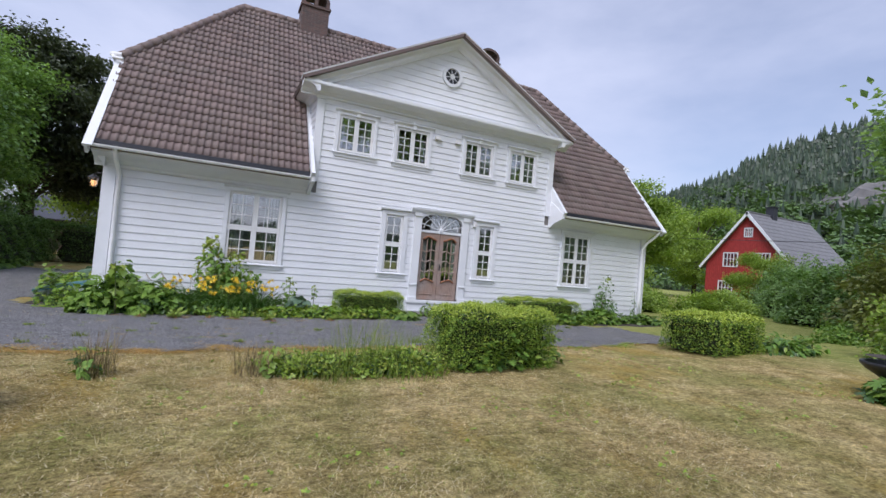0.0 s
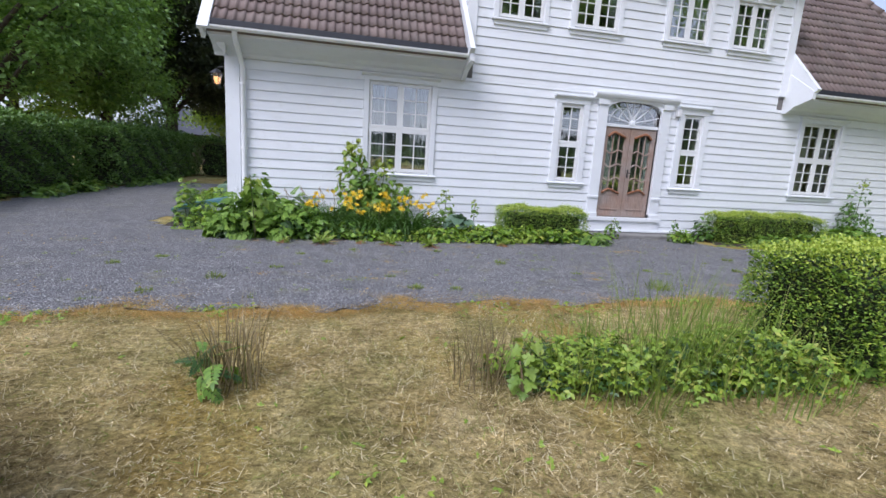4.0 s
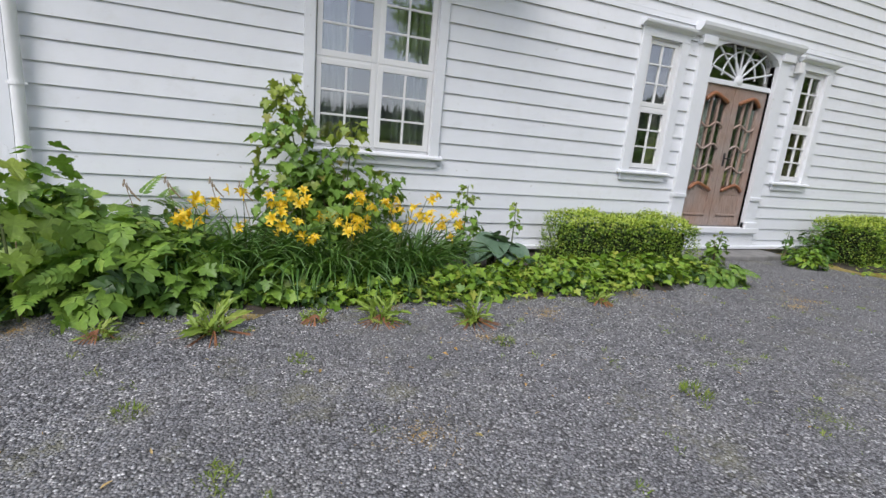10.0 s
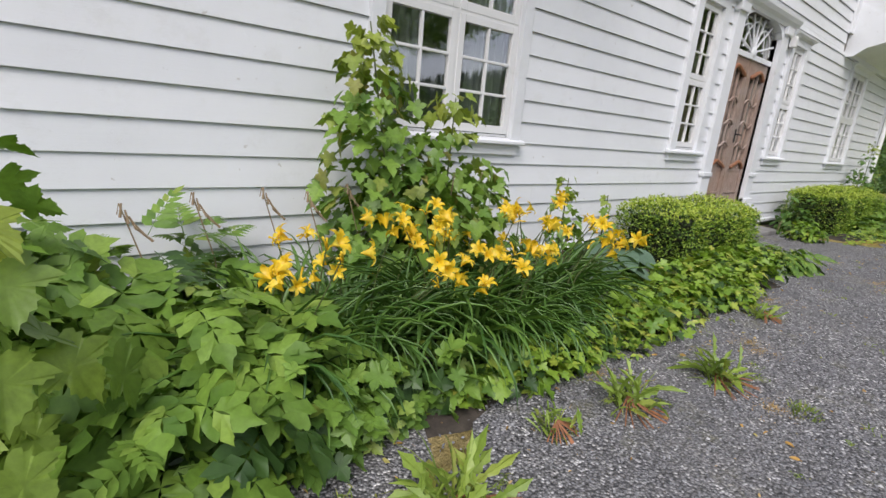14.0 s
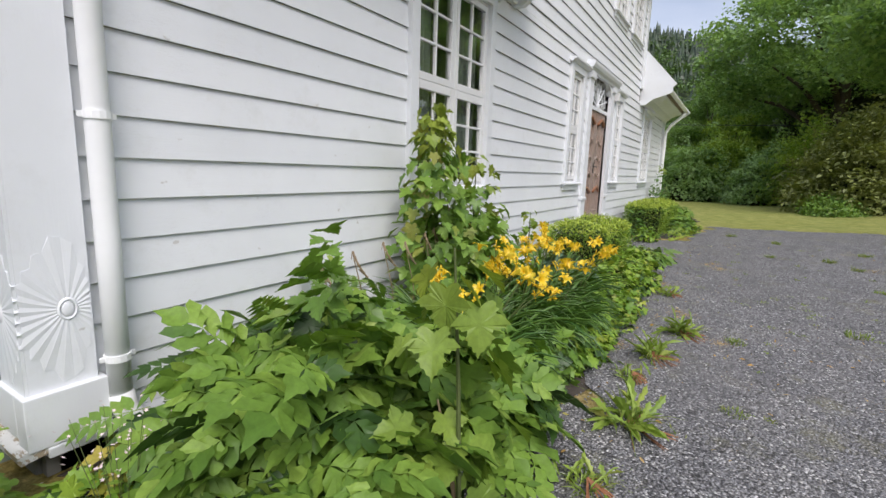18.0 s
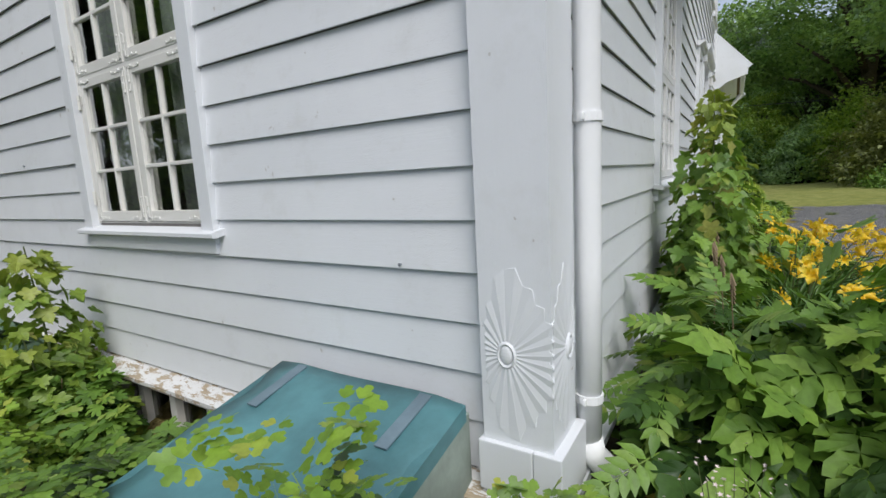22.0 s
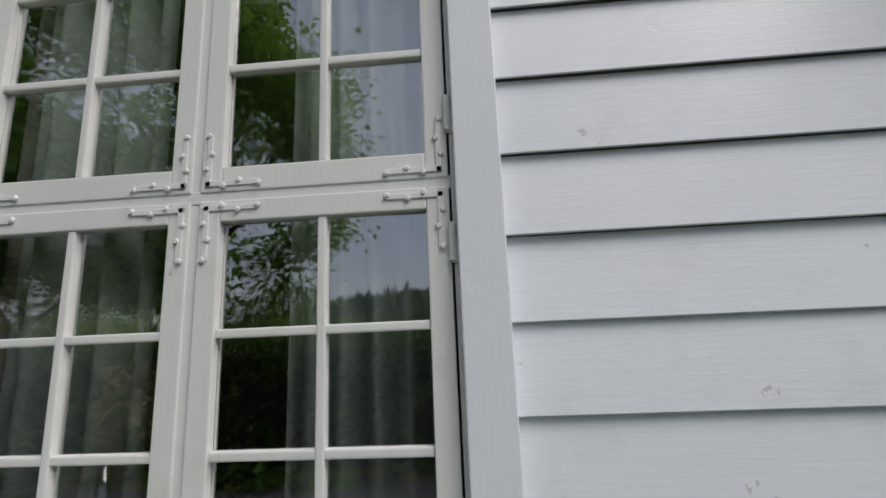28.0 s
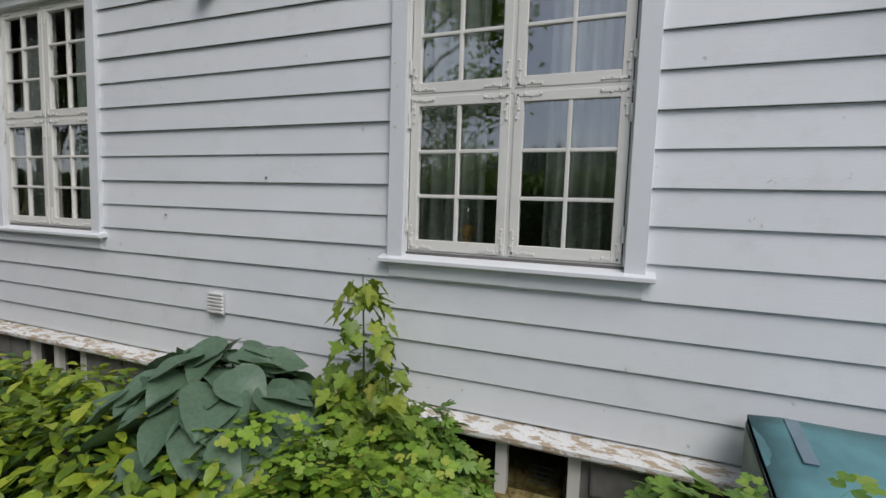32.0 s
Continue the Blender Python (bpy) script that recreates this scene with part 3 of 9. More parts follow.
# ---- walls of the house ----
def wall_mesh(name, plane, u0, u1, z0, z1, openings, axis, thick, material, inward=1):
    """A wall slab with openings right through it: u runs along the wall."""
    us = sorted({u0, u1, *[v for o in openings for v in o[:2]]})
    zs = sorted({z0, z1, *[v for o in openings for v in o[2:]]})
    bm = bmesh.new()
    a, b = sorted((plane, plane + inward * thick))
    for ua, ub in zip(us, us[1:]):
        for za, zb in zip(zs, zs[1:]):
            mu, mz = (ua + ub) / 2, (za + zb) / 2
            if any(o[0] < mu < o[1] and o[2] < mz < o[3] for o in openings):
                continue
            add_box(bm, *((ua, ub, a, b) if axis == "x" else (a, b, ua, ub)), za, zb)
    bmesh.ops.remove_doubles(bm, verts=bm.verts, dist=1e-4)
    inner = [f for f in bm.faces if all(len(e.link_faces) > 2 for e in f.edges)]
    seen, dead = {}, []
    for f in bm.faces:
        key = tuple(round(c, 3) for c in f.calc_center_median())
        if key in seen:
            dead += [f, seen[key]]
        seen[key] = f
    bmesh.ops.delete(bm, geom=list(set(dead)), context="FACES_ONLY")
    return finish(name, bm, material)


# openings: u0, u1, z0, z1
W_LEFT = (0.13, 1.43, 1.21, 3.04)
W_RIGHT = (11.24, 12.44, 1.22, 3.03)
S_LEFT = (4.44, 4.98, 1.235, 2.95)
S_RIGHT = (7.66, 8.20, 1.235, 2.95)
DOOR = (5.60, 7.02, 0.44, 3.13)
UP = [(2.79, 3.80, 4.60, 5.64), (4.55, 5.59, 4.60, 5.64), (6.90, 7.95, 4.60, 5.64), (8.66, 9.70, 4.60, 5.64)]
G_NEAR = (15.415, 16.695, 1.145, 3.08)
G_FAR = (19.68, 20.93, 1.145, 3.08)
CELLAR = [(15.56, 16.46), (19.83, 20.63)]
front_open = [W_LEFT, W_RIGHT, S_LEFT, S_RIGHT, DOOR, *UP]
wall_front = tagged(new("wall_south", wall_mesh("wall_south", FY + 0.02, SX + 0.02, EX - 0.02, -0.5, 3.55, [o for o in front_open if o[2] < 3.3], "x", 0.24, M["sheath"])),
                    "white clapboard front wall of the old wooden house", "house wall", kind="structure")
part("upper_wall", wall_mesh("upper_wall", FY + 0.02, DX - D_HALF + 0.02, DX + D_HALF - 0.02, 3.55, 6.30, UP, "x", 0.24, M["sheath"]), None, wall_front)
bpy.data.objects["upper_wall"].parent = wall_front
wall_side = tagged(new("wall_west", wall_mesh("wall_west", SX + 0.02, FY + 0.26, BY - 0.02, -0.5, 3.55, [G_NEAR, G_FAR, *[(a, b, -0.46, 0.095) for a, b in CELLAR]], "y", 0.24, M["sheath"])),
                   "white clapboard gable wall with chipped paint", "house wall", kind="structure")
tagged(new("wall_east", wall_mesh("wall_east", EX - 0.02, FY + 0.26, BY - 0.02, -0.5, 3.55, [], "y", 0.24, M["board_side"], -1)),
                   "white wooden east gable wall", "house wall", kind="structure")
tagged(new("wall_north", wall_mesh("wall_north", BY - 0.02, SX + 0.02, EX - 0.02, -0.5, 3.55, [], "x", 0.24, M["board"], -1)),
                   "white wooden rear wall of the house", "house wall", kind="structure")
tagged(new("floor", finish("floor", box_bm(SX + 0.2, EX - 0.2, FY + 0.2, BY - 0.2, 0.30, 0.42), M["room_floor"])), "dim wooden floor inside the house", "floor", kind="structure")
tagged(new("ceiling", finish("ceiling", box_bm(SX + 0.2, EX - 0.2, FY + 0.2, BY - 0.2, 3.30, 3.42), M["room_wall"])), "plain room ceiling, coloured dark for a dim interior", "ceiling", kind="structure")
# partitions added to limit the light in the rooms, so the windows look dark
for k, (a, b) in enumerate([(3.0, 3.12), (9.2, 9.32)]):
    tagged(new("wall_inner_%d" % (k + 1), finish("wall_inner", box_bm(a, b, FY + 0.26, BY - 0.26, 0.42, 3.30), M["room_wall"])), "added partition wall, coloured dark to keep the rooms dim", "wall", kind="structure")
tagged(new("wall_inner_3", finish("wall_inner", box_bm(SX + 0.22, 3.0, 18.2, 18.32, 0.42, 3.30), M["room_wall"])), "added partition wall, coloured dark to keep the rooms dim", "wall", kind="structure")
tagged(new("wall_inner_4", finish("wall_inner", box_bm(DX - D_HALF, DX + D_HALF, 16.4, 16.5, 3.42, 6.2), M["room_wall"])), "added upstairs wall, coloured dark to keep the room dim", "wall", kind="structure")


# ---- roof ----
def roof_point(x, s):
    """A point on the front slope, s metres up it from the eave."""
    c, n = 1 / math.hypot(1, SLOPE), SLOPE / math.hypot(1, SLOPE)
    return Vector((x, EAVE_Y + c * s, EAVE_Z + n * s))


def slab(bm, pts, thick):
    """A sheet of the given corner points with thickness downwards along its normal."""
    vs = [Vector(p) for p in pts]
    nrm = (vs[1] - vs[0]).cross(vs[2] - vs[0]).normalized()
    if nrm.z < 0:
        nrm = -nrm
    top = [bm.verts.new(v) for v in vs]
    low = [bm.verts.new(v - nrm * thick) for v in vs]
    bm.faces.new(top)
    bm.faces.new(low[::-1])
    for k in range(len(vs)):
        j = (k + 1) % len(vs)
        bm.faces.new((top[k], low[k], low[j], top[j]))
    bmesh.ops.recalc_face_normals(bm, faces=bm.faces)


B_EAVE = 2 * RIDGE_Y - EAVE_Y
B_KINK = 2 * RIDGE_Y - KINK_Y
bm = bmesh.new()
lo = 0.05
Wk, Ek = (VERGE_W + .03, KINK_Y, KINK_Z - lo), (VERGE_E - .03, KINK_Y, KINK_Z - lo)
Wr, Er = (RIDGE_W, RIDGE_Y, RIDGE_Z - lo), (RIDGE_E, RIDGE_Y, RIDGE_Z - lo)


def front_z(y):
    return EAVE_Z - lo + SLOPE * (y - EAVE_Y)


yd = EAVE_Y + (P_Z - EAVE_Z) / SLOPE
ya = EAVE_Y + (APEX_Z - EAVE_Z) / SLOPE
slab(bm, [(VERGE_W + .03, EAVE_Y, EAVE_Z - lo), (DX - D_HALF, EAVE_Y, EAVE_Z - lo), (DX - D_HALF, yd, front_z(yd)), (DX, ya, front_z(ya)), (DX, RIDGE_Y, RIDGE_Z - lo), Wr, Wk], 0.12)
slab(bm, [(DX + D_HALF, EAVE_Y, EAVE_Z - lo), (VERGE_E - .03, EAVE_Y, EAVE_Z - lo), Ek, Er, (DX, RIDGE_Y, RIDGE_Z - lo), (DX, ya, front_z(ya)), (DX + D_HALF, yd, front_z(yd))], 0.12)
slab(bm, [(VERGE_W, B_EAVE, EAVE_Z - lo), (VERGE_E, B_EAVE, EAVE_Z - lo), (VERGE_E, B_KINK, KINK_Z - lo), Er, Wr, (VERGE_W, B_KINK, KINK_Z - lo)], 0.12)
slab(bm, [Wk, Wr, (VERGE_W + .03, B_KINK, KINK_Z - lo)], 0.12)
slab(bm, [Ek, (VERGE_E - .03, B_KINK, KINK_Z - lo), Er], 0.12)
roof = tagged(new("roof", finish("roof", bm, M["tile"])), "steep half-hipped roof of dark brown clay pantiles", "roof", kind="structure")
bm = bmesh.new()
for sgn in (-1, 1):
    slab(bm, [(DX, 12.98, APEX_Z + 0.02), (DX + sgn * (P_HALF + .03), 12.98, P_Z - 0.0), (DX + sgn * (P_HALF + .03), yd + 0.3, P_Z), (DX, ya + 0.25, APEX_Z + .02)], 0.08)
part("gable_roof", bm, M["tile"], roof)


def pantile():
    """One double-waved tile, 0.32 wide and 0.36 long, lying on its lower edge."""
    prof = [(-0.165, 0.010), (-0.13, 0.0), (-0.09, 0.008), (-0.055, 0.034), (-0.02, 0.040), (-0.003, 0.012), (0.03, 0.0), (0.07, 0.008), (0.105, 0.034), (0.14, 0.040), (0.165, 0.008)]
    vs = [(x, 0.0, z + 0.036) for x, z in prof] + [(x, 0.36, z) for x, z in prof] + [(x, 0.0, z + 0.014) for x, z in prof]
    n = len(prof)
    fs = [(k, k + 1, n + k + 1, n + k) for k in range(n - 1)] + [(2 * n + k, 2 * n + k + 1, k + 1, k) for k in range(n - 1)]
    return vs, fs


tile_v, tile_f = pantile()
tile_mesh = mesh_from("roof_tile", tile_v, tile_f, M["tile"], True)
pitch = math.atan(SLOPE)
near, rest = [], []
rows, length = 25, math.hypot(RIDGE_Y - EAVE_Y, RIDGE_Z - EAVE_Z)
for r in range(rows):
    s = 0.10 + r * (length - 0.16) / rows
    for c in range(58):
        x = VERGE_W + 0.20 + c * 0.321
        p = roof_point(x, s)
        if p.z > KINK_Z:
            f = (p.z - KINK_Z) / (RIDGE_Z - KINK_Z)
            if x < VERGE_W + f * (RIDGE_W - VERGE_W) + 0.08 or x > VERGE_E - f * (VERGE_E - RIDGE_E) - 0.08:
                continue
        if x > VERGE_E - 0.1:
            continue
        off = abs(x - DX)
        if off < D_HALF + 0.17 and p.z < P_Z:
            continue
        if off < P_HALF and P_Z - 0.3 < p.z + 0.05 < APEX_Z - off * (APEX_Z - P_Z) / P_HALF + 0.05 and p.z < APEX_Z:
            continue
        (near if x < 2.2 and r < 18 else rest).append((x, p.y, p.z))
for x, y, z in near[:300]:
    ob = new("roof_tile", tile_mesh)
    ob.parent = roof
    ob.matrix_basis = pose(x, y, z + random.uniform(-0.003, 0.004), math.degrees(pitch) + random.uniform(-0.6, 0.6), random.uniform(-0.8, 0.8), 0)
rest = np.array(near[300:] + rest)
n = len(rest)
turn = rotations(np.zeros(n), np.full(n, pitch) + np.random.uniform(-.01, .01, n), np.random.uniform(-.012, .012, n))
part("roof_tiles", scatter("roof_tiles", (tile_v, tile_f), rest, turn, np.ones(n), M["tile"], True), None, roof, kind="stuff")


def ridge_cap(a, b, r=0.13):
    """Half-round ridge tiles from a to b, each overlapping the next."""
    a, b = Vector(a), Vector(b)
    count = max(1, int((b - a).length / 0.36))
    for k in range(count):
        bm = bmesh.new()
        p, q = a.lerp(b, k / count), a.lerp(b, (k + 1.12) / count)
        tube(bm, [p, q], r + 0.012, 10, r - 0.012)
        part("ridge_tile", bm, M["tile"], roof, smooth=True)


ridge_cap((RIDGE_W, RIDGE_Y, RIDGE_Z + .0), (RIDGE_E, RIDGE_Y, RIDGE_Z + .0))
ridge_cap((VERGE_W, KINK_Y, KINK_Z), (RIDGE_W, RIDGE_Y, RIDGE_Z))
ridge_cap((VERGE_E, KINK_Y, KINK_Z), (RIDGE_E, RIDGE_Y, RIDGE_Z))

# verge boards up to the half hip, with the worn white caps
for x, sgn in ((VERGE_W, -1), (VERGE_E, 1)):
    nm = "west" if sgn < 0 else "east"
    bm = bmesh.new()
    up = Vector((0, -SLOPE, 1)).normalized()
    p0, p1 = Vector((x, EAVE_Y - 0.12, EAVE_Z - 0.15)), Vector((x, KINK_Y + 0.1, KINK_Z - 0.02))
    sweep(bm, [(-0.02, -0.16), (0.045, -0.16), (0.045, 0.02), (0.075, 0.03), (0.075, 0.10), (-0.11, 0.10), (-0.11, 0.06), (-0.02, 0.05)],
          (p0, (sgn, 0, 0), up), (p1, (sgn, 0, 0), up))
    part("verge_board", bm, M["trim"], roof, "white painted verge board")
    bm = bmesh.new()
    up2 = Vector((0, SLOPE, 1)).normalized()
    q0, q1 = Vector((x, B_EAVE + 0.12, EAVE_Z - 0.15)), Vector((x, B_KINK - 0.1, KINK_Z - 0.02))
    sweep(bm, [(-0.02, -0.16), (0.045, -0.16), (0.045, 0.02), (0.075, 0.03), (0.075, 0.10), (-0.11, 0.10), (-0.11, 0.06), (-0.02, 0.05)],
          (q0, (sgn, 0, 0), up2), (q1, (sgn, 0, 0), up2))
    part("verge_board", bm, M["trim"], roof)
    bm = bmesh.new()
    tube(bm, [(x - 0.05 * sgn, KINK_Y - 0.15, KINK_Z + 0.02), (x + 0.16 * sgn, KINK_Y - 0.15, KINK_Z + 0.0), (x + 0.17 * sgn, B_KINK + 0.1, KINK_Z + 0.0)], 0.06, 8)
    part("half_hip_gutter", bm, M["gutter"], roof, "white metal gutter below the half hip")
    bm = bmesh.new()
    tube(bm, [(x + 0.15 * sgn, KINK_Y - 0.12, KINK_Z - 0.03), (x + 0.10 * sgn, KINK_Y - 0.25, KINK_Z - 0.12), (x - 0.12 * sgn, KINK_Y - 0.33, KINK_Z - 0.14)], 0.045, 8)
    part("spout", bm, M["gutter"], roof)


# ---- eaves, cornices and gutters ----
def eave(name, x0, x1, label):
    ob = thing(name, label, "eaves", kind="structure")
    prof = [(0.0, -0.42), (0.05, -0.42), (0.07, -0.36), (0.13, -0.33), (0.20, -0.26), (0.34, -0.20), (0.46, -0.16), (0.52, -0.155), (0.52, -0.02), (0.0, -0.02)]
    bm = bmesh.new()
    sweep(bm, prof, ((x0, FY, EAVE_Z), (0, -1, 0), (0, 0, 1)), ((x1, FY, EAVE_Z), (0, -1, 0), (0, 0, 1)))
    part("cove", bm, M["cornice"], ob)
    bm = bmesh.new()
    pts = [(math.cos(a), math.sin(a)) for a in [math.pi * k / 8 for k in range(9)]]
    prof = [(0.065 * c, -0.065 * s) for c, s in pts] + [(0.056 * c, -0.056 * s) for c, s in reversed(pts)]
    sweep(bm, prof, ((x0 - 0.03, EAVE_Y - 0.06, EAVE_Z - 0.03), (0, -1, 0), (0, 0, 1)), ((x1 + 0.03, EAVE_Y - 0.06, EAVE_Z - 0.03), (0, -1, 0), (0, 0, 1)))
    part("gutter", bm, M["gutter"], ob, "white half-round gutter", smooth=False)
    part("flashing", box_bm(x0, x1, EAVE_Y - 0.035, EAVE_Y + 0.12, EAVE_Z - 0.012, EAVE_Z + 0.10, bevel=0.01), M["flash"], ob, "dark metal drip edge")
    return ob


eave("eaves_west", VERGE_W + 0.04, DX - D_HALF - 0.02, "white coved wooden eaves with a white gutter")
eave("eaves_east", DX + D_HALF + 0.02, VERGE_E - 0.04, "white coved wooden eaves with a white gutter")
# returns beside the front gable: sloped boards with a curved foot
for sgn, nm in ((-1, "west"), (1, "east")):
    x = DX + sgn * (D_HALF + 0.005)
    ob = thing("trim_gable_" + nm, "white sloping board where the gable meets the roof", "trim", kind="structure")
    bm = bmesh.new()
    up = Vector((0, -SLOPE, 1)).normalized()
    sweep(bm, [(-0.01, -0.2), (0.09, -0.2), (0.09, 0.12), (-0.01, 0.12)], ((x, EAVE_Y - 0.16, EAVE_Z - 0.02), (sgn, 0, 0), up), ((x, yd - 0.05, P_Z - 0.15), (sgn, 0, 0), up))
    part("board", bm, M["trim"], ob)
    bm = bmesh.new()
    pts = [(FY + 0.02, EAVE_Z - 0.44), (FY - 0.12, EAVE_Z - 0.44), (FY - 0.30, EAVE_Z - 0.30), (EAVE_Y - 0.16, EAVE_Z - 0.16), (EAVE_Y - 0.16, EAVE_Z + 0.02), (FY + 0.02, EAVE_Z + 0.55)]
    a = [bm.verts.new((x - 0.03 * sgn, y, z)) for y, z in pts]
    b = [bm.verts.new((x + 0.06 * sgn, y, z)) for y, z in pts]
    bm.faces.new(a)
    bm.faces.new(b[::-1])
    for k in range(len(pts)):
        j = (k + 1) % len(pts)
        bm.faces.new((a[k], a[j], b[j], b[k]))
    bmesh.ops.recalc_face_normals(bm, faces=bm.faces)
    part("end_board", bm, M["trim"], ob)
# cheeks of the front gable
for sgn, nm in ((-1, "west"), (1, "east")):
    x = DX + sgn * (D_HALF - 0.02)
    bm = bmesh.new()
    pts = [(FY + 0.26, 3.55), (FY + 0.26, 6.3), (yd + 0.1, 6.3), (FY + 0.4, EAVE_Z + 0.6)]
    a = [bm.verts.new((x, y, z)) for y, z in pts]
    b = [bm.verts.new((x - 0.2 * sgn, y, z)) for y, z in pts]
    bm.faces.new(a)
    bm.faces.new(b[::-1])
    for k in range(4):
        bm.faces.new((a[k], a[(k + 1) % 4], b[(k + 1) % 4], b[k]))
    bmesh.ops.recalc_face_normals(bm, faces=bm.faces)
    cheek = tagged(new("wall_cheek_" + nm, finish("wall_cheek", bm, M["board_side"])), "white boarded cheek of the front gable", "house wall", kind="structure")
    for k in range(11):
        z = 4.2 + k * BOARD
        y1 = min(EAVE_Y + (z - EAVE_Z) / SLOPE - 0.02, yd)
        if y1 - FY > 0.08:
            bm = bmesh.new()
            o = x + 0.0 * sgn
            sweep(bm, [(0.0, 0.0), (0.028, 0.0), (0.008, BOARD), (0.0, BOARD)], ((o, FY + 0.0, z), (sgn, 0, 0), (0, 0, 1)), ((o, y1, z), (sgn, 0, 0), (0, 0, 1)))
            part("clapboard", bm, M["board_side"], cheek)

# pediment
ped = thing("pediment", "white boarded pediment with moulded cornices", "pediment", kind="structure")
bm = bmesh.new()
tri = [(DX - P_HALF + 0.2, P_Z - 0.06), (DX + P_HALF - 0.2, P_Z - 0.06), (DX, APEX_Z - 0.10)]
a = [bm.verts.new((x, FY + 0.02, z)) for x, z in tri]
b = [bm.verts.new((x, FY + 0.24, z)) for x, z in tri]
bm.faces.new(a[::-1])
bm.faces.new(b)
for k in range(3):
    bm.faces.new((a[k], a[(k + 1) % 3], b[(k + 1) % 3], b[k]))
bmesh.ops.recalc_face_normals(bm, faces=bm.faces)
part("tympanum", bm, M["board"], ped)
bm = bmesh.new()
cor = [(0.0, -0.34), (0.06, -0.34), (0.06, -0.29), (0.10, -0.27), (0.16, -0.20), (0.30, -0.15), (0.40, -0.13), (0.42, -0.10), (0.42, -0.02), (0.0, 0.0)]
sweep(bm, cor, ((DX - P_HALF, FY, P_Z), (0, -1, 0), (0, 0, 1)), ((DX + P_HALF, FY, P_Z), (0, -1, 0), (0, 0, 1)))
part("horizontal_cornice", bm, M["cornice"], ped)
for sgn in (-1, 1):
    d = Vector((-sgn * P_HALF, 0, APEX_Z - P_Z)).normalized()
    up = Vector((sgn * d.z * 1.0, 0, abs(d.x))) if sgn > 0 else Vector((-d.z, 0, abs(d.x)))
    bm = bmesh.new()
    rake = [(0.0, -0.30), (0.10, -0.30), (0.12, -0.22), (0.24, -0.19), (0.26, -0.09), (0.40, -0.06), (0.44, 0.0), (0.46, 0.06), (0.0, 0.06)]
    e = (DX + sgn * (P_HALF + 0.02), FY, P_Z + 0.0)
    t = (DX, FY, APEX_Z + 0.0)
    va = [Vector(e) + Vector((0, -1, 0)) * o + up * u for o, u in rake]
    # mitred at the apex: every line of the moulding is carried to the middle plane
    vb = []
    for p in va:
        k = (DX - p.x) / d.x
        vb.append(p + d * k)
    A, B = [bm.verts.new(p) for p in va], [bm.verts.new(p) for p in vb]
    for k in range(len(A)):
        j = (k + 1) % len(A)
        bm.faces.new((A[k], A[j], B[j], B[k]))
    bm.faces.new(A[::-1])
    bm.faces.new(B)
    bmesh.ops.recalc_face_normals(bm, faces=bm.faces)
    part("raking_cornice", bm, M["cornice"], ped)
    # returns of the horizontal cornice along the cheeks
    bm = bmesh.new()
    x = DX + sgn * D_HALF
    sweep(bm, [(0, -0.30), (0.08, -0.30), (0.16, -0.18), (0.34, -0.12), (0.40, -0.08), (0.42, -0.02), (0, 0)], ((x, FY - 0.4, P_Z), (sgn, 0, 0), (0, 0, 1)), ((x, yd - 0.1, P_Z), (sgn, 0, 0), (0, 0, 1)))
    part("side_cornice", bm, M["cornice"], ped)
for k in range(11):
    z = P_Z + 0.02 + k * FRONT_BOARD
    half = P_HALF * (APEX_Z - 0.16 - z) / (APEX_Z - P_Z)
    top = P_HALF * (APEX_Z - 0.16 - z - FRONT_BOARD) / (APEX_Z - P_Z)
    if top < 0.05:
        break
    bm = bmesh.new()
    vs = [(-half, 0.030, z), (half, 0.030, z), (top, 0.008, z + FRONT_BOARD), (-top, 0.008, z + FRONT_BOARD), (-half, 0.0, z), (half, 0.0, z), (top, 0, z + FRONT_BOARD), (-top, 0, z + FRONT_BOARD)]
    v = [bm.verts.new((DX + x, FY + 0.02 - d, zz)) for x, d, zz in vs]
    for f in ((0, 1, 2, 3), (7, 6, 5, 4), (4, 5, 1, 0), (1, 5, 6, 2), (2, 6, 7, 3), (3, 7, 4, 0)):
        bm.faces.new([v[i] for i in f])
    bmesh.ops.recalc_face_normals(bm, faces=bm.faces)
    part("clapboard", bm, M["board"], ped)
# round attic window
oc = thing("window_oculus", "small round attic window with radiating bars", "window", (DX - 0.1, FY - 0.02, 7.60), kind="structure")


def ring(bm, r0, r1, y0, y1, seg=28):
    vs = [[bm.verts.new((r * math.cos(a), y, r * math.sin(a))) for r, y in ((r0, y0), (r1, y0), (r1, y1), (r0, y1))] for a in [2 * math.pi * k / seg for k in range(seg)]]
    for k in range(seg):
        p, q = vs[k], vs[(k + 1) % seg]
        for i in range(4):
            j = (i + 1) % 4
            bm.faces.new((p[i], p[j], q[j], q[i]))
    bmesh.ops.recalc_face_normals(bm, faces=bm.faces)


bm = bmesh.new()
ring(bm, 0.25, 0.34, -0.06, 0.03)
part("surround", bm, M["trim"], oc)
bm = bmesh.new()
bmesh.ops.create_circle(bm, cap_ends=True, segments=28, radius=0.25, matrix=Matrix.Rotation(radians(90), 4, "X"))
part("dark_pane", bm, M["flash"], oc)
bm = bmesh.new()
for k in range(4):
    a = math.pi * k / 4 + 0.2
    tube(bm, [(-0.25 * math.cos(a), -0.02, -0.25 * math.sin(a)), (0.25 * math.cos(a), -0.02, 0.25 * math.sin(a))], 0.011, 6)
ring(bm, 0.05, 0.08, -0.04, 0.0, 16)
part("bars", bm, M["trim"], oc)

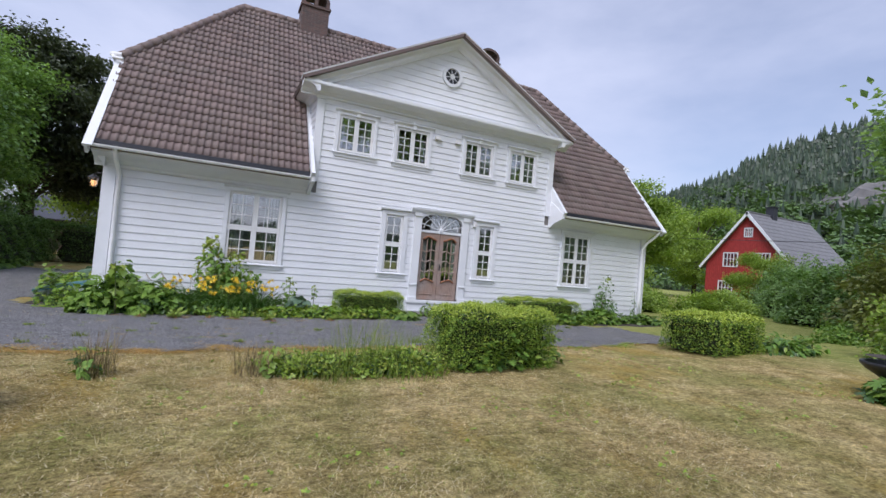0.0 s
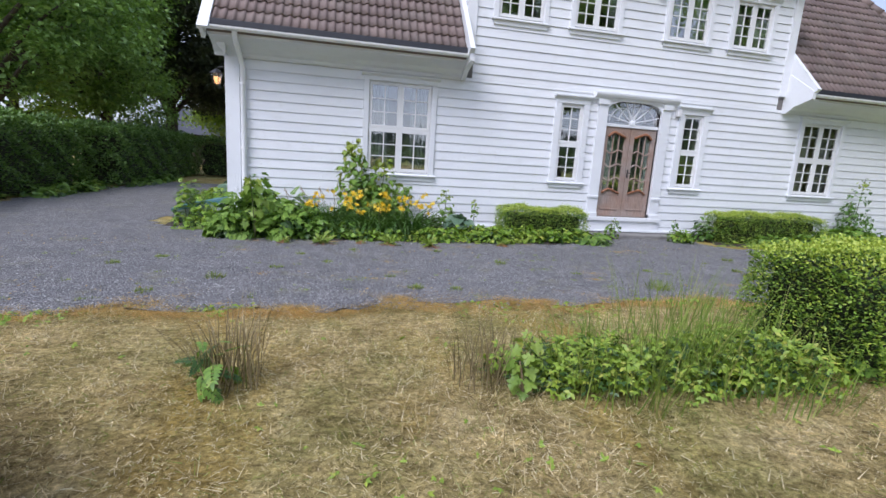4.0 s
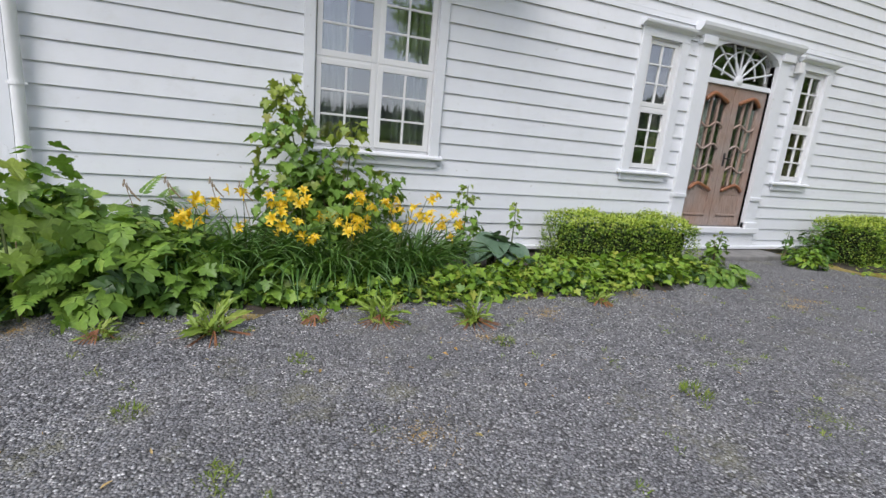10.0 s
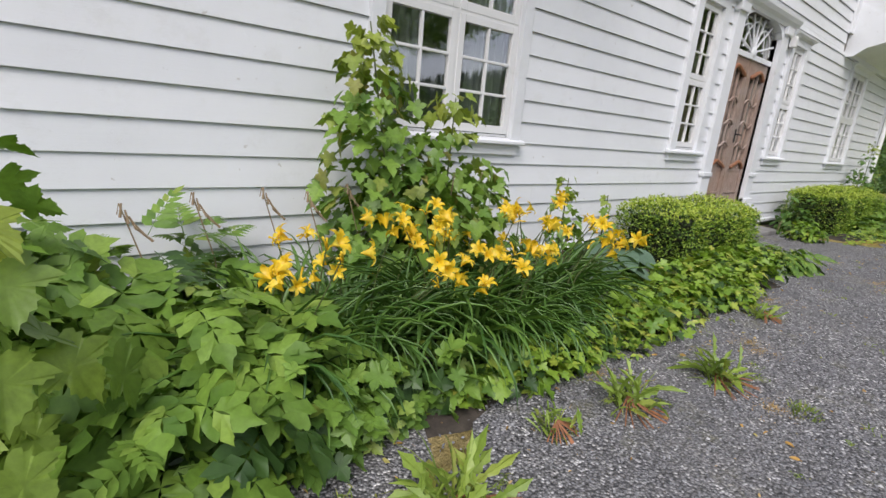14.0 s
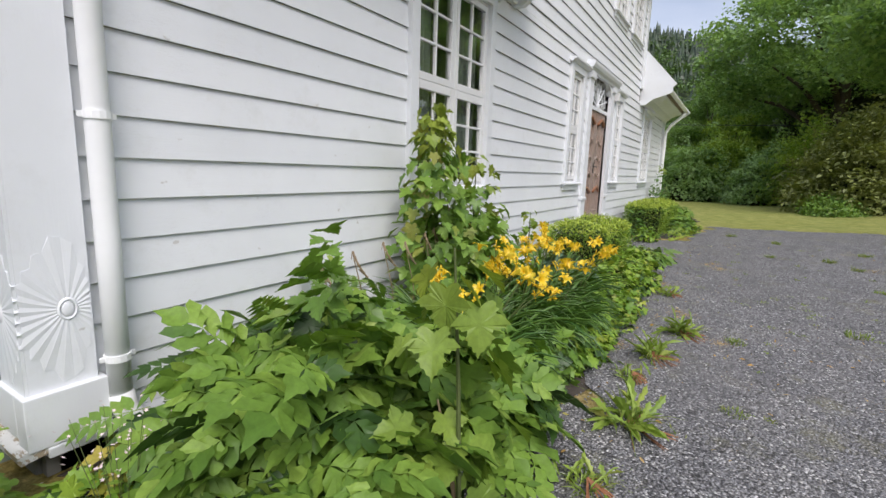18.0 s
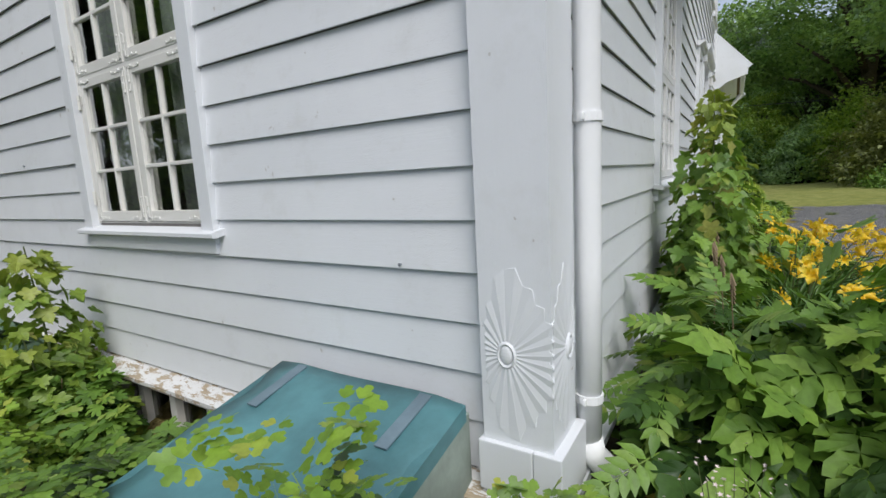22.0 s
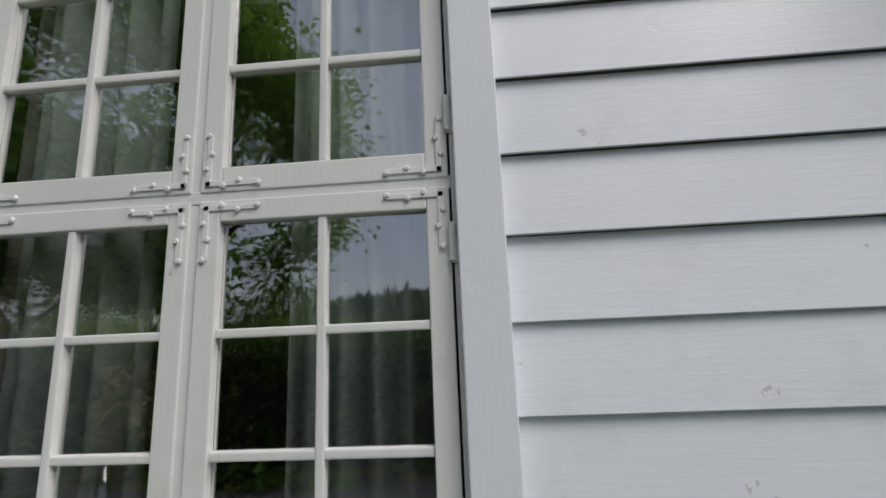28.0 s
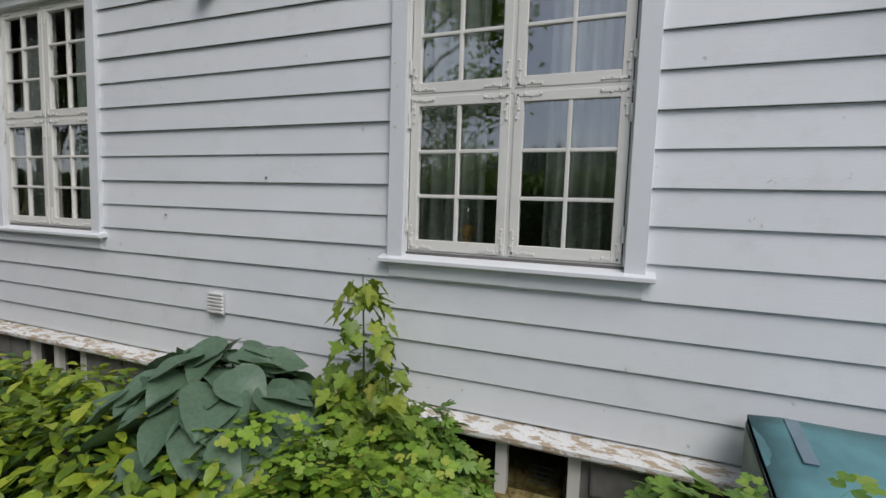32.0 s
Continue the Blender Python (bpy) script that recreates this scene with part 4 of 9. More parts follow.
# upper west gable: wall, moulding, boards
gab = thing("gable_west", "white boarded upper gable above a moulded band", "gable", kind="structure")
GXO = SX - 0.10
bm = bmesh.new()
tri = [(FY - 0.05, 3.45), (BY + 0.05, 3.45), (B_KINK, KINK_Z - 0.2), (KINK_Y, KINK_Z - 0.2)]
a = [bm.verts.new((GXO + 0.02, y, z)) for y, z in tri]
b = [bm.verts.new((GXO + 0.3, y, z)) for y, z in tri]
bm.faces.new(a)
bm.faces.new(b[::-1])
for k in range(4):
    bm.faces.new((a[k], a[(k + 1) % 4], b[(k + 1) % 4], b[k]))
bmesh.ops.recalc_face_normals(bm, faces=bm.faces)
part("gable_wall", bm, M["board_side"], gab)
bm = bmesh.new()
sweep(bm, [(0, -0.22), (0.03, -0.22), (0.05, -0.16), (0.13, -0.10), (0.16, -0.02), (0.20, 0.0), (0.20, 0.035), (0.08, 0.06), (0.0, 0.06)],
      ((SX, FY - 0.28, 3.46), (-1, 0, 0), (0, 0, 1)), ((SX, BY + 0.2, 3.46), (-1, 0, 0), (0, 0, 1)))
part("moulded_band", bm, M["cornice"], gab)
for k in range(15):
    z = 3.53 + k * BOARD
    y0 = EAVE_Y + (z - EAVE_Z) / SLOPE + 0.02
    y0, y1 = max(y0, FY - 0.3), min(2 * RIDGE_Y - y0, BY + 0.3)
    y0 = max(y0, EAVE_Y + (z + BOARD - EAVE_Z) / SLOPE + 0.12)
    y1 = 2 * RIDGE_Y - y0
    bm = bmesh.new()
    sweep(bm, [(0, 0), (0.030, 0), (0.008, BOARD), (0, BOARD)], ((GXO + 0.02, y0, z), (-1, 0, 0), (0, 0, 1)), ((GXO + 0.02, y1, z), (-1, 0, 0), (0, 0, 1)))
    part("clapboard", bm, M["board_side"], gab)


# ---- clapboards ----
def clapboards(owner, axis, plane, out, u0, u1, z_from, z_to, openings, material, first=BOARD_0, pitch=BOARD):
    """Lapped boards on a wall; each piece between openings is a board of its own."""
    count = 0
    k = math.floor((z_from - first) / pitch)
    while True:
        zb = first + k * pitch
        k += 1
        if zb >= z_to:
            break
        zt = min(zb + pitch, z_to)
        lo = max(zb, z_from)
        cuts = sorted({u0, u1, *[min(max(v, u0), u1) for o in openings if o[2] < zt and o[3] > lo for v in o[:2]]})
        pieces = []
        for a, b in zip(cuts, cuts[1:]):
            if b - a < 0.02:
                continue
            m = (a + b) / 2
            spans = [(lo, zt)]
            for o in openings:
                if o[0] < m < o[1]:
                    spans = [s for p, q in spans for s in ((p, min(q, o[2])), (max(p, o[3]), q)) if s[1] - s[0] > 0.015]
            for s in spans:
                if pieces and pieces[-1][1] == a and pieces[-1][2:] == s:
                    pieces[-1] = (pieces[-1][0], b, *s)
                else:
                    pieces.append((a, b, *s))
        for a, b, p, q in pieces:
            runs = [(a, b)]
            if b - a > 4.5:
                cut = a + (b - a) * random.uniform(0.35, 0.65)
                runs = [(a, cut - 0.0012), (cut + 0.0012, b)]
            for ra, rb in runs:
                wob = random.uniform(-0.002, 0.002)
                def d(z):
                    return 0.028 - 0.018 * (z - zb) / pitch + wob
                bm = bmesh.new()
                prof = [(0.0, p + 0.016), (d(p) - 0.008, p + 0.012), (d(p) - 0.003, p), (d(p), p + 0.003), (d(q), q), (0.0, q)]
                o = (0, -1, 0) if axis == "x" else (-1, 0, 0)
                f = (lambda u: (u, plane, 0)) if axis == "x" else (lambda u: (plane, u, 0))
                sweep(bm, prof, (f(ra), o, (0, 0, 1)), (f(rb), o, (0, 0, 1)))
                part("clapboard", bm, material, owner)
                count += 1
    return count


def around(o, m=0.10, head=0.10, sill=0.09):
    return (o[0] - m, o[1] + m, o[2] - sill, o[3] + head)


c_open = [around(W_LEFT), around(W_RIGHT), around(S_LEFT), around(S_RIGHT), (5.36, 7.30, 0.0, 3.30)] + [around(o) for o in UP]
clapboards(wall_front, "x", FY + 0.02, -1, SX + 0.195, EX - 0.22, 0.12, 3.30, c_open, M["board"], FRONT_0, FRONT_BOARD)
clapboards(wall_front, "x", FY + 0.02, -1, DX - D_HALF + 0.20, DX + D_HALF - 0.20, 3.30, 6.03, c_open, M["board"], FRONT_0, FRONT_BOARD)
clapboards(wall_side, "y", SX + 0.02, -1, FY + 0.22, BY - 0.22, 0.17, 3.30, [around(G_NEAR), around(G_FAR)], M["board_side"])


# corner boards and pilasters
def corner(name, x, y, sx, sy, z0, z1, w=0.198, d=0.065, df=0.05):
    ob = thing(name, "white painted corner board", "trim", kind="structure")
    xo, yo = x + sx * d, y + sy * df
    part("front_board", box_bm(*sorted((xo - sx * 0.0125, x - sx * w)), *sorted((yo, y + 0.02 * (-sy))), z0, z1, bevel=0.002), M["trim"], ob)
    bm = box_bm(*sorted((xo, xo - sx * 0.012)), *sorted((yo, y - sy * 0.022)), z0, z1)
    add_box(bm, *sorted((xo, x - sx * 0.02)), *sorted((y - sy * 0.022, y - sy * (w + 0.02))), z0, z1)
    part("side_board", bm, M["trim"], ob)
    return ob


corner_w = corner("trim_corner_west", SX, FY, -1, -1, 0.10, 3.30)
corner_e = corner("trim_corner_east", EX, FY, 1, -1, 0.05, 3.30)
for sgn in (-1, 1):
    x = DX + sgn * D_HALF
    ob = thing("trim_gable_corner", "white flat pilaster on the front gable", "trim", kind="structure")
    part("board", box_bm(*sorted((x, x - sgn * 0.21)), FY - 0.04, FY + 0.02, 3.62 if sgn < 0 else 3.62, 6.04, bevel=0.004), M["trim"], ob)
    part("capital", box_bm(*sorted((x + sgn * 0.03, x - sgn * 0.24)), FY - 0.07, FY + 0.02, 5.96, 6.03, bevel=0.006), M["trim"], ob)
# foundation and drip boards
fnd = thing("foundation", "low grey stone foundation under the wooden walls", "foundation", kind="structure")
part("front_base", box_bm(SX + 0.04, EX - 0.04, FY + 0.0, FY + 0.25, -0.5, 0.09), M["stone"], fnd)
part("east_base", box_bm(EX - 0.25, EX - 0.01, FY + 0.25, BY, -0.5, 0.09), M["stone"], fnd)
skirt = thing("trim_skirt", "white drip board along the foot of the walls, paint peeling", "trim", kind="structure")
part("front_drip", box_bm(SX - 0.02, EX + 0.02, FY - 0.09, FY + 0.03, 0.075, 0.12, bevel=0.006), M["cornice"], skirt)
bm = bmesh.new()
sweep(bm, [(-0.02, 0.105), (0.11, 0.085), (0.12, 0.10), (0.12, 0.125), (-0.02, 0.175)], ((SX, FY - 0.08, 0), (-1, 0, 0), (0, 0, 1)), ((SX, BY, 0), (-1, 0, 0), (0, 0, 1)))
part("side_drip", bm, M["peel"], skirt, "drip board with peeling white paint and bare wood")


# ---- windows and doors ----
PAINT = {"frame": M["frame"]}


def pane_mesh(w, h):
    return mesh_from("pane", [(x, y, z) for y in (0, 0.004) for x, z in ((0, 0), (w, 0), (w, h), (0, h))],
                     [(0, 1, 2, 3), (7, 6, 5, 4), (4, 5, 1, 0), (1, 5, 6, 2), (2, 6, 7, 3), (3, 7, 4, 0)], M["glass"])


def sash(owner, x0, x1, z0, z1, cols, rows, iron=False, bar=0.022, stile=0.055, y=0.0):
    """A glazed sash: frame, bars, panes."""
    ob = new("sash", None)
    bm = bmesh.new()
    yf, yb = y, y + 0.042
    add_box(bm, x0, x0 + stile, yf, yb, z0, z1, bevel=0.004)
    add_box(bm, x1 - stile, x1, yf, yb, z0, z1, bevel=0.004)
    add_box(bm, x0 + stile, x1 - stile, yf, yb, z0, z0 + stile + 0.01, bevel=0.004)
    add_box(bm, x0 + stile, x1 - stile, yf, yb, z1 - stile, z1, bevel=0.004)
    ob = part("sash", bm, PAINT["frame"], owner)
    gx0, gx1, gz0, gz1 = x0 + stile, x1 - stile, z0 + stile + 0.01, z1 - stile
    for k in range(1, cols):
        x = gx0 + (gx1 - gx0) * k / cols
        part("glazing_bar", box_bm(x - bar / 2, x + bar / 2, yf + 0.004, yb - 0.006, gz0, gz1, bevel=0.005), PAINT["frame"], ob)
    for k in range(1, rows):
        z = gz0 + (gz1 - gz0) * k / rows
        part("glazing_bar", box_bm(gx0, gx1, yf + 0.006, yb - 0.008, z - bar / 2, z + bar / 2, bevel=0.005), PAINT["frame"], ob)
    w, h = (gx1 - gx0) / cols, (gz1 - gz0) / rows
    me = pane_mesh(w - 0.004, h - 0.004)
    for i in range(cols):
        for j in range(rows):
            p = part("pane", me, None, ob)
            p.location = (gx0 + i * w + 0.002, yf + 0.022, gz0 + j * h + 0.002)
            p.rotation_euler = (random.uniform(-0.004, 0.004), 0, random.uniform(-0.004, 0.004))
            p.visible_shadow = False
    if iron:
        for cx, sx in ((x0, 1), (x1, -1)):
            for cz, sz in ((z0, 1), (z1, -1)):
                bm = bmesh.new()
                m = 0.014
                def bar_(ax, bx, az, bz):
                    add_box(bm, *sorted((cx + sx * ax, cx + sx * bx)), yf - 0.0045, yf + 0.002, *sorted((cz + sz * az, cz + sz * bz)), bevel=0.0015)
                bar_(m, 0.15, m, m + 0.014)
                bar_(m, m + 0.014, m, 0.15)
                for q in (0.06, 0.10, 0.15):
                    for ax, az in ((q, m + 0.007 + 0.006 * math.sin(q * 80)), (m + 0.007 + 0.006 * math.sin(q * 80), q)):
                        bmesh.ops.create_cone(bm, cap_ends=True, segments=8, radius1=0.009, radius2=0.005, depth=0.006,
                                              matrix=Matrix.Translation((cx + sx * ax, yf - 0.006, cz + sz * az)) @ Matrix.Rotation(radians(90), 4, "X"))
                part("corner_iron", bm, PAINT["frame"], ob, "painted ornamental corner iron")
    return ob


def curtain_mesh(w, h, folds, depth=0.035):
    n = folds * 8
    vs, fs = [], []
    for j in range(2):
        for i in range(n + 1):
            a = i / n
            vs.append((a * w, depth * math.sin(a * folds * 2 * math.pi) + 0.012 * math.sin(a * 17 + j), j * h))
    for i in range(n):
        fs.append((i, i + 1, n + 2 + i, n + 1 + i))
    me = mesh_from("curtain", vs, fs, M["curtain"], True)
    return me


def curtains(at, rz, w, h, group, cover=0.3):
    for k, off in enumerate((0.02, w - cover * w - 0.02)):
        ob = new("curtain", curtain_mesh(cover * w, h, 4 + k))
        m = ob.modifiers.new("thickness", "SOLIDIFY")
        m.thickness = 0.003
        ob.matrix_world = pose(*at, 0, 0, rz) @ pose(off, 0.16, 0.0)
        tagged(ob, "sheer white curtain inside the window, coloured dark as in shade", "curtain", group)


def window(name, o, wall, label, rows=(3, 3), cols=2, wide=2, iron=False, cap=0.10, key=False, group="", casing=0.12, drape=0.3, split=None):
    """A casement window in the opening o of the front ("x") or west ("y") wall."""
    w, h = o[1] - o[0], o[3] - o[2]
    PAINT["frame"] = M["frame_front"] if wall == "x" else M["frame"]
    at, rz = ((o[0], FY - 0.0, o[2]), 0.0) if wall == "x" else ((SX + 0.01, o[1], o[2]), -90.0)
    ob = thing(name, label, "window", at, rz, kind="structure")
    # casing
    cf, cb = -0.045, 0.03
    for nm, a, b in (("casing_left", -casing, -0.012), ("casing_right", w + 0.012, w + casing)):
        part(nm, box_bm(a, b, cf, cb, -0.05, h + 0.02, bevel=0.004), M["trim"], ob)
    part("head_casing", box_bm(-casing, w + casing, cf, cb, h + 0.021, h + cap, bevel=0.004), M["trim"], ob)
    bm = bmesh.new()
    sweep(bm, [(0.02, 0.0), (0.055, 0.0), (0.075, 0.025), (0.115, 0.04), (0.12, 0.065), (-0.03, 0.075)], ((-casing - 0.05, 0, h + cap), (0, -1, 0), (0, 0, 1)), ((w + casing + 0.05, 0, h + cap), (0, -1, 0), (0, 0, 1)))
    part("cap_moulding", bm, M["trim"], ob)
    if key:
        part("keystone", box_bm(w / 2 - 0.06, w / 2 + 0.06, -0.085, 0.0, h + 0.0, h + cap + 0.12, bevel=0.012), M["trim"], ob)
    bm = bmesh.new()
    sweep(bm, [(-0.03, -0.052), (0.074, -0.070), (0.084, -0.064), (0.084, -0.044), (0.076, -0.038), (-0.03, -0.012)], ((-casing - 0.045, 0, 0), (0, -1, 0), (0, 0, 1)), ((w + casing + 0.045, 0, 0), (0, -1, 0), (0, 0, 1)))
    part("sill", bm, M["peel"] if wall == "z" else M["trim"], ob)
    part("apron", box_bm(-casing + 0.01, w + casing - 0.01, -0.035, 0.03, -0.16, -0.062, bevel=0.004), M["trim"], ob)
    # frame: jambs, head, post, transom
    bm = bmesh.new()
    add_box(bm, -0.012, 0.0, 0.0, 0.14, 0, h)
    add_box(bm, w, w + 0.012, 0.0, 0.14, 0, h)
    add_box(bm, -0.012, w + 0.012, 0.0, 0.14, h, h + 0.02)
    add_box(bm, 0, w, 0.012, 0.14, -0.012, 0.008)
    part("jamb", bm, PAINT["frame"], ob)
    if wide == 2:
        part("mullion", box_bm(w / 2 - 0.022, w / 2 + 0.022, 0.006, 0.10, 0.008, h, bevel=0.004), PAINT["frame"], ob)
    spans = [(0.006, w - 0.006)] if wide == 1 else [(0.006, w / 2 - 0.012), (w / 2 + 0.012, w - 0.006)]
    if len(rows) == 2:
        tr = split if split else h * 0.488
        part("transom", box_bm(0, w, 0.004, 0.10, tr - 0.018, tr + 0.018, bevel=0.004), PAINT["frame"], ob)
        tiers = [(0.014, tr - 0.010), (tr + 0.012, h - 0.004)]
    else:
        tiers = [(0.014, h - 0.004)]
    for (z0, z1), r in zip(tiers, rows):
        for x0, x1 in spans:
            sash(ob, x0, x1, z0, z1, cols, r, iron)
            if iron:
                hx, sg = (x0, -1) if x0 < 0.1 else (x1, 1)
                for hz in (z0 + 0.16, z1 - 0.14):
                    bm = bmesh.new()
                    tube(bm, [(hx + sg * 0.004, -0.010, hz - 0.045), (hx + sg * 0.004, -0.010, hz + 0.045)], 0.009, 8)
                    add_box(bm, *sorted((hx, hx + sg * 0.03)), -0.012, 0.0, hz - 0.05, hz + 0.005, bevel=0.002)
                    part("hinge", bm, PAINT["frame"], ob, "painted pin hinge")
    if drape:
        curtains(at, rz, w, h, group or "curtains", drape)
    return ob


window("window_1", W_LEFT, "x", "tall white casement window with twenty-four small panes", cols=2)
window("window_2", W_RIGHT, "x", "tall white casement window with small panes", cols=2)
window("window_3", S_LEFT, "x", "narrow white sidelight window beside the front door", wide=1, cap=0.13, drape=0, casing=0.15)
window("window_4", S_RIGHT, "x", "narrow white sidelight window beside the front door", wide=1, cap=0.13, drape=0, casing=0.15)
for k, o in enumerate(UP):
    window("window_%d" % (k + 5), o, "x", "white upstairs casement window with a keyed head", rows=(4,), cap=0.10, key=True, casing=0.11, drape=0.3 if k > 1 else 0.12)
window("window_9", G_NEAR, "y", "large white casement window with ornamental corner irons", cols=2, iron=True, split=0.962, drape=0.34)
window("window_10", G_FAR, "y", "large white casement window in the gable wall", cols=2, iron=True, split=0.962, drape=0.34)


# front door
def front_door():
    x0, x1, z0, z1 = DOOR
    w = x1 - x0
    cx = (x0 + x1) / 2
    sur = thing("door_surround", "white pilastered door surround with an arched fanlight", "door surround", (cx, FY, 0.0), kind="structure")
    for sg in (-1, 1):
        part("pilaster", box_bm(*sorted((sg * (w / 2), sg * (w / 2 + 0.25))), -0.05, 0.10, 0.40, 3.12, bevel=0.006), M["trim"], sur)
        part("pilaster_base", box_bm(*sorted((sg * (w / 2 - 0.0), sg * (w / 2 + 0.28))), -0.09, 0.02, 0.40, 0.52, bevel=0.008), M["trim"], sur)
        part("pilaster_band", box_bm(*sorted((sg * (w / 2 + 0.01), sg * (w / 2 + 0.27))), -0.075, 0.0, 0.875, 0.93, bevel=0.008), M["trim"], sur)
        part("capital", box_bm(*sorted((sg * (w / 2 + 0.01), sg * (w / 2 + 0.28))), -0.09, 0.02, 3.02, 3.13, bevel=0.012), M["trim"], sur)
    # arch board: rectangle with a segmental opening
    bm = bmesh.new()
    n, rise, base = 20, 0.21, 2.94
    top = 3.22
    cols_ = []
    for k in range(n + 1):
        x = -w / 2 + w * k / n
        z = base + rise * math.sqrt(max(0, 1 - (x / (w / 2)) ** 2))
        cols_.append([bm.verts.new(p) for p in ((x, -0.04, z), (x, -0.04, top), (x, 0.10, top), (x, 0.10, z))])
    for p, q in zip(cols_, cols_[1:]):
        for i in range(4):
            j = (i + 1) % 4
            bm.faces.new((p[i], p[j], q[j], q[i]))
    bmesh.ops.recalc_face_normals(bm, faces=bm.faces)
    part("arch_board", bm, M["trim"], sur)
    bm = bmesh.new()
    sweep(bm, [(0, -0.07), (0.06, -0.07), (0.075, -0.03), (0.12, 0.0), (0.145, 0.045), (0.15, 0.085), (0.0, 0.105)], ((-1.10, 0, 3.19), (0, -1, 0), (0, 0, 1)), ((1.10, 0, 3.19), (0, -1, 0), (0, 0, 1)))
    part("cornice", bm, M["trim"], sur)
    part("threshold", box_bm(-w / 2 - 0.32, w / 2 + 0.32, -0.10, 0.12, 0.34, 0.425, bevel=0.008), M["trim"], sur)
    part("riser", box_bm(-w / 2 - 0.28, w / 2 + 0.28, -0.05, 0.04, 0.12, 0.34, bevel=0.004), M["trim"], sur)
    # fanlight
    fan = thing("window_fanlight", "arched fanlight with radiating white bars", "window", (cx, FY + 0.04, 2.595), kind="structure")
    part("fan_rail", box_bm(-w / 2, w / 2, -0.02, 0.05, -0.04, 0.03, bevel=0.005), M["trim"], fan)

    def arc_z(x, r=1.0):
        return 0.345 + (rise - 0.02) * math.sqrt(max(0, 1 - (x / (w / 2)) ** 2))
    bm = bmesh.new()
    pts = [(-w / 2, 0.03)] + [(-w / 2 + w * k / 24, arc_z(-w / 2 + w * k / 24)) for k in range(25)] + [(w / 2, 0.03)]
    a = [bm.verts.new((x, 0.02, z)) for x, z in pts]
    b = [bm.verts.new((x, 0.024, z)) for x, z in pts]
    bm.faces.new(a)
    bm.faces.new(b[::-1])
    for k in range(len(pts)):
        j = (k + 1) % len(pts)
        bm.faces.new((a[k], b[k], b[j], a[j]))
    bmesh.ops.recalc_face_normals(bm, faces=bm.faces)
    p = part("pane", bm, M["glass"], fan)
    p.visible_shadow = False
    for deg in (14, 40, 66, 90, 114, 140, 166):
        a = radians(deg)
        L = 0.02
        while True:
            x, z = L * math.cos(a), 0.06 + L * math.sin(a)
            if abs(x) > w / 2 - 0.01 or z > arc_z(x):
                break
            L += 0.01
        bm = bmesh.new()
        tube(bm, [(0.07 * math.cos(a), 0.012, 0.06 + 0.07 * math.sin(a)), (L * math.cos(a), 0.012, 0.06 + L * math.sin(a))], 0.014, 6)
        part("fan_bar", bm, M["trim"], fan)
    for ox, r in ((0.0, 0.36), (-0.30, 0.30), (0.30, 0.30)):
        bm = bmesh.new()
        tube(bm, [(ox + r * math.cos(radians(v)), 0.012, 0.05 + r * 1.15 * math.sin(radians(v))) for v in range(6, 175, 12)], 0.010, 6)
        part("fan_arc", bm, M["trim"], fan)
    bm = bmesh.new()
    bmesh.ops.create_uvsphere(bm, u_segments=12, v_segments=8, radius=0.09, matrix=Matrix.Translation((0, 0.0, 0.05)) @ Matrix.Diagonal((1, 0.4, 0.9, 1)))
    part("fan_boss", bm, M["trim"], fan, smooth=True)
    # leaves
    door = thing("door_1", "closed double door of weathered oak with curved glazed panels", "front door", (cx, FY + 0.05, 0.44), kind="structure")
    H, L = 2.11, w / 2 - 0.012
    for sg in (-1, 1):
        def X(v):
            return sg * v
        inn, outr = 0.006, L
        leaf_bm = bmesh.new()
        st = 0.12
        add_box(leaf_bm, *sorted((X(inn), X(inn + st))), 0, 0.05, 0, H, bevel=0.004)
        add_box(leaf_bm, *sorted((X(outr - st), X(outr))), 0, 0.05, 0, H, bevel=0.004)
        add_box(leaf_bm, *sorted((X(inn + st), X(outr - st))), 0, 0.05, 0, 0.14, bevel=0.004)
        add_box(leaf_bm, *sorted((X(inn + st), X(outr - st))), 0, 0.05, H - 0.12, H, bevel=0.004)
        add_box(leaf_bm, *sorted((X(inn + st), X(outr - st))), 0.012, 0.045, 0.14, 0.56)
        leaf = part("leaf", leaf_bm, M["oak"], door, "weathered oak leaf")
        xa, xb = inn + st, outr - st

        def wave(z, amp, flip=1):
            return [(X(xa + (xb - xa) * k / 12), -0.012, z + flip * amp * (math.sin(math.pi * (k / 12) ** 0.8 * 1.0) - 0.35 * math.sin(2 * math.pi * k / 12))) for k in range(13)]
        for nm, z, amp, r, mt in (("top_moulding", H - 0.23, 0.10, 0.030, "oak_red"), ("panel_moulding", 0.56, 0.09, 0.026, "oak_red")):
            bm = bmesh.new()
            tube(bm, wave(z, amp), r, 8)
            part(nm, bm, M[mt], leaf, "curved varnished moulding", smooth=True)
        bm = bmesh.new()
        for k in range(12):
            p, q = wave(H - 0.23, 0.10)[k:k + 2]
            v = [bm.verts.new(c) for c in ((p[0], 0.004, p[2]), (q[0], 0.004, q[2]), (q[0], 0.004, H - 0.115), (p[0], 0.004, H - 0.115), (p[0], 0.045, p[2]), (q[0], 0.045, q[2]), (q[0], 0.045, H - 0.115), (p[0], 0.045, H - 0.115))]
            for f in ((0, 1, 2, 3), (7, 6, 5, 4), (4, 5, 1, 0), (3, 2, 6, 7)):
                bm.faces.new([v[i] for i in f])
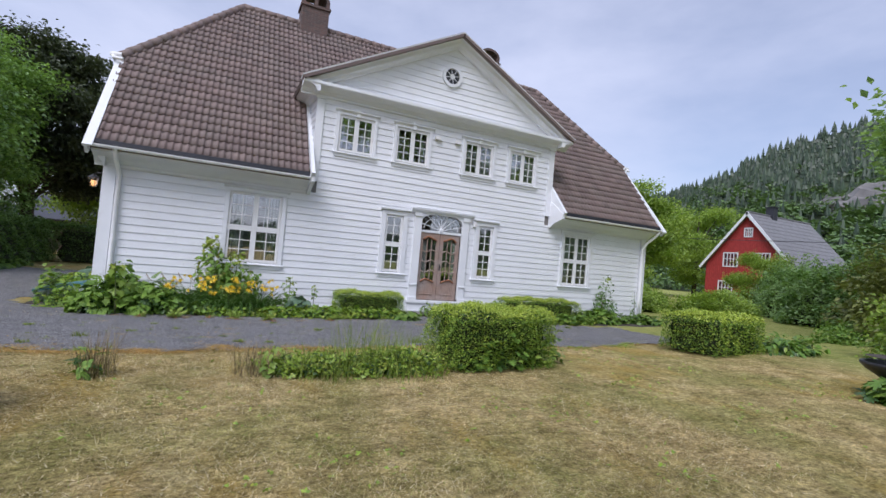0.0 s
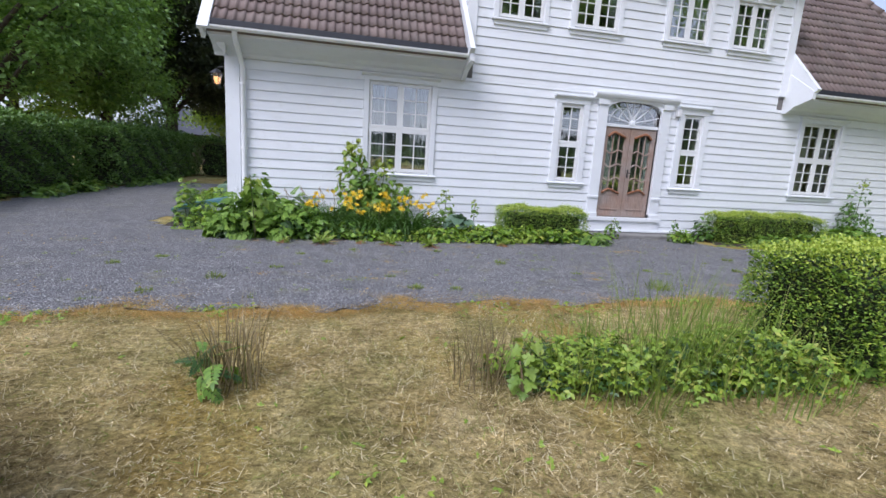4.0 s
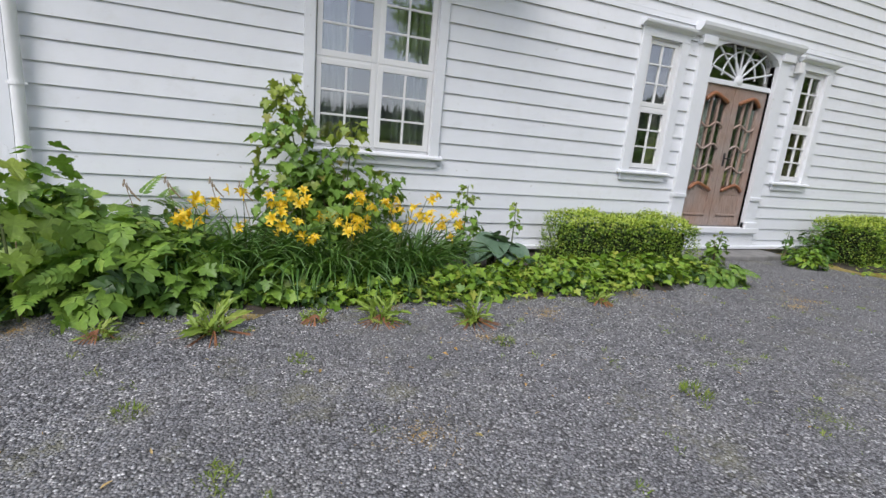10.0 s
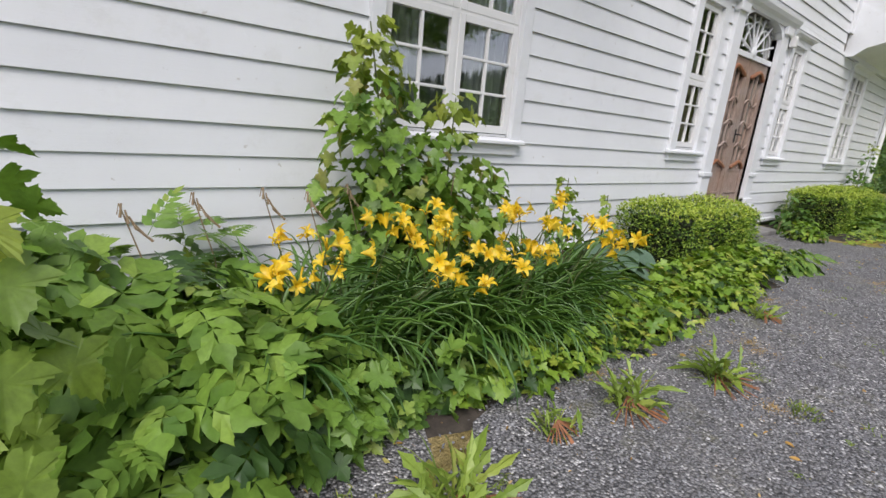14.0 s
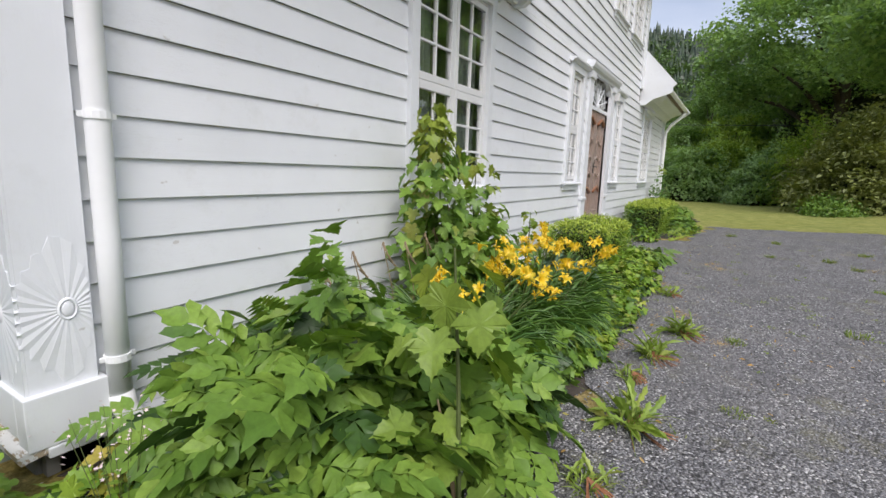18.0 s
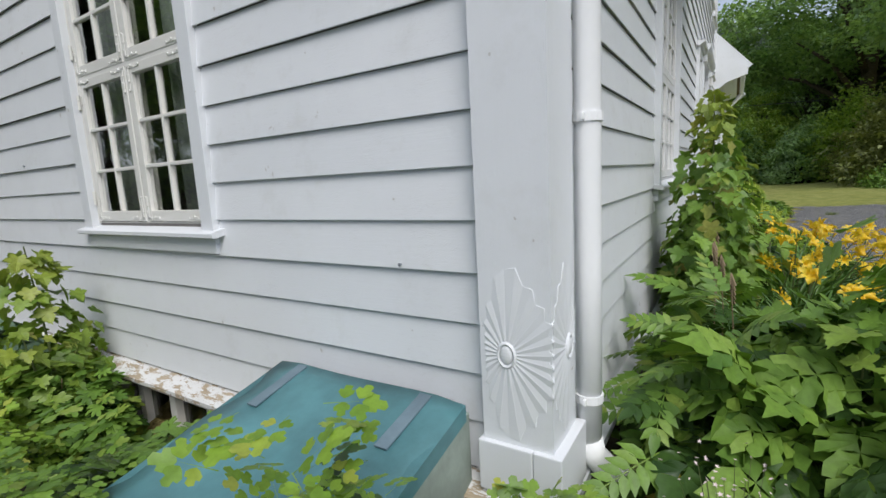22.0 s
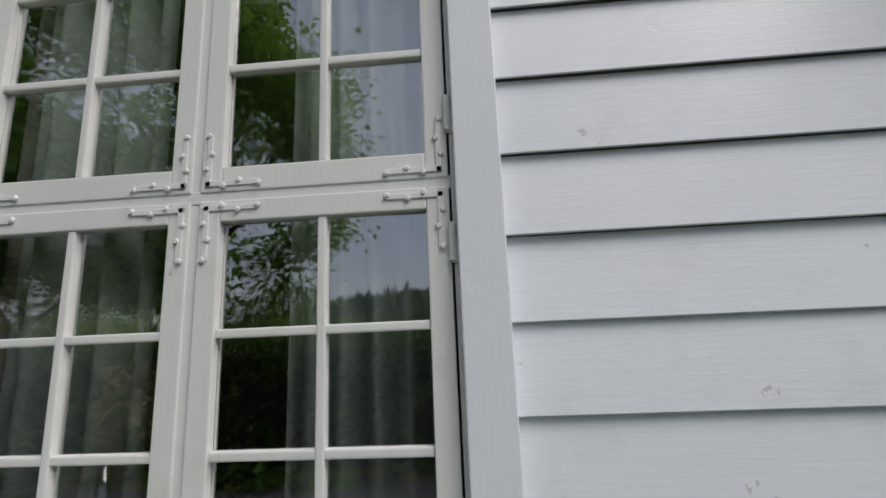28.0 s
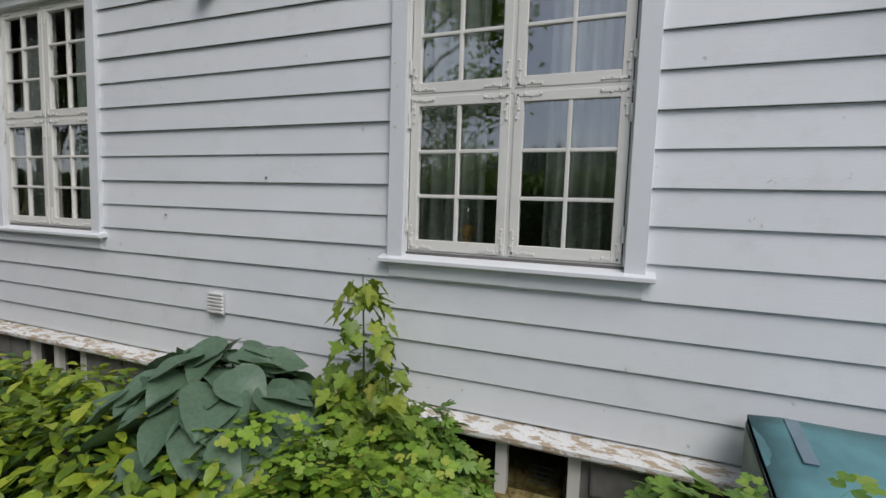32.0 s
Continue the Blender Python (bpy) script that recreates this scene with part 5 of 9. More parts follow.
        for k in range(12):
            p, q = wave(0.56, 0.09)[k:k + 2]
            v = [bm.verts.new(c) for c in ((p[0], 0.008, 0.5), (q[0], 0.008, 0.5), (q[0], 0.008, q[2]), (p[0], 0.008, p[2]), (p[0], 0.045, 0.5), (q[0], 0.045, 0.5), (q[0], 0.045, q[2]), (p[0], 0.045, p[2]))]
            for f in ((0, 1, 2, 3), (7, 6, 5, 4), (3, 2, 6, 7)):
                bm.faces.new([v[i] for i in f])
        bmesh.ops.recalc_face_normals(bm, faces=bm.faces)
        part("shaped_rails", bm, M["oak"], leaf)
        part("lower_moulding", box_bm(*sorted((X(xa + 0.0), X(xb))), -0.012, 0.014, 0.16, 0.19, bevel=0.006), M["oak"], leaf)
        for k in (1, 2):
            x = xa + (xb - xa) * k / 3
            part("glazing_bar", box_bm(*sorted((X(x - 0.011), X(x + 0.011))), 0.0, 0.03, 0.56, H - 0.15, bevel=0.004), M["oak"], leaf)
        for z in (0.90, 1.22, 1.54):
            bm = bmesh.new()
            tube(bm, [(X(xa + (xb - xa) * k / 12), 0.002, z + 0.05 * math.sin(2 * math.pi * k / 12) + 0.04 * (k / 12 - 0.5)) for k in range(13)], 0.014, 6)
            part("curved_bar", bm, M["oak_grey"], leaf, "curved grey glazing bar", smooth=True)
        p = part("pane", box_bm(*sorted((X(xa), X(xb))), 0.028, 0.032, 0.54, H - 0.12), M["glass"], leaf)
        p.visible_shadow = False
        veil = part("lace_panel", curtain_mesh(0.15, 1.25, 2, 0.012), None, leaf, "pale lace behind the glass, coloured dark as in shade")
        veil.matrix_basis = pose(X(xb - 0.075) - 0.075, 0.07, 0.60)
    bm = bmesh.new()
    add_box(bm, 0.03, 0.065, -0.010, 0.0, 0.94, 1.14, bevel=0.004)
    tube(bm, [(0.048, -0.008, 1.06), (0.048, -0.05, 1.06), (0.12, -0.055, 1.055)], 0.010, 8)
    part("handle", bm, M["black"], door, "dark lever handle on a long plate")
    bx = thing("door_lamp_box", "small white electric box beside the door cornice", "junction box", (7.46, FY - 0.045, 2.98), kind="")
    part("housing", box_bm(-0.05, 0.05, -0.06, 0.03, -0.08, 0.08, bevel=0.012), M["white_plain"], bx)
    step = tagged(new("doorstep", finish("doorstep", box_bm(cx - 1.25, cx + 1.25, FY - 0.52, FY - 0.02, -0.1, 0.06, bevel=0.02), M["stone"])), "low grey stone doorstep", "doorstep", kind="structure")


front_door()


# ---- plants: leaf shapes ----
rng = np.random.default_rng(7)


def leaf_shape(half, fold=0.10, droop=0.18, centre=0.35):
    """A leaf from half its outline: base at the origin, tip along +y, folded at the midrib and drooping at the tip."""
    ring_ = half + [(-x, y) for x, y in reversed(half[1:-1])]
    pts = [(0.0, centre)] + ring_
    vs = [(x, y, fold * abs(x) * 2 - droop * y * y - 0.9 * fold * x * x + 0.10 * fold * math.sin(23 * x + 31 * y)) for x, y in pts]
    n = len(ring_)
    return vs, [(0, 1 + k, 1 + (k + 1) % n) for k in range(n)]


MAPLE = leaf_shape([(0, 0), (0.06, -0.05), (0.16, -0.12), (0.27, -0.15), (0.36, -0.09), (0.34, -0.02), (0.42, 0.03), (0.33, 0.10), (0.36, 0.14), (0.47, 0.16), (0.53, 0.22), (0.66, 0.36), (0.56, 0.36), (0.54, 0.42), (0.44, 0.42),
                    (0.40, 0.48), (0.28, 0.45), (0.27, 0.54), (0.34, 0.62), (0.26, 0.66), (0.25, 0.75), (0.16, 0.78), (0.12, 0.88), (0.05, 0.90), (0, 1.04)], 0.12, 0.22)
LOBED = leaf_shape([(0, 0), (0.10, -0.06), (0.30, -0.12), (0.45, -0.05), (0.44, 0.06), (0.30, 0.10), (0.21, 0.17), (0.42, 0.22), (0.57, 0.33), (0.60, 0.46), (0.47, 0.47), (0.34, 0.42),
                    (0.23, 0.41), (0.31, 0.56), (0.36, 0.71), (0.28, 0.80), (0.20, 0.74), (0.12, 0.67), (0.14, 0.84), (0.08, 0.96), (0, 1.0)], 0.07, 0.14)
OVAL = leaf_shape([(0, 0), (0.20, 0.20), (0.26, 0.45), (0.17, 0.78), (0, 1.0)], 0.14, 0.2, 0.45)
TINY = ([(0, 0, 0), (0.30, 0.5, 0.08), (0, 1, -0.05), (-0.30, 0.5, 0.08)], [(0, 1, 2), (0, 2, 3)])



def three_leaflets():
    """A leaf of three pointed oval leaflets on a stalk."""
    vs, fs = [], []
    for a in (-1.15, 0.0, 1.15):
        c, s = math.cos(a), math.sin(a)
        b = len(vs)
        for x, y, z in ((0, 0.0, 0.0), (0.17, 0.22, 0.03), (0.13, 0.42, 0.0), (0, 0.64, -0.07), (-0.13, 0.42, 0.0), (-0.17, 0.22, 0.03), (0, 0.25, -0.01)):
            vs.append((x * c + y * s, 0.32 - x * s + y * c, z))
        fs += [(b + 6, b + k, b + (k + 1) % 6) for k in range(6)]
    b = len(vs)
    vs += [(-0.01, 0, -0.05), (0.01, 0, -0.05), (0.0, 0.34, 0.0)]
    fs += [(b, b + 1, b + 2)]
    return vs, fs


TRIPLE = three_leaflets()


def rounded_compound():
    """A leaf of five round-lobed leaflets."""
    vs, fs = [], []
    for (ox, oy, a, s) in ((0, 0.55, 0.0, 0.48), (0.06, 0.48, -1.15, 0.40), (-0.06, 0.48, 1.15, 0.40), (0.04, 0.2, -1.45, 0.34), (-0.04, 0.2, 1.45, 0.34)):
        c, n = math.cos(a), math.sin(a)
        b = len(vs)
        ring_ = ((0, 0), (0.22, 0.12), (0.46, 0.36), (0.42, 0.62), (0.22, 0.62), (0.24, 0.90), (0, 1.0), (-0.24, 0.90), (-0.22, 0.62), (-0.42, 0.62), (-0.46, 0.36), (-0.22, 0.12))
        for x, y in ((0, 0.45),) + ring_:
            x, y = x * s, y * s
            vs.append((ox + x * c - y * n, oy + x * n + y * c, 0.12 * abs(x) - 0.16 * (oy + y * c) ** 2))
        fs += [(b, b + 1 + k, b + 1 + (k + 1) % 12) for k in range(12)]
    b = len(vs)
    vs += [(-0.012, -0.2, -0.1), (0.012, -0.2, -0.1), (0.0, 0.56, -0.03)]
    fs += [(b, b + 1, b + 2)]
    return vs, fs


CELANDINE = rounded_compound()


def pinnate(pairs=6):
    """A feather leaf: pairs of oval leaflets along an arching stalk."""
    vs, fs = [], []

    def leaflet(x, y, turn, size):
        c, n = math.cos(turn), math.sin(turn)
        b = len(vs)
        for u, v, w in ((0, 0.5, -0.03), (0, 0, 0), (0.20, 0.25, 0.03), (0.21, 0.58, 0.02), (0, 1.0, -0.10), (-0.21, 0.58, 0.02), (-0.20, 0.25, 0.03)):
            px, py = x + size * (u * c - v * n), y + size * (u * n + v * c)
            vs.append((px, py, w * size - 0.26 * py * py))
        fs.extend((b, b + 1 + k, b + 1 + (k + 1) % 6) for k in range(6))
    for k in range(pairs):
        y = 0.22 + 0.62 * k / (pairs - 1)
        for side in (-1, 1):
            leaflet(0, y, -side * (1.15 - 0.07 * k), 0.36 - 0.025 * k)
    leaflet(0, 0.86, 0.0, 0.30)
    b = len(vs)
    vs += [(-0.008, 0, 0), (0.008, 0, 0), (0.006, 0.45, -0.05), (-0.006, 0.45, -0.05), (0.005, 0.9, -0.205), (-0.005, 0.9, -0.205)]
    fs += [(b, b + 1, b + 2), (b, b + 2, b + 3), (b + 3, b + 2, b + 4), (b + 3, b + 4, b + 5)]
    return vs, fs


def pinnatifid(seed):
    """A big coarse leaf cut into toothed lobes along the midrib, arched, with wavy edges."""
    r = random.Random(seed)
    vs, fs = [], []
    height = lambda x, y: 0.30 * y - 0.62 * y * y + 0.20 * abs(x) - 0.62 * x * x + 0.035 * math.sin(17 * y + 9 * abs(x) + seed)
    lobes = ((0.00, 0.20, 0.40, 0.10), (0.20, 0.42, 0.47, 0.16), (0.42, 0.62, 0.40, 0.18), (0.62, 0.80, 0.29, 0.17))
    for side in (-1, 1):
        for y0, y1, out, rise in lobes:
            out *= r.uniform(0.85, 1.15)
            ym = (y0 + y1) / 2
            ring_ = [(0.0, y0), (0.07, y0 + 0.03), (out * 0.55, ym - 0.09 + rise * 0.2), (out * 0.72, ym - 0.03 + rise * 0.4), (out * 0.95, ym - 0.02 + rise * 0.6), (out, ym + 0.06 + rise),
                     (out * 0.80, ym + 0.09 + rise * 0.8), (out * 0.66, ym + 0.13 + rise * 0.6), (out * 0.42, ym + 0.09 + rise * 0.4), (0.06, y1 - 0.01), (0.0, y1)]
            b = len(vs)
            vs += [(side * 0.02, ym, height(0.02, ym) - 0.015)] + [(side * x, y, height(x, y)) for x, y in ring_]
            fs += [(b, b + 1 + k, b + 2 + k) for k in range(len(ring_) - 1)]
    b = len(vs)
    tip = [(0.0, 0.88), (0.0, 0.78), (0.08, 0.80), (0.17, 0.92), (0.15, 1.0), (0.08, 1.03), (0.0, 1.14), (-0.08, 1.03), (-0.15, 1.0), (-0.17, 0.92), (-0.08, 0.80)]
    vs += [(x, y, height(x, y)) for x, y in tip]
    fs += [(b, b + k, b + 1 + k % 10) for k in range(1, 11)]
    b = len(vs)
    vs += [(-0.014, -0.5, -0.34), (0.014, -0.5, -0.34), (0.012, 0.1, 0.0), (-0.012, 0.1, 0.0)]
    fs += [(b, b + 1, b + 2), (b, b + 2, b + 3)]
    return vs, fs


HOGWEED = pinnatifid(3)
FEATHER = pinnate()


def blade(segs=5, lean=0.5, width=0.03):
    """A grass blade of unit length, arching over +y."""
    vs, fs = [], []
    for k in range(segs + 1):
        a = k / segs
        w = width * (1 - a ** 2.2) + 0.002
        y, z = lean * a ** 2, a - 0.45 * lean * a ** 3
        vs += [(-w, y, z), (w, y, z)]
        if k:
            b = 2 * k
            fs += [(b - 2, b - 1, b + 1), (b - 2, b + 1, b)]
    return vs, fs


def strap(bend, width=0.03, segs=7):
    """A strap-shaped blade of unit length that rises, arches and hangs its tip, with a keel."""
    vs, fs = [], []
    y = z = 0.0
    for k in range(segs + 1):
        a = k / segs
        if k:
            turn = 0.12 + bend * (a - 0.5 / segs) ** 1.5
            y, z = y + math.sin(turn) / segs, z + math.cos(turn) / segs
        w = width * min(1.0, 0.55 + 2 * a) * (1 - a ** 3) + 0.001
        vs += [(-w, y, z + 0.4 * w), (0, y, z - 0.3 * w), (w, y, z + 0.4 * w)]
        if k:
            b = 3 * k
            for j in (0, 1):
                fs += [(b - 3 + j, b - 2 + j, b + 1 + j), (b - 3 + j, b + 1 + j, b + j)]
    return vs, fs


def clump(count, size, seed, spread=1.0):
    """A twig's worth of small leaves."""
    r = np.random.default_rng(seed)
    vs, fs = [], []
    t = np.array([(0, 0, 0), (0.34, 0.42, 0.06), (0.0, 1.0, -0.12), (-0.32, 0.45, 0.06)])
    rot = rotations(r.uniform(0, 6.3, count), r.uniform(-0.85, 0.45, count), r.uniform(-0.55, 0.55, count))
    pos = r.normal(0, 0.38 * spread, (count, 3)) * (1, 1, 0.42)
    for k in range(count):
        b = len(vs)
        vs += [tuple(v) for v in (t * size * r.uniform(0.7, 1.3)) @ rot[k].T + pos[k]]
        fs += [(b, b + 1, b + 2), (b, b + 2, b + 3)]
    return vs, fs


def mound_points(n, cx, cy, rx, ry, h, shell=0.7, base=None):
    """Points on and in a leafy mound; also the yaw and pitch that turn leaves outwards."""
    az = rng.uniform(0, 2 * np.pi, n)
    up = rng.uniform(0.02, 1, n) ** 0.75
    out = np.sqrt(1 - up ** 2)
    r = rng.uniform(shell, 1.0, n) * (1 + 0.13 * np.sin(3 * az + cx * 5) + 0.09 * np.sin(7 * az + cy * 3))
    x, y = cx + rx * out * r * np.cos(az), cy + ry * out * r * np.sin(az)
    g = ground_z(x, y) if base is None else base
    z = g + h * up * r * (1 + 0.10 * np.sin(5 * x + 2) * np.sin(6 * y)) + 0.02
    yaw = az - np.pi / 2 + rng.normal(0, 0.7, n)
    pitch = -(1 - up) * 0.62 + rng.normal(0.04, 0.33, n)
    return np.stack([x, y, z], -1), yaw, pitch


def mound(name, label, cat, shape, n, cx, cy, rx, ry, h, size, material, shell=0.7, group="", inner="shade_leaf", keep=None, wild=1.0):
    """A leafy herbaceous plant: crown of leaves, inner leaves coloured dark as if in shade, stems."""
    ob = thing(name, label, cat, (cx, cy, gz(cx, cy)), 0, group)
    inv = np.array((cx, cy, gz(cx, cy)))

    def layer(nm, count, sh, sz, mat, hh):
        p, yaw, pit = mound_points(count, cx, cy, rx, ry, hh, sh)
        ok = (p[:, 1] < FY - 0.07) | (p[:, 0] < SX - 0.1)
        ok &= ~((p[:, 0] > SX - 0.16) & (p[:, 1] > FY - 0.07))
        if keep is not None:
            ok &= keep(p)
        p, yaw, pit = p[ok], yaw[ok], pit[ok]
        m = len(p)
        t = rotations(yaw + rng.normal(0, 0.5 * (wild - 1), m), pit + rng.normal(0, 0.28 * (wild - 1), m), rng.normal(0, 0.28 * wild, m))
        part(nm, scatter(nm, shape, p - inv, t, rng.uniform(*sz, m), mat, True), None, ob, kind="stuff")
    layer("foliage", n, shell, size, material, h)
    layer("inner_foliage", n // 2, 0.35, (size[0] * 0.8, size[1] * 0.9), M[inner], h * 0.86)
    bm = bmesh.new()
    for k in range(min(16, n // 30 + 4)):
        a, r = random.uniform(0, 6.3), random.uniform(0.1, 0.75)
        q = Vector((rx * r * math.cos(a), ry * r * math.sin(a), h * 0.8 * (1 - r * 0.5)))
        if cy + q.y > FY - 0.08 and cx + q.x > SX - 0.1:
            continue
        tube(bm, [(q.x * 0.3, q.y * 0.3, -0.02), (q.x * 0.75, q.y * 0.75, q.z * 0.55), q], 0.006, 5, 0.003)
    if bm.verts:
        part("stems", bm, M["stem"], ob, kind="stuff")
    else:
        bm.free()
    return ob


# soil of the beds
def bed(name, x0, x1, y0, y1, label):
    n, m = int((x1 - x0) / 0.15), int((y1 - y0) / 0.15)
    vs, fs = [], []
    for j in range(m + 1):
        for i in range(n + 1):
            x = x0 + (x1 - x0) * i / n
            a = j / m
            y = y0 + (y1 - y0) * a + (0.12 * math.sin(x * 3.1) + 0.07 * math.sin(x * 7.7)) * (1 - a)
            e = min(1, 6 * a, 6 * i / n, 6 * (n - i) / n)
            vs.append((x, y, gz(x, y) - 0.01 + 0.055 * e * (0.7 + 0.3 * math.sin(9 * x) * math.sin(8 * y))))
    for j in range(m):
        for i in range(n):
            b = j * (n + 1) + i
            fs.append((b, b + 1, b + n + 2, b + n + 1))
    tagged(new(name, mesh_from(name, vs, fs, M["soil"], True)), label, "flower bed", kind="structure")


bed("bed_south_west", -2.85, 5.2, 11.75, 13.45, "dark soil of the flower bed along the front wall")
bed("bed_south_east", 7.9, 15.4, 11.95, 13.45, "dark soil of the flower bed along the front wall")
bed("bed_west", -3.9, -2.75, 13.0, 13.8, "dark soil of the bed beside the cellar hatch")
bed("bed_gable", -4.3, -2.72, 15.3, 21.2, "dark soil of the bed below the gable wall")

M["yellowing"] = leaf_material("yellowing_leaf", (0.24, 0.29, 0.04), (0.48, 0.40, 0.07), (0.50, 0.27, 0.06))
# corner planting, west end of the front bed
G1 = "plants at the house corner"
mound("garden_plant", "lush green plant with big deeply cut leaves by the house corner", "plant", HOGWEED, 190, -1.95, 12.50, 0.66, 0.66, 0.62, (0.20, 0.36), M["hogweed"], 0.70, G1, wild=1.9)
mound("garden_plant", "lush green plant with big deeply cut leaves beside the drive", "plant", HOGWEED, 170, -1.38, 12.25, 0.62, 0.50, 0.54, (0.20, 0.34), M["hogweed"], 0.70, G1, wild=1.9)
mound("feather_leaved_plant", "green plant with feathery leaflets beside the white wall", "plant", FEATHER, 130, -1.45, 12.95, 0.85, 0.40, 0.66, (0.24, 0.36), M["green"], 0.75, G1, wild=1.5)
mound("feather_leaved_plant", "green plant with feathery leaflets at the bed's edge", "plant", FEATHER, 22, -1.62, 11.92, 0.34, 0.20, 0.38, (0.20, 0.30), M["hogweed"], 0.7, G1, wild=1.8)
mound("garden_plant", "tall lobed-leaved plant rising beside the corner", "plant", MAPLE, 130, -1.85, 12.50, 0.32, 0.32, 0.94, (0.09, 0.16), M["green"], 0.8, G1, wild=1.6)
mound("garden_plant", "low light-green foliage at the foot of the corner post", "plant", CELANDINE, 80, -2.62, 12.70, 0.30, 0.24, 0.20, (0.09, 0.14), M["lime"], 0.6, G1, wild=1.6)
mound("garden_plant", "yellowing lobed seedling at the foot of the corner post", "plant", MAPLE, 44, -2.40, 13.05, 0.17, 0.13, 0.22, (0.07, 0.11), M["yellowing"], 0.6, G1, wild=1.5)
mound("garden_plant", "low seedlings on the soil beside the corner post", "plant", MAPLE, 70, -2.74, 13.04, 0.26, 0.18, 0.16, (0.06, 0.10), M["lime"], 0.4, G1, wild=1.7)
mound("garden_plant", "low maple-leaved seedlings beside the drive", "plant", MAPLE, 190, -0.98, 11.92, 0.46, 0.20, 0.40, (0.07, 0.13), M["green"], 0.5, G1, wild=1.7)
mound("garden_plant", "low coarse green foliage beside the drive", "plant", HOGWEED, 60, -2.28, 12.02, 0.36, 0.30, 0.40, (0.16, 0.28), M["hogweed"], 0.6, G1, wild=1.8)


def sapling(name, label, x, y, h, spread, n, size, material, seed, lean=(0, 0), low=0.18, top_mat=None, stems=3, group=""):
    """A young tree: thin stems, whorls of leaves getting smaller to the top."""
    r = np.random.default_rng(seed)
    ob = thing(name, label, "sapling", (x, y, gz(x, y)), 0, group)
    pts, yaws, pits, sz = [], [], [], []
    for s in range(stems):
        a0 = r.uniform(0, 6.3)
        sp = 0.0 if s == 0 else spread * 0.5
        hh = h if s == 0 else h * r.uniform(0.45, 0.75)
        end = np.array((lean[0] + sp * math.cos(a0), lean[1] + 0.4 * sp * math.sin(a0), hh))
        mid = end * (0.45, 0.45, 0.55)
        bm = bmesh.new()
        tube(bm, [(0, 0, -0.05), tuple(mid), tuple(end)], 0.012, 6, 0.004)
        part("stem", bm, M["dry_stem"] if s else M["stem"], ob)
        for k in range(n // stems):
            a = low + (1 - low) * (k / (n // stems)) ** 0.85
            c = end * a
            d = r.uniform(0, 2 * np.pi)
            rad = spread * (0.25 + 0.75 * math.sin(math.pi * min(1, a * 0.75 + 0.2))) * r.uniform(0.35, 1.0) * (1.0 - 0.45 * a)
            px, py = c[0] + rad * math.cos(d), c[1] + rad * math.sin(d) * 0.7
            if y + py > FY - 0.09 and x > SX:
                py = FY - 0.10 - y - r.uniform(0, 0.08)
            if x < SX and x + px > SX - 0.10:
                px = SX - 0.11 - x - r.uniform(0, 0.08)
            pts.append((px, py, c[2] + r.uniform(-0.08, 0.06)))
            yaws.append(d - np.pi / 2 + r.normal(0, 0.5))
            pits.append(r.normal(-0.70, 0.40))
            sz.append(r.uniform(*size) * (1.0 - 0.35 * a))
    pts = np.array(pts)
    t = rotations(np.array(yaws), np.array(pits), r.normal(0, 0.25, len(pts)))
    hi = pts[:, 2] > h * 0.84
    part("foliage", scatter("foliage", MAPLE, pts[~hi], t[~hi], np.array(sz)[~hi], material, True), None, ob, kind="stuff")
    if hi.any():
        part("young_leaves", scatter("young_leaves", MAPLE, pts[hi], t[hi], np.array(sz)[hi], top_mat or M["maple_tip"]), None, ob, kind="stuff")
    return ob


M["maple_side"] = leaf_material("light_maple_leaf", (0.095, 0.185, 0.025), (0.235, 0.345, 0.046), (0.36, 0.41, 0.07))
sapling("maple_sapling", "slender leafy maple sapling reaching up the front window", 0.06, 13.04, 1.82, 0.60, 300, (0.10, 0.165), M["maple"], 3, (-0.26, 0.02), 0.12, stems=1)
sapling("maple_sapling", "bushy green maple sapling growing under the front window", 0.40, 13.00, 1.46, 0.84, 820, (0.10, 0.165), M["maple"], 4, (0.05, 0.02), 0.15, stems=6)
sapling("maple_sapling", "young maple with large yellow-green leaves beside the drive", -1.86, 11.80, 1.12, 0.46, 44, (0.14, 0.24), M["maple_young"], 5, (-0.08, 0.02), 0.48, stems=2)
sapling("maple_sapling", "small pale green sapling against the front wall", 1.78, 13.0, 0.92, 0.34, 90, (0.08, 0.13), M["maple"], 8, (0.0, 0.0), 0.3, stems=2)
sapling("maple_sapling", "thin maple seedling beside the box hedge", 2.43, 13.0, 0.76, 0.12, 18, (0.08, 0.12), M["maple"], 9, (0, 0), 0.5, stems=1)
sapling("maple_sapling", "small maple seedling on the doorstep's edge", 5.72, 12.82, 0.50, 0.24, 60, (0.08, 0.13), M["maple"], 11, (0.05, 0), 0.15, stems=3)
sapling("maple_sapling", "small seedling beside the front door", 7.42, 12.95, 0.50, 0.14, 24, (0.08, 0.12), M["dark_leaf"], 12, (0.03, 0), 0.3, stems=2)
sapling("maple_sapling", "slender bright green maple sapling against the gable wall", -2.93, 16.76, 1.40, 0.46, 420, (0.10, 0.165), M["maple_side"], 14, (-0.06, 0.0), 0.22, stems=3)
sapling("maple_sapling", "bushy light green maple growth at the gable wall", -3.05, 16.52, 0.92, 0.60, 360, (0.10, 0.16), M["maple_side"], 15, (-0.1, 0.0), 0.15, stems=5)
sapling("rose_bush", "straggly climbing rose beside the east window", 13.05, 13.1, 1.75, 0.62, 420, (0.07, 0.12), M["dark_leaf"], 16, (0.1, 0.0), 0.1, stems=4)
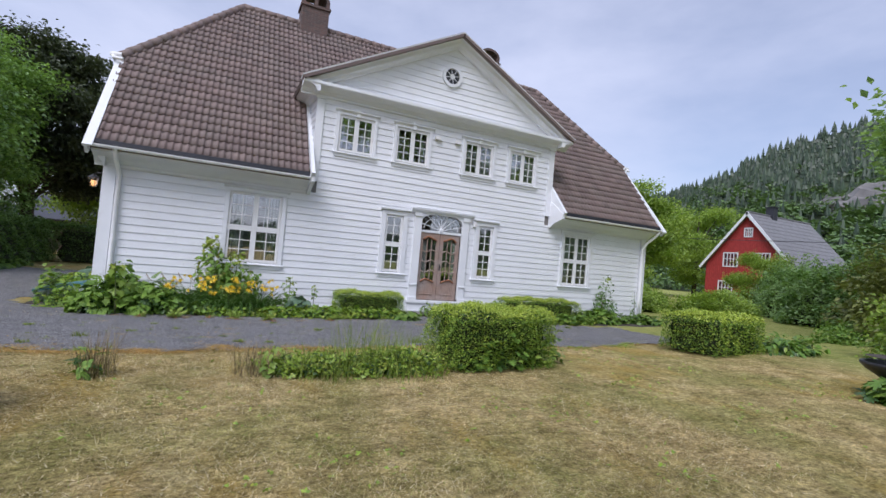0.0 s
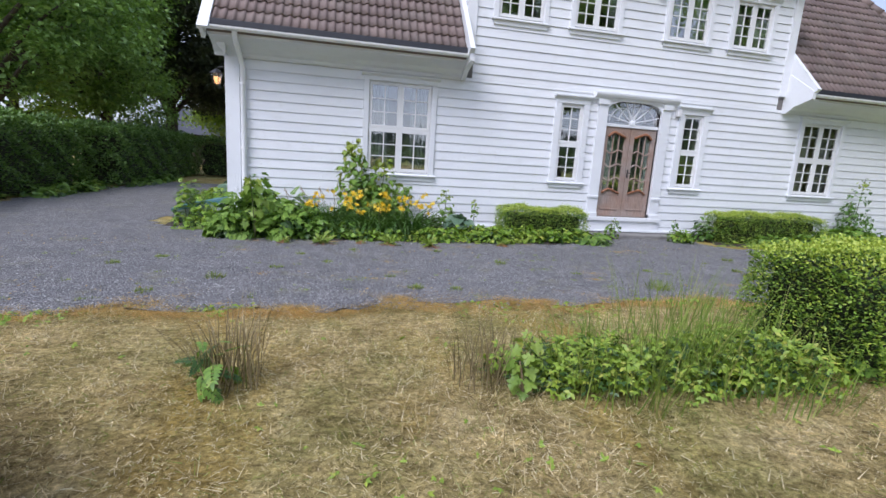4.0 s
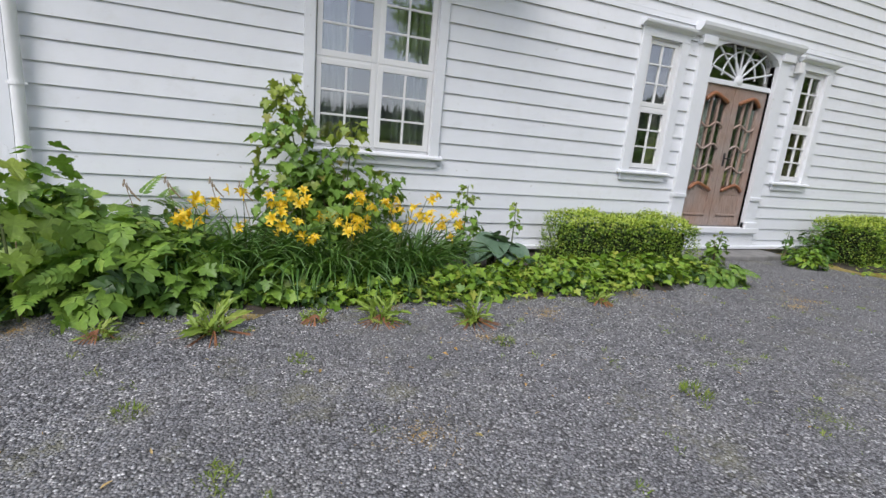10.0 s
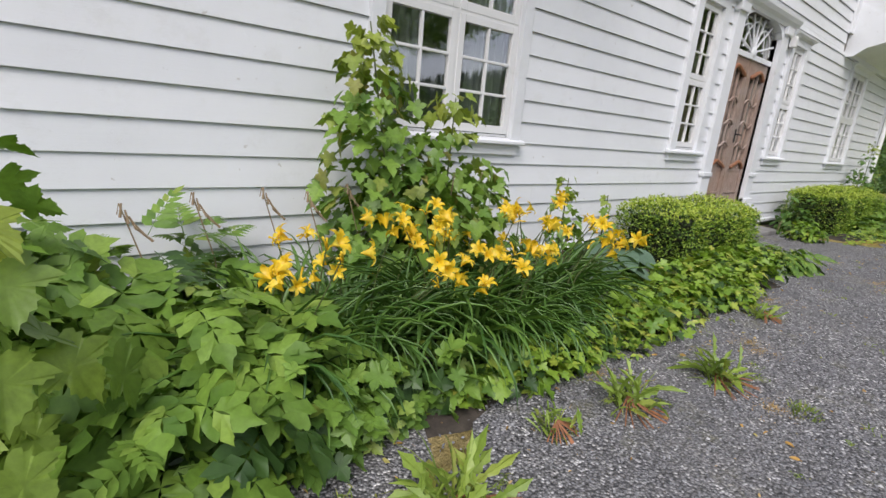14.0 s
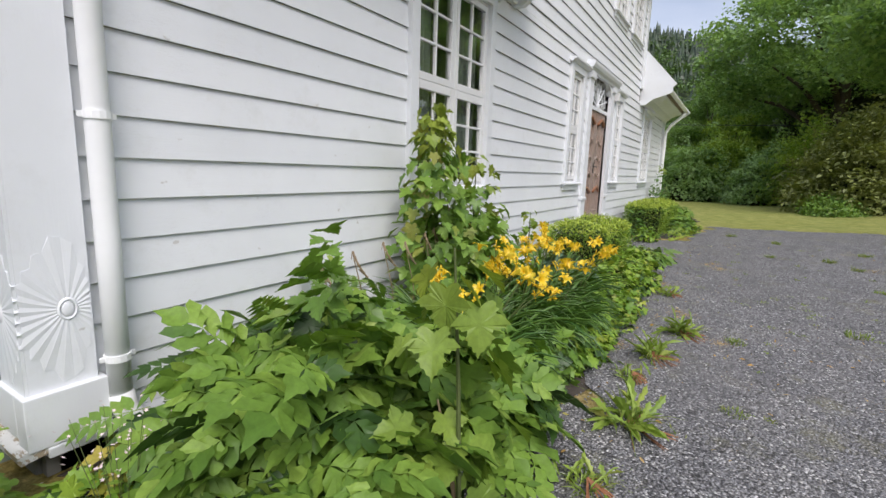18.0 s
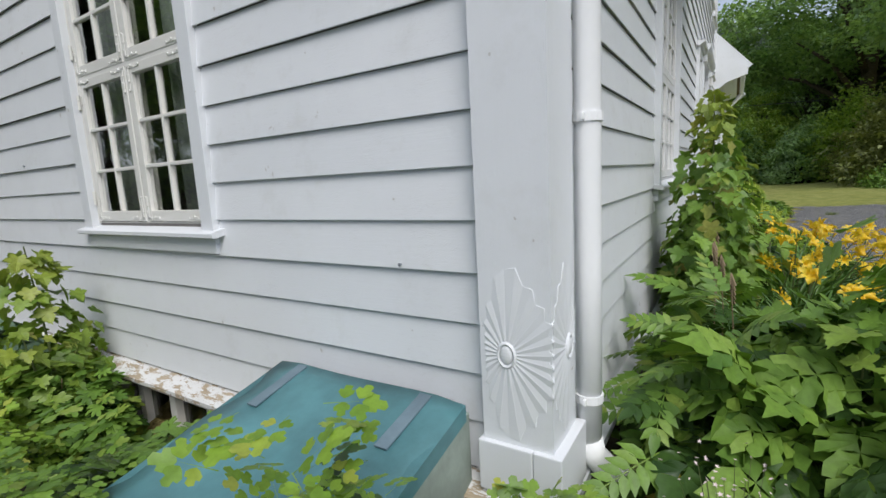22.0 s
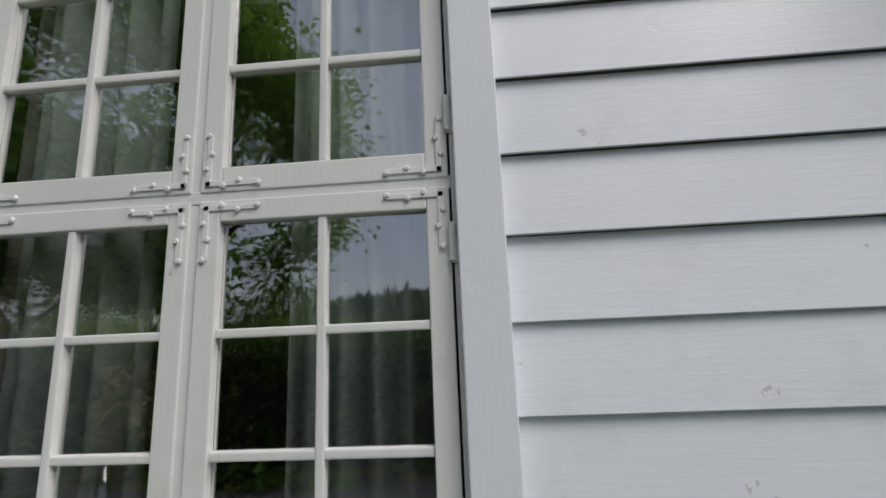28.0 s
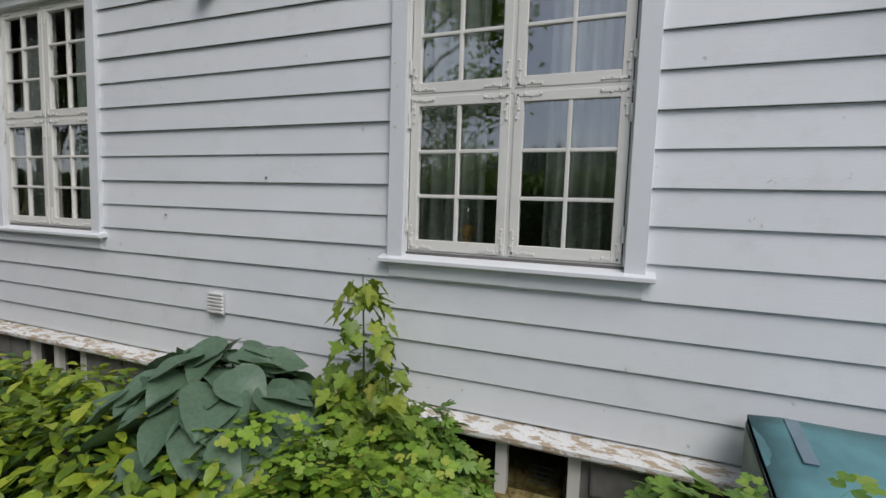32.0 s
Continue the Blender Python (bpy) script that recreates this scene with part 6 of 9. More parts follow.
sapling("rose_bush", "thin reddish rose stems near the east corner", 14.65, 13.1, 1.2, 0.30, 70, (0.05, 0.08), M["dark_leaf"], 17, (-0.1, 0.0), 0.2, stems=3)


# daylilies
def lily_flower():
    vs, fs = [], []
    for k in range(6):
        a = k * math.pi / 3
        c, s = math.cos(a), math.sin(a)
        w = 0.26 if k % 2 else 0.20
        base = len(vs)
        for r, z, ww in ((0.04, 0.0, 0.05), (0.22, 0.42, w * 0.7), (0.52, 0.68, w), (0.82, 0.66, w * 0.6), (1.0, 0.52, 0.01)):
            vs += [(c * r - s * ww, s * r + c * ww, z + 0.03), (c * r, s * r, z - 0.03), (c * r + s * ww, s * r - c * ww, z + 0.03)]
        for i in range(4):
            for j in range(2):
                b = base + 3 * i + j
                fs += [(b, b + 1, b + 4), (b, b + 4, b + 3)]
    return vs, fs


FLOWER = mesh_from("flower", *[np.array(v) for v in lily_flower()], M["lily"], True)


def daylily(cx, cy, rx, ry, n_blades, n_flowers, label, seed, length=(0.55, 0.85)):
    r = np.random.default_rng(seed)
    g = gz(cx, cy)
    ob = thing("daylily_clump", label, "daylily", (cx, cy, g), 0, "daylilies")
    for bend, frac in ((1.5, 0.35), (2.2, 0.40), (2.9, 0.25)):
        m = int(n_blades * frac)
        a, rad = r.uniform(0, 6.3, m), np.sqrt(r.uniform(0, 1, m))
        p = np.stack([rx * 0.72 * rad * np.cos(a), ry * 0.72 * rad * np.sin(a), np.full(m, 0.0)], -1)
        yaw = a - np.pi / 2 + r.normal(0, 0.6, m)
        sc = r.uniform(*length, m)
        wide = np.stack([r.uniform(0.28, 0.46, m), sc, sc], -1)
        part("foliage", scatter("foliage", strap(bend), p, rotations(yaw, r.normal(-0.06, 0.14, m), r.normal(0, 0.12, m)), wide, M["lily_blade"], True), None, ob, kind="stuff")
    for k in range(n_flowers):
        a, rad = r.uniform(0, 6.3), math.sqrt(r.uniform(0, 1))
        bx, by = rx * 0.5 * rad * math.cos(a), ry * 0.5 * rad * math.sin(a)
        tx, ty = bx * 1.7 + r.normal(0, 0.10), by * 1.7 - abs(r.normal(0, 0.10)) - 0.05
        tz = r.uniform(0.50, 0.82)
        if cy + ty > FY - 0.2:
            ty = FY - 0.22 - cy
        bm = bmesh.new()
        tube(bm, [(bx, by, 0.05), (bx * 0.6 + tx * 0.4, by * 0.6 + ty * 0.4, tz * 0.65), (tx, ty, tz)], 0.005, 5, 0.003)
        part("flower_stalk", bm, M["stem"], ob)
        for q in range(int(r.integers(1, 4))):
            f = part("flower", FLOWER, None, ob, "open yellow trumpet flower" if k == 0 and q == 0 else "")
            s = r.uniform(0.045, 0.066)
            f.matrix_basis = Matrix.LocRotScale((tx + r.normal(0, 0.045), ty + r.normal(0, 0.045), tz + r.normal(0, 0.03)),
                                                Euler((r.uniform(0.2, 1.5), r.uniform(-0.5, 0.5), r.uniform(0, 6.3))), (s, s, s * 1.25))
        bm = bmesh.new()
        for q in range(3):
            e = Vector((tx + r.normal(0, 0.03), ty + r.normal(0, 0.03), tz + r.uniform(-0.03, 0.05)))
            tube(bm, [(tx, ty, tz - 0.02), e.lerp(Vector((tx, ty, tz)), 0.5), e], 0.003, 5, 0.006)
        part("bud", bm, M["lily"], ob, smooth=True)
    return ob


daylily(-0.55, 12.55, 0.55, 0.45, 260, 10, "daylily clump with yellow trumpet flowers in the front bed", 21)
daylily(0.20, 12.45, 0.60, 0.50, 330, 15, "dense daylily clump with many yellow flowers", 22)
daylily(0.95, 12.50, 0.55, 0.45, 260, 13, "dense daylily clump with many yellow flowers", 23)
daylily(0.45, 12.18, 0.62, 0.20, 190, 5, "daylily blades arching over the bed's edge with yellow flowers", 24, (0.4, 0.6))
daylily(-1.0, 12.35, 0.35, 0.35, 150, 4, "daylily clump with a few yellow flowers", 25)
# faded seed stalks against the wall
for k, (x, y) in enumerate(((-1.05, 12.95), (-0.7, 13.0), (-0.45, 13.0), (-0.2, 13.0), (-1.35, 12.9), (0.0, 13.05))):
    ob = thing("faded_flower_stalk", "dry bent seed stalk of a daylily", "flower stalk", (x, y, gz(x, y)), 0, "faded stalks")
    bm = bmesh.new()
    hh = 0.86 + 0.06 * math.sin(k * 3)
    tube(bm, [(0, 0, 0), (-0.05, 0, hh * 0.6), (-0.14, 0.02, hh), (-0.15, 0.02, hh - 0.05)], 0.004, 5, 0.003)
    part("stalk", bm, M["dry_stem"], ob)
    bm = bmesh.new()
    for q in range(5):
        tube(bm, [(-0.13 + 0.012 * q, 0.02, hh - 0.03 * q), (-0.14 + 0.03 * q, 0.0, hh - 0.06 - 0.03 * q)], 0.004, 5, 0.007)
    part("seed_heads", bm, M["dry_stem"], ob, kind="stuff")

# foliage between the lilies and the hedges
G2 = "low plants of the front bed"
mound("garden_plant", "bright lime-green low foliage in the front bed", "plant", MAPLE, 620, 2.55, 12.15, 0.85, 0.42, 0.30, (0.05, 0.09), M["lime"], 0.5, G2, wild=1.8)
mound("garden_plant", "green lobed foliage in front of the box hedge", "plant", MAPLE, 620, 3.75, 12.20, 0.95, 0.38, 0.28, (0.05, 0.10), M["lime"], 0.5, G2, wild=1.8)
mound("garden_plant", "green ferny foliage at the end of the box hedge", "plant", FEATHER, 150, 4.75, 12.15, 0.50, 0.34, 0.24, (0.14, 0.24), M["green"], 0.6, G2)
mound("garden_plant", "green lobed foliage under the lilies", "plant", MAPLE, 360, 1.45, 12.0, 0.66, 0.32, 0.26, (0.05, 0.09), M["lime"], 0.5, G2, wild=1.8)
mound("garden_plant", "lime-green creeping foliage at the drive's edge", "plant", MAPLE, 170, 0.3, 11.86, 0.85, 0.16, 0.20, (0.05, 0.09), M["lime"], 0.5, G2, wild=1.7)
mound("garden_plant", "green lobed foliage under the lilies", "plant", MAPLE, 150, -0.45, 11.96, 0.60, 0.18, 0.28, (0.07, 0.12), M["green"], 0.5, G2, wild=1.7)
mound("garden_plant", "soft green tuft beside the door", "plant", OVAL, 240, 7.35, 12.55, 0.32, 0.26, 0.30, (0.06, 0.11), M["lime"], 0.5, G2)
mound("garden_plant", "green foliage in front of the second box hedge", "plant", LOBED, 520, 10.3, 12.15, 1.5, 0.36, 0.30, (0.10, 0.16), M["green"], 0.5, G2)
mound("garden_plant", "rambling green foliage along the wall", "plant", LOBED, 560, 12.6, 12.75, 1.3, 0.55, 0.42, (0.10, 0.17), M["green"], 0.5, G2)
mound("garden_plant", "rambling green foliage near the east corner", "plant", LOBED, 420, 14.6, 12.7, 1.1, 0.55, 0.34, (0.10, 0.17), M["green"], 0.5, G2)
mound("garden_plant", "dark-leaved plant against the front wall", "plant", OVAL, 120, 8.25, 12.95, 0.30, 0.30, 0.55, (0.10, 0.16), M["dark_leaf"], 0.6, G2)


def hosta(cx, cy, r_, h, n, size, label, seed):
    """A rosette of broad ribbed leaves on arching stalks."""
    q = np.random.default_rng(seed)
    ob = thing("hosta", label, "hosta", (cx, cy, gz(cx, cy)), 0, "hostas")
    rows_, cols_ = 7, 6
    vs, fs = [], []
    for j in range(rows_ + 1):
        a = j / rows_
        w = 0.42 * math.sin(math.pi * min(1, 0.12 + a * 0.88) ** 0.75) ** 0.8 if j < rows_ else 0.0
        for i in range(cols_ + 1):
            u = 2 * i / cols_ - 1
            vs.append((u * w, a - 0.10 * (1 - abs(u)) * (a < 0.1) + 0.0, 0.11 * abs(u) ** 1.3 * w * 2 - 0.16 * a * a + 0.02 * math.sin(a * 9 + u * 3) + 0.012 * math.cos(u * 12)))
    for j in range(rows_):
        for i in range(cols_):
            b = j * (cols_ + 1) + i
            fs.append((b, b + 1, b + cols_ + 2, b + cols_ + 1))
    leaf_me = mesh_from("leaf", vs, fs, M["hosta"], True)
    for k in range(n):
        a = k * 2.39996 + q.normal(0, 0.15)
        t = ((k + 0.5) / n) ** 0.5
        s = q.uniform(*size) * (0.8 + 0.25 * t)
        tilt = 0.0 + 0.42 * t + q.normal(0, 0.20)
        rad = 0.54 * r_ * t - 0.5 * s * math.cos(tilt)
        z = h * (1.0 - 0.50 * t * t) + 0.5 * s * math.sin(tilt) + q.normal(0, 0.025)
        lf = part("leaf", leaf_me, None, ob)
        x, y = rad * math.cos(a) * 0.85, rad * math.sin(a) * 1.12
        tip = s * math.cos(tilt)
        if cx < SX:
            x = min(x, SX - 0.12 - cx, SX - 0.12 - cx - tip * math.cos(a))
        else:
            y = min(y, FY - 0.12 - cy, FY - 0.12 - cy - tip * math.sin(a))
        lf.matrix_basis = Matrix.LocRotScale((x, y, z), Euler((-tilt, q.normal(0, 0.28), a - math.pi / 2 + q.normal(0, 0.35))), (s * q.uniform(0.9, 1.15), s, s * q.uniform(0.7, 1.6)))
        bm = bmesh.new()
        tube(bm, [(0.05 * math.cos(a), 0.05 * math.sin(a), 0.0), (x * 0.6, y * 0.6, z * 0.75), (x, y, z - 0.005)], 0.008, 5, 0.005)
        part("stalk", bm, M["stem"], ob)
    return ob


hosta(-3.32, 17.46, 1.20, 0.80, 66, (0.25, 0.35), "big blue-green hosta with broad ribbed leaves by the gable wall", 31)
hosta(1.98, 12.60, 0.62, 0.40, 20, (0.22, 0.32), "blue-green hosta among the front bed plants", 32)

# gable bed
M["ground_cover"] = leaf_material("yellow_green_ground_cover", (0.085, 0.165, 0.016), (0.270, 0.370, 0.032), (0.46, 0.49, 0.055))
G3 = "plants of the gable bed"
west = lambda p: p[:, 0] < SX - 0.14
mound("garden_plant", "yellow-green ground cover with oval leaves below the hosta", "plant", OVAL, 1900, -3.80, 18.1, 0.70, 1.7, 0.36, (0.08, 0.13), M["ground_cover"], 0.5, G3, keep=west)
mound("garden_plant", "yellow-green ground cover with oval leaves beside the hosta", "plant", OVAL, 1100, -3.25, 19.3, 0.75, 1.2, 0.50, (0.08, 0.13), M["ground_cover"], 0.5, G3, keep=west)
mound("garden_plant", "bright green lobed ground cover beside the sapling", "plant", CELANDINE, 640, -3.45, 16.6, 0.62, 0.85, 0.44, (0.10, 0.16), M["lime"], 0.55, G3, keep=west)
mound("garden_plant", "dark green climbing foliage around the cellar windows", "plant", LOBED, 620, -2.98, 16.45, 0.30, 0.46, 0.62, (0.08, 0.13), M["green"], 0.6, G3, keep=west)
mound("garden_plant", "green lobed plant beside the cellar hatch", "plant", LOBED, 230, -3.15, 15.16, 0.40, 0.26, 0.34, (0.09, 0.14), M["green"], 0.6, G3, keep=west)
mound("garden_plant", "leafy green plant leaning over the cellar hatch", "plant", CELANDINE, 160, -3.62, 14.88, 0.36, 0.28, 0.62, (0.10, 0.15), M["green"], 0.6, G3, keep=west)
mound("garden_plant", "tall light-green plant leaning over the cellar hatch", "plant", CELANDINE, 170, -3.46, 13.74, 0.30, 0.24, 0.86, (0.09, 0.14), M["lime"], 0.7, G3)
mound("garden_plant", "bright green plant in front of the cellar hatch", "plant", CELANDINE, 130, -3.02, 13.36, 0.26, 0.24, 0.50, (0.09, 0.15), M["lime"], 0.6, G3, wild=1.8)
mound("garden_plant", "bright green plant in front of the cellar hatch", "plant", CELANDINE, 70, -3.12, 12.98, 0.34, 0.22, 0.26, (0.09, 0.15), M["lime"], 0.6, G3, wild=1.8)


mound("bed_weeds", "low bright green weeds along the bed's edge", "weeds", TRIPLE, 900, 2.75, 12.10, 1.35, 0.38, 0.26, (0.06, 0.11), M["weed"], 0.4, "bed weeds")
mound("bed_weeds", "low bright green weeds along the bed's edge", "weeds", TRIPLE, 420, 4.55, 12.20, 0.75, 0.30, 0.22, (0.06, 0.10), M["weed"], 0.4, "bed weeds")
mound("bed_weeds", "low green weeds at the foot of the daylilies", "weeds", TRIPLE, 420, 0.8, 11.90, 1.2, 0.20, 0.18, (0.05, 0.09), M["weed"], 0.4, "bed weeds")
mound("bed_weeds", "low green weeds beside the long box hedge", "weeds", TRIPLE, 600, 10.0, 12.05, 2.0, 0.35, 0.22, (0.06, 0.11), M["weed"], 0.4, "bed weeds")
mound("garden_plant", "green plants beyond the long box hedge", "plant", LOBED, 420, 12.3, 12.6, 1.1, 0.5, 0.5, (0.10, 0.17), M["green"], 0.5, "bed weeds")


# ---- clipped hedges ----
def hedge_thing(name, label, x0, x1, y0, y1, h, n, size, outer, inner, rz=0.0, base=None, group="", tilt=0.0, rough=0.05, fresh=None):
    """A clipped hedge: twiggy core coloured dark as inner shade, under a skin of small leaves."""
    cx, cy = (x0 + x1) / 2, (y0 + y1) / 2
    g = gz(cx, cy) if base is None else base
    hx, hy = (x1 - x0) / 2, (y1 - y0) / 2
    ob = thing(name, label, "hedge", (cx, cy, g), rz, group)
    areas = np.array([4 * hx * hy * 1.3, 2 * hx * h, 2 * hx * h, 2 * hy * h, 2 * hy * h])
    pick = rng.choice(5, n, p=areas / areas.sum())
    u, v = rng.uniform(-1, 1, n), rng.uniform(0, 1, n) ** 0.9
    p, nrm = np.zeros((n, 3)), np.zeros((n, 3))
    for k, (fx, fy) in enumerate(((0, 0), (0, -1), (0, 1), (-1, 0), (1, 0))):
        m = pick == k
        if k == 0:
            p[m] = np.stack([u[m] * hx, rng.uniform(-1, 1, m.sum()) * hy, np.full(m.sum(), h)], -1)
            nrm[m] = (0, 0, 1)
        elif fy:
            p[m] = np.stack([u[m] * hx, np.full(m.sum(), fy * hy), v[m] * h], -1)
            nrm[m] = (0, fy, 0.35)
        else:
            p[m] = np.stack([np.full(m.sum(), fx * hx), u[m] * hy, v[m] * h], -1)
            nrm[m] = (fx, 0, 0.35)
    # rounded shoulders and an uneven skin
    edge = np.maximum(np.abs(p[:, 0]) / hx, np.abs(p[:, 1]) / hy)
    p[:, 2] -= 0.10 * np.clip(edge - 0.8, 0, 1) * 5 * (p[:, 2] > h * 0.9) * min(1, h) * 0.5
    wob = rough * (np.sin(p[:, 0] * 5 + 1) * np.sin(p[:, 2] * 7 + p[:, 1] * 4) + 0.6 * np.sin(p[:, 0] * 13) * np.sin(p[:, 1] * 11 + p[:, 2] * 9)) + rng.normal(0, rough * 0.45, n)
    p += nrm * wob[:, None]
    p[:, 2] = np.maximum(p[:, 2], 0.03)
    yaw = np.arctan2(nrm[:, 1], nrm[:, 0]) - np.pi / 2 + rng.normal(0, 0.9, n)
    yaw = np.where(pick == 0, rng.uniform(0, 6.3, n), yaw)
    pit = np.where(pick == 0, rng.uniform(0.1, 1.3, n), rng.normal(0.25, 0.5, n))
    tips = (p[:, 2] > h * 0.9) & (rng.uniform(0, 1, n) < 0.75) | (rng.uniform(0, 1, n) < 0.18)
    if fresh is None:
        tips[:] = False
    turn, sizes = rotations(yaw, pit, rng.normal(0, 0.5, n)), rng.uniform(*size, n)
    part("leaves", scatter("leaves", TINY, p[~tips], turn[~tips], sizes[~tips], outer), None, ob, kind="stuff")
    if fresh:
        part("fresh_growth", scatter("fresh_growth", TINY, p[tips] + (0, 0, 0.008), turn[tips], sizes[tips], fresh), None, ob, "light green fresh shoots", kind="stuff")
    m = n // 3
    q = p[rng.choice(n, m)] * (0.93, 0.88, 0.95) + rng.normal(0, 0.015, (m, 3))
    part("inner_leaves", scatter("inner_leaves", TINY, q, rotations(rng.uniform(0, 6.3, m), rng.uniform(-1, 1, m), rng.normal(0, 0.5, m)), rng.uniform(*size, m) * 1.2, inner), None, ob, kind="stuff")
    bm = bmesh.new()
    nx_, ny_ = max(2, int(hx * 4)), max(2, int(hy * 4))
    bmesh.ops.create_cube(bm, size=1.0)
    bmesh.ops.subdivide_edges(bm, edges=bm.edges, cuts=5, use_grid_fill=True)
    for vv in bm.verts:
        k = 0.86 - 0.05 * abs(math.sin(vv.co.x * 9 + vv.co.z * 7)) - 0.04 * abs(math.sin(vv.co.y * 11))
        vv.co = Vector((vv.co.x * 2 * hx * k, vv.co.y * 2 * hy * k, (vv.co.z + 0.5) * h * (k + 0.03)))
    part("shade_core", bm, M["twig"], ob)
    return ob


# near-black colour puts the inner shade into hedge and shrub cores
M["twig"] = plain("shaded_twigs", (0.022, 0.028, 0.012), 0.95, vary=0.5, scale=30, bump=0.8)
G4 = "box hedges"
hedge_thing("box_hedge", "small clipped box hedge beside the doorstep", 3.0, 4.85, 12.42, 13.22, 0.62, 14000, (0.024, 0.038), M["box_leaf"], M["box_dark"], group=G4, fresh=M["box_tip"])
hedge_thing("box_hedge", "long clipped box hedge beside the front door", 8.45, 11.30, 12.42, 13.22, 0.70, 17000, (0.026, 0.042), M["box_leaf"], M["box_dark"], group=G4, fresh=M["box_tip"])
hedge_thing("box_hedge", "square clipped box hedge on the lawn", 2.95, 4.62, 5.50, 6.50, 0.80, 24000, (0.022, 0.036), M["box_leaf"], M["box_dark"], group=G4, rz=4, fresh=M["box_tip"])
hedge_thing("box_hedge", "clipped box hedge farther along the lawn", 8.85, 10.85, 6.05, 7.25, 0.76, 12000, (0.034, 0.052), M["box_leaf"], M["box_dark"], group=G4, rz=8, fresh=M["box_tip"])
mound("weed_patch", "broad-leaved weeds growing through the front of the box hedge", "weeds", LOBED, 120, 3.75, 5.52, 0.75, 0.14, 0.42, (0.07, 0.12), M["green"], 0.6)
mound("weed_patch", "weeds spilling from the end of the box hedge", "weeds", TRIPLE, 130, 4.75, 6.0, 0.32, 0.30, 0.60, (0.09, 0.14), M["green"], 0.6)

# ---- weeds and grass on the lawn ----
G5 = "weed patches on the lawn"
mound("weed_patch", "patch of bright green weeds beside the box hedge", "weeds", TRIPLE, 2300, 2.20, 5.75, 0.92, 0.46, 0.30, (0.035, 0.075), M["weed"], 0.35, G5, wild=2.0)
mound("weed_patch", "patch of bright green three-leaved weeds on the lawn", "weeds", TRIPLE, 1500, 1.12, 5.85, 0.62, 0.38, 0.28, (0.035, 0.075), M["weed"], 0.35, G5, wild=2.0)
mound("weed_patch", "rough green growth beyond the second hedge", "weeds", OVAL, 420, 11.9, 6.3, 1.1, 0.6, 0.40, (0.12, 0.2), M["green"], 0.45, G5)
sapling("maple_sapling", "yellow-green maple seedling among the lawn weeds", 0.66, 5.66, 0.38, 0.16, 16, (0.07, 0.11), M["maple_young"], 41, (0.02, 0), 0.2, stems=2)


def tuft(name, label, cx, cy, r_, h, n, material, width=0.010, group="", lean=0.45, seed=1):
    q = np.random.default_rng(seed)
    ob = thing(name, label, "grass tuft", (cx, cy, gz(cx, cy)), 0, group)
    a, rad = q.uniform(0, 6.3, n), np.sqrt(q.uniform(0, 1, n)) * r_
    p = np.stack([rad * np.cos(a), rad * np.sin(a), np.zeros(n)], -1)
    sc = q.uniform(0.4, 1.0, n) * h
    w = np.stack([np.full(n, width / 0.03), sc, sc], -1)
    part("grass", scatter("grass", blade(4, lean, 0.03), p, rotations(a - np.pi / 2 + q.normal(0, 0.8, n), q.normal(0, 0.15, n), q.normal(0, 0.15, n)), w, material), None, ob, kind="stuff")
    return ob


M["grass"] = blade_material("green_grass_blade", [(0.0, (0.11, 0.19, 0.03)), (0.6, (0.22, 0.31, 0.055)), (1.0, (0.36, 0.37, 0.12))])
M["dry_stalk"] = blade_material("dry_brown_stalk", [(0.0, (0.10, 0.08, 0.04)), (0.5, (0.26, 0.20, 0.11)), (0.9, (0.40, 0.33, 0.20)), (1.0, (0.13, 0.16, 0.04))])
G6 = "grass tufts"
tuft("grass_tuft", "tall seeding grass in the weed patch", 1.75, 5.85, 0.38, 0.95, 150, M["grass"], 0.0028, G6, 0.22, 51)
tuft("grass_tuft", "tall seeding grass in the weed patch", 2.3, 5.95, 0.45, 0.75, 150, M["grass"], 0.0028, G6, 0.3, 52)
tuft("grass_tuft", "upright green grass in the weed patch", 1.35, 5.82, 0.55, 0.48, 260, M["grass"], 0.004, G6, 0.3, 55)
tuft("grass_tuft", "upright green grass in the weed patch", 2.35, 5.75, 0.65, 0.48, 280, M["grass"], 0.004, G6, 0.3, 56)
tuft("grass_tuft", "dry tuft of brown stalks on the lawn", -1.05, 5.98, 0.20, 0.62, 110, M["dry_stalk"], 0.0035, G6, 0.25, 53)
mound("fern", "green fern fronds among the dry stalks", "fern", FEATHER, 16, -1.16, 5.86, 0.12, 0.10, 0.34, (0.10, 0.18), M["green"], 0.4, G5, wild=1.6)
tuft("grass_tuft", "dry tuft of brown stalks beside the weeds", 0.50, 5.92, 0.24, 0.50, 130, M["dry_stalk"], 0.003, G6, 0.25, 54)
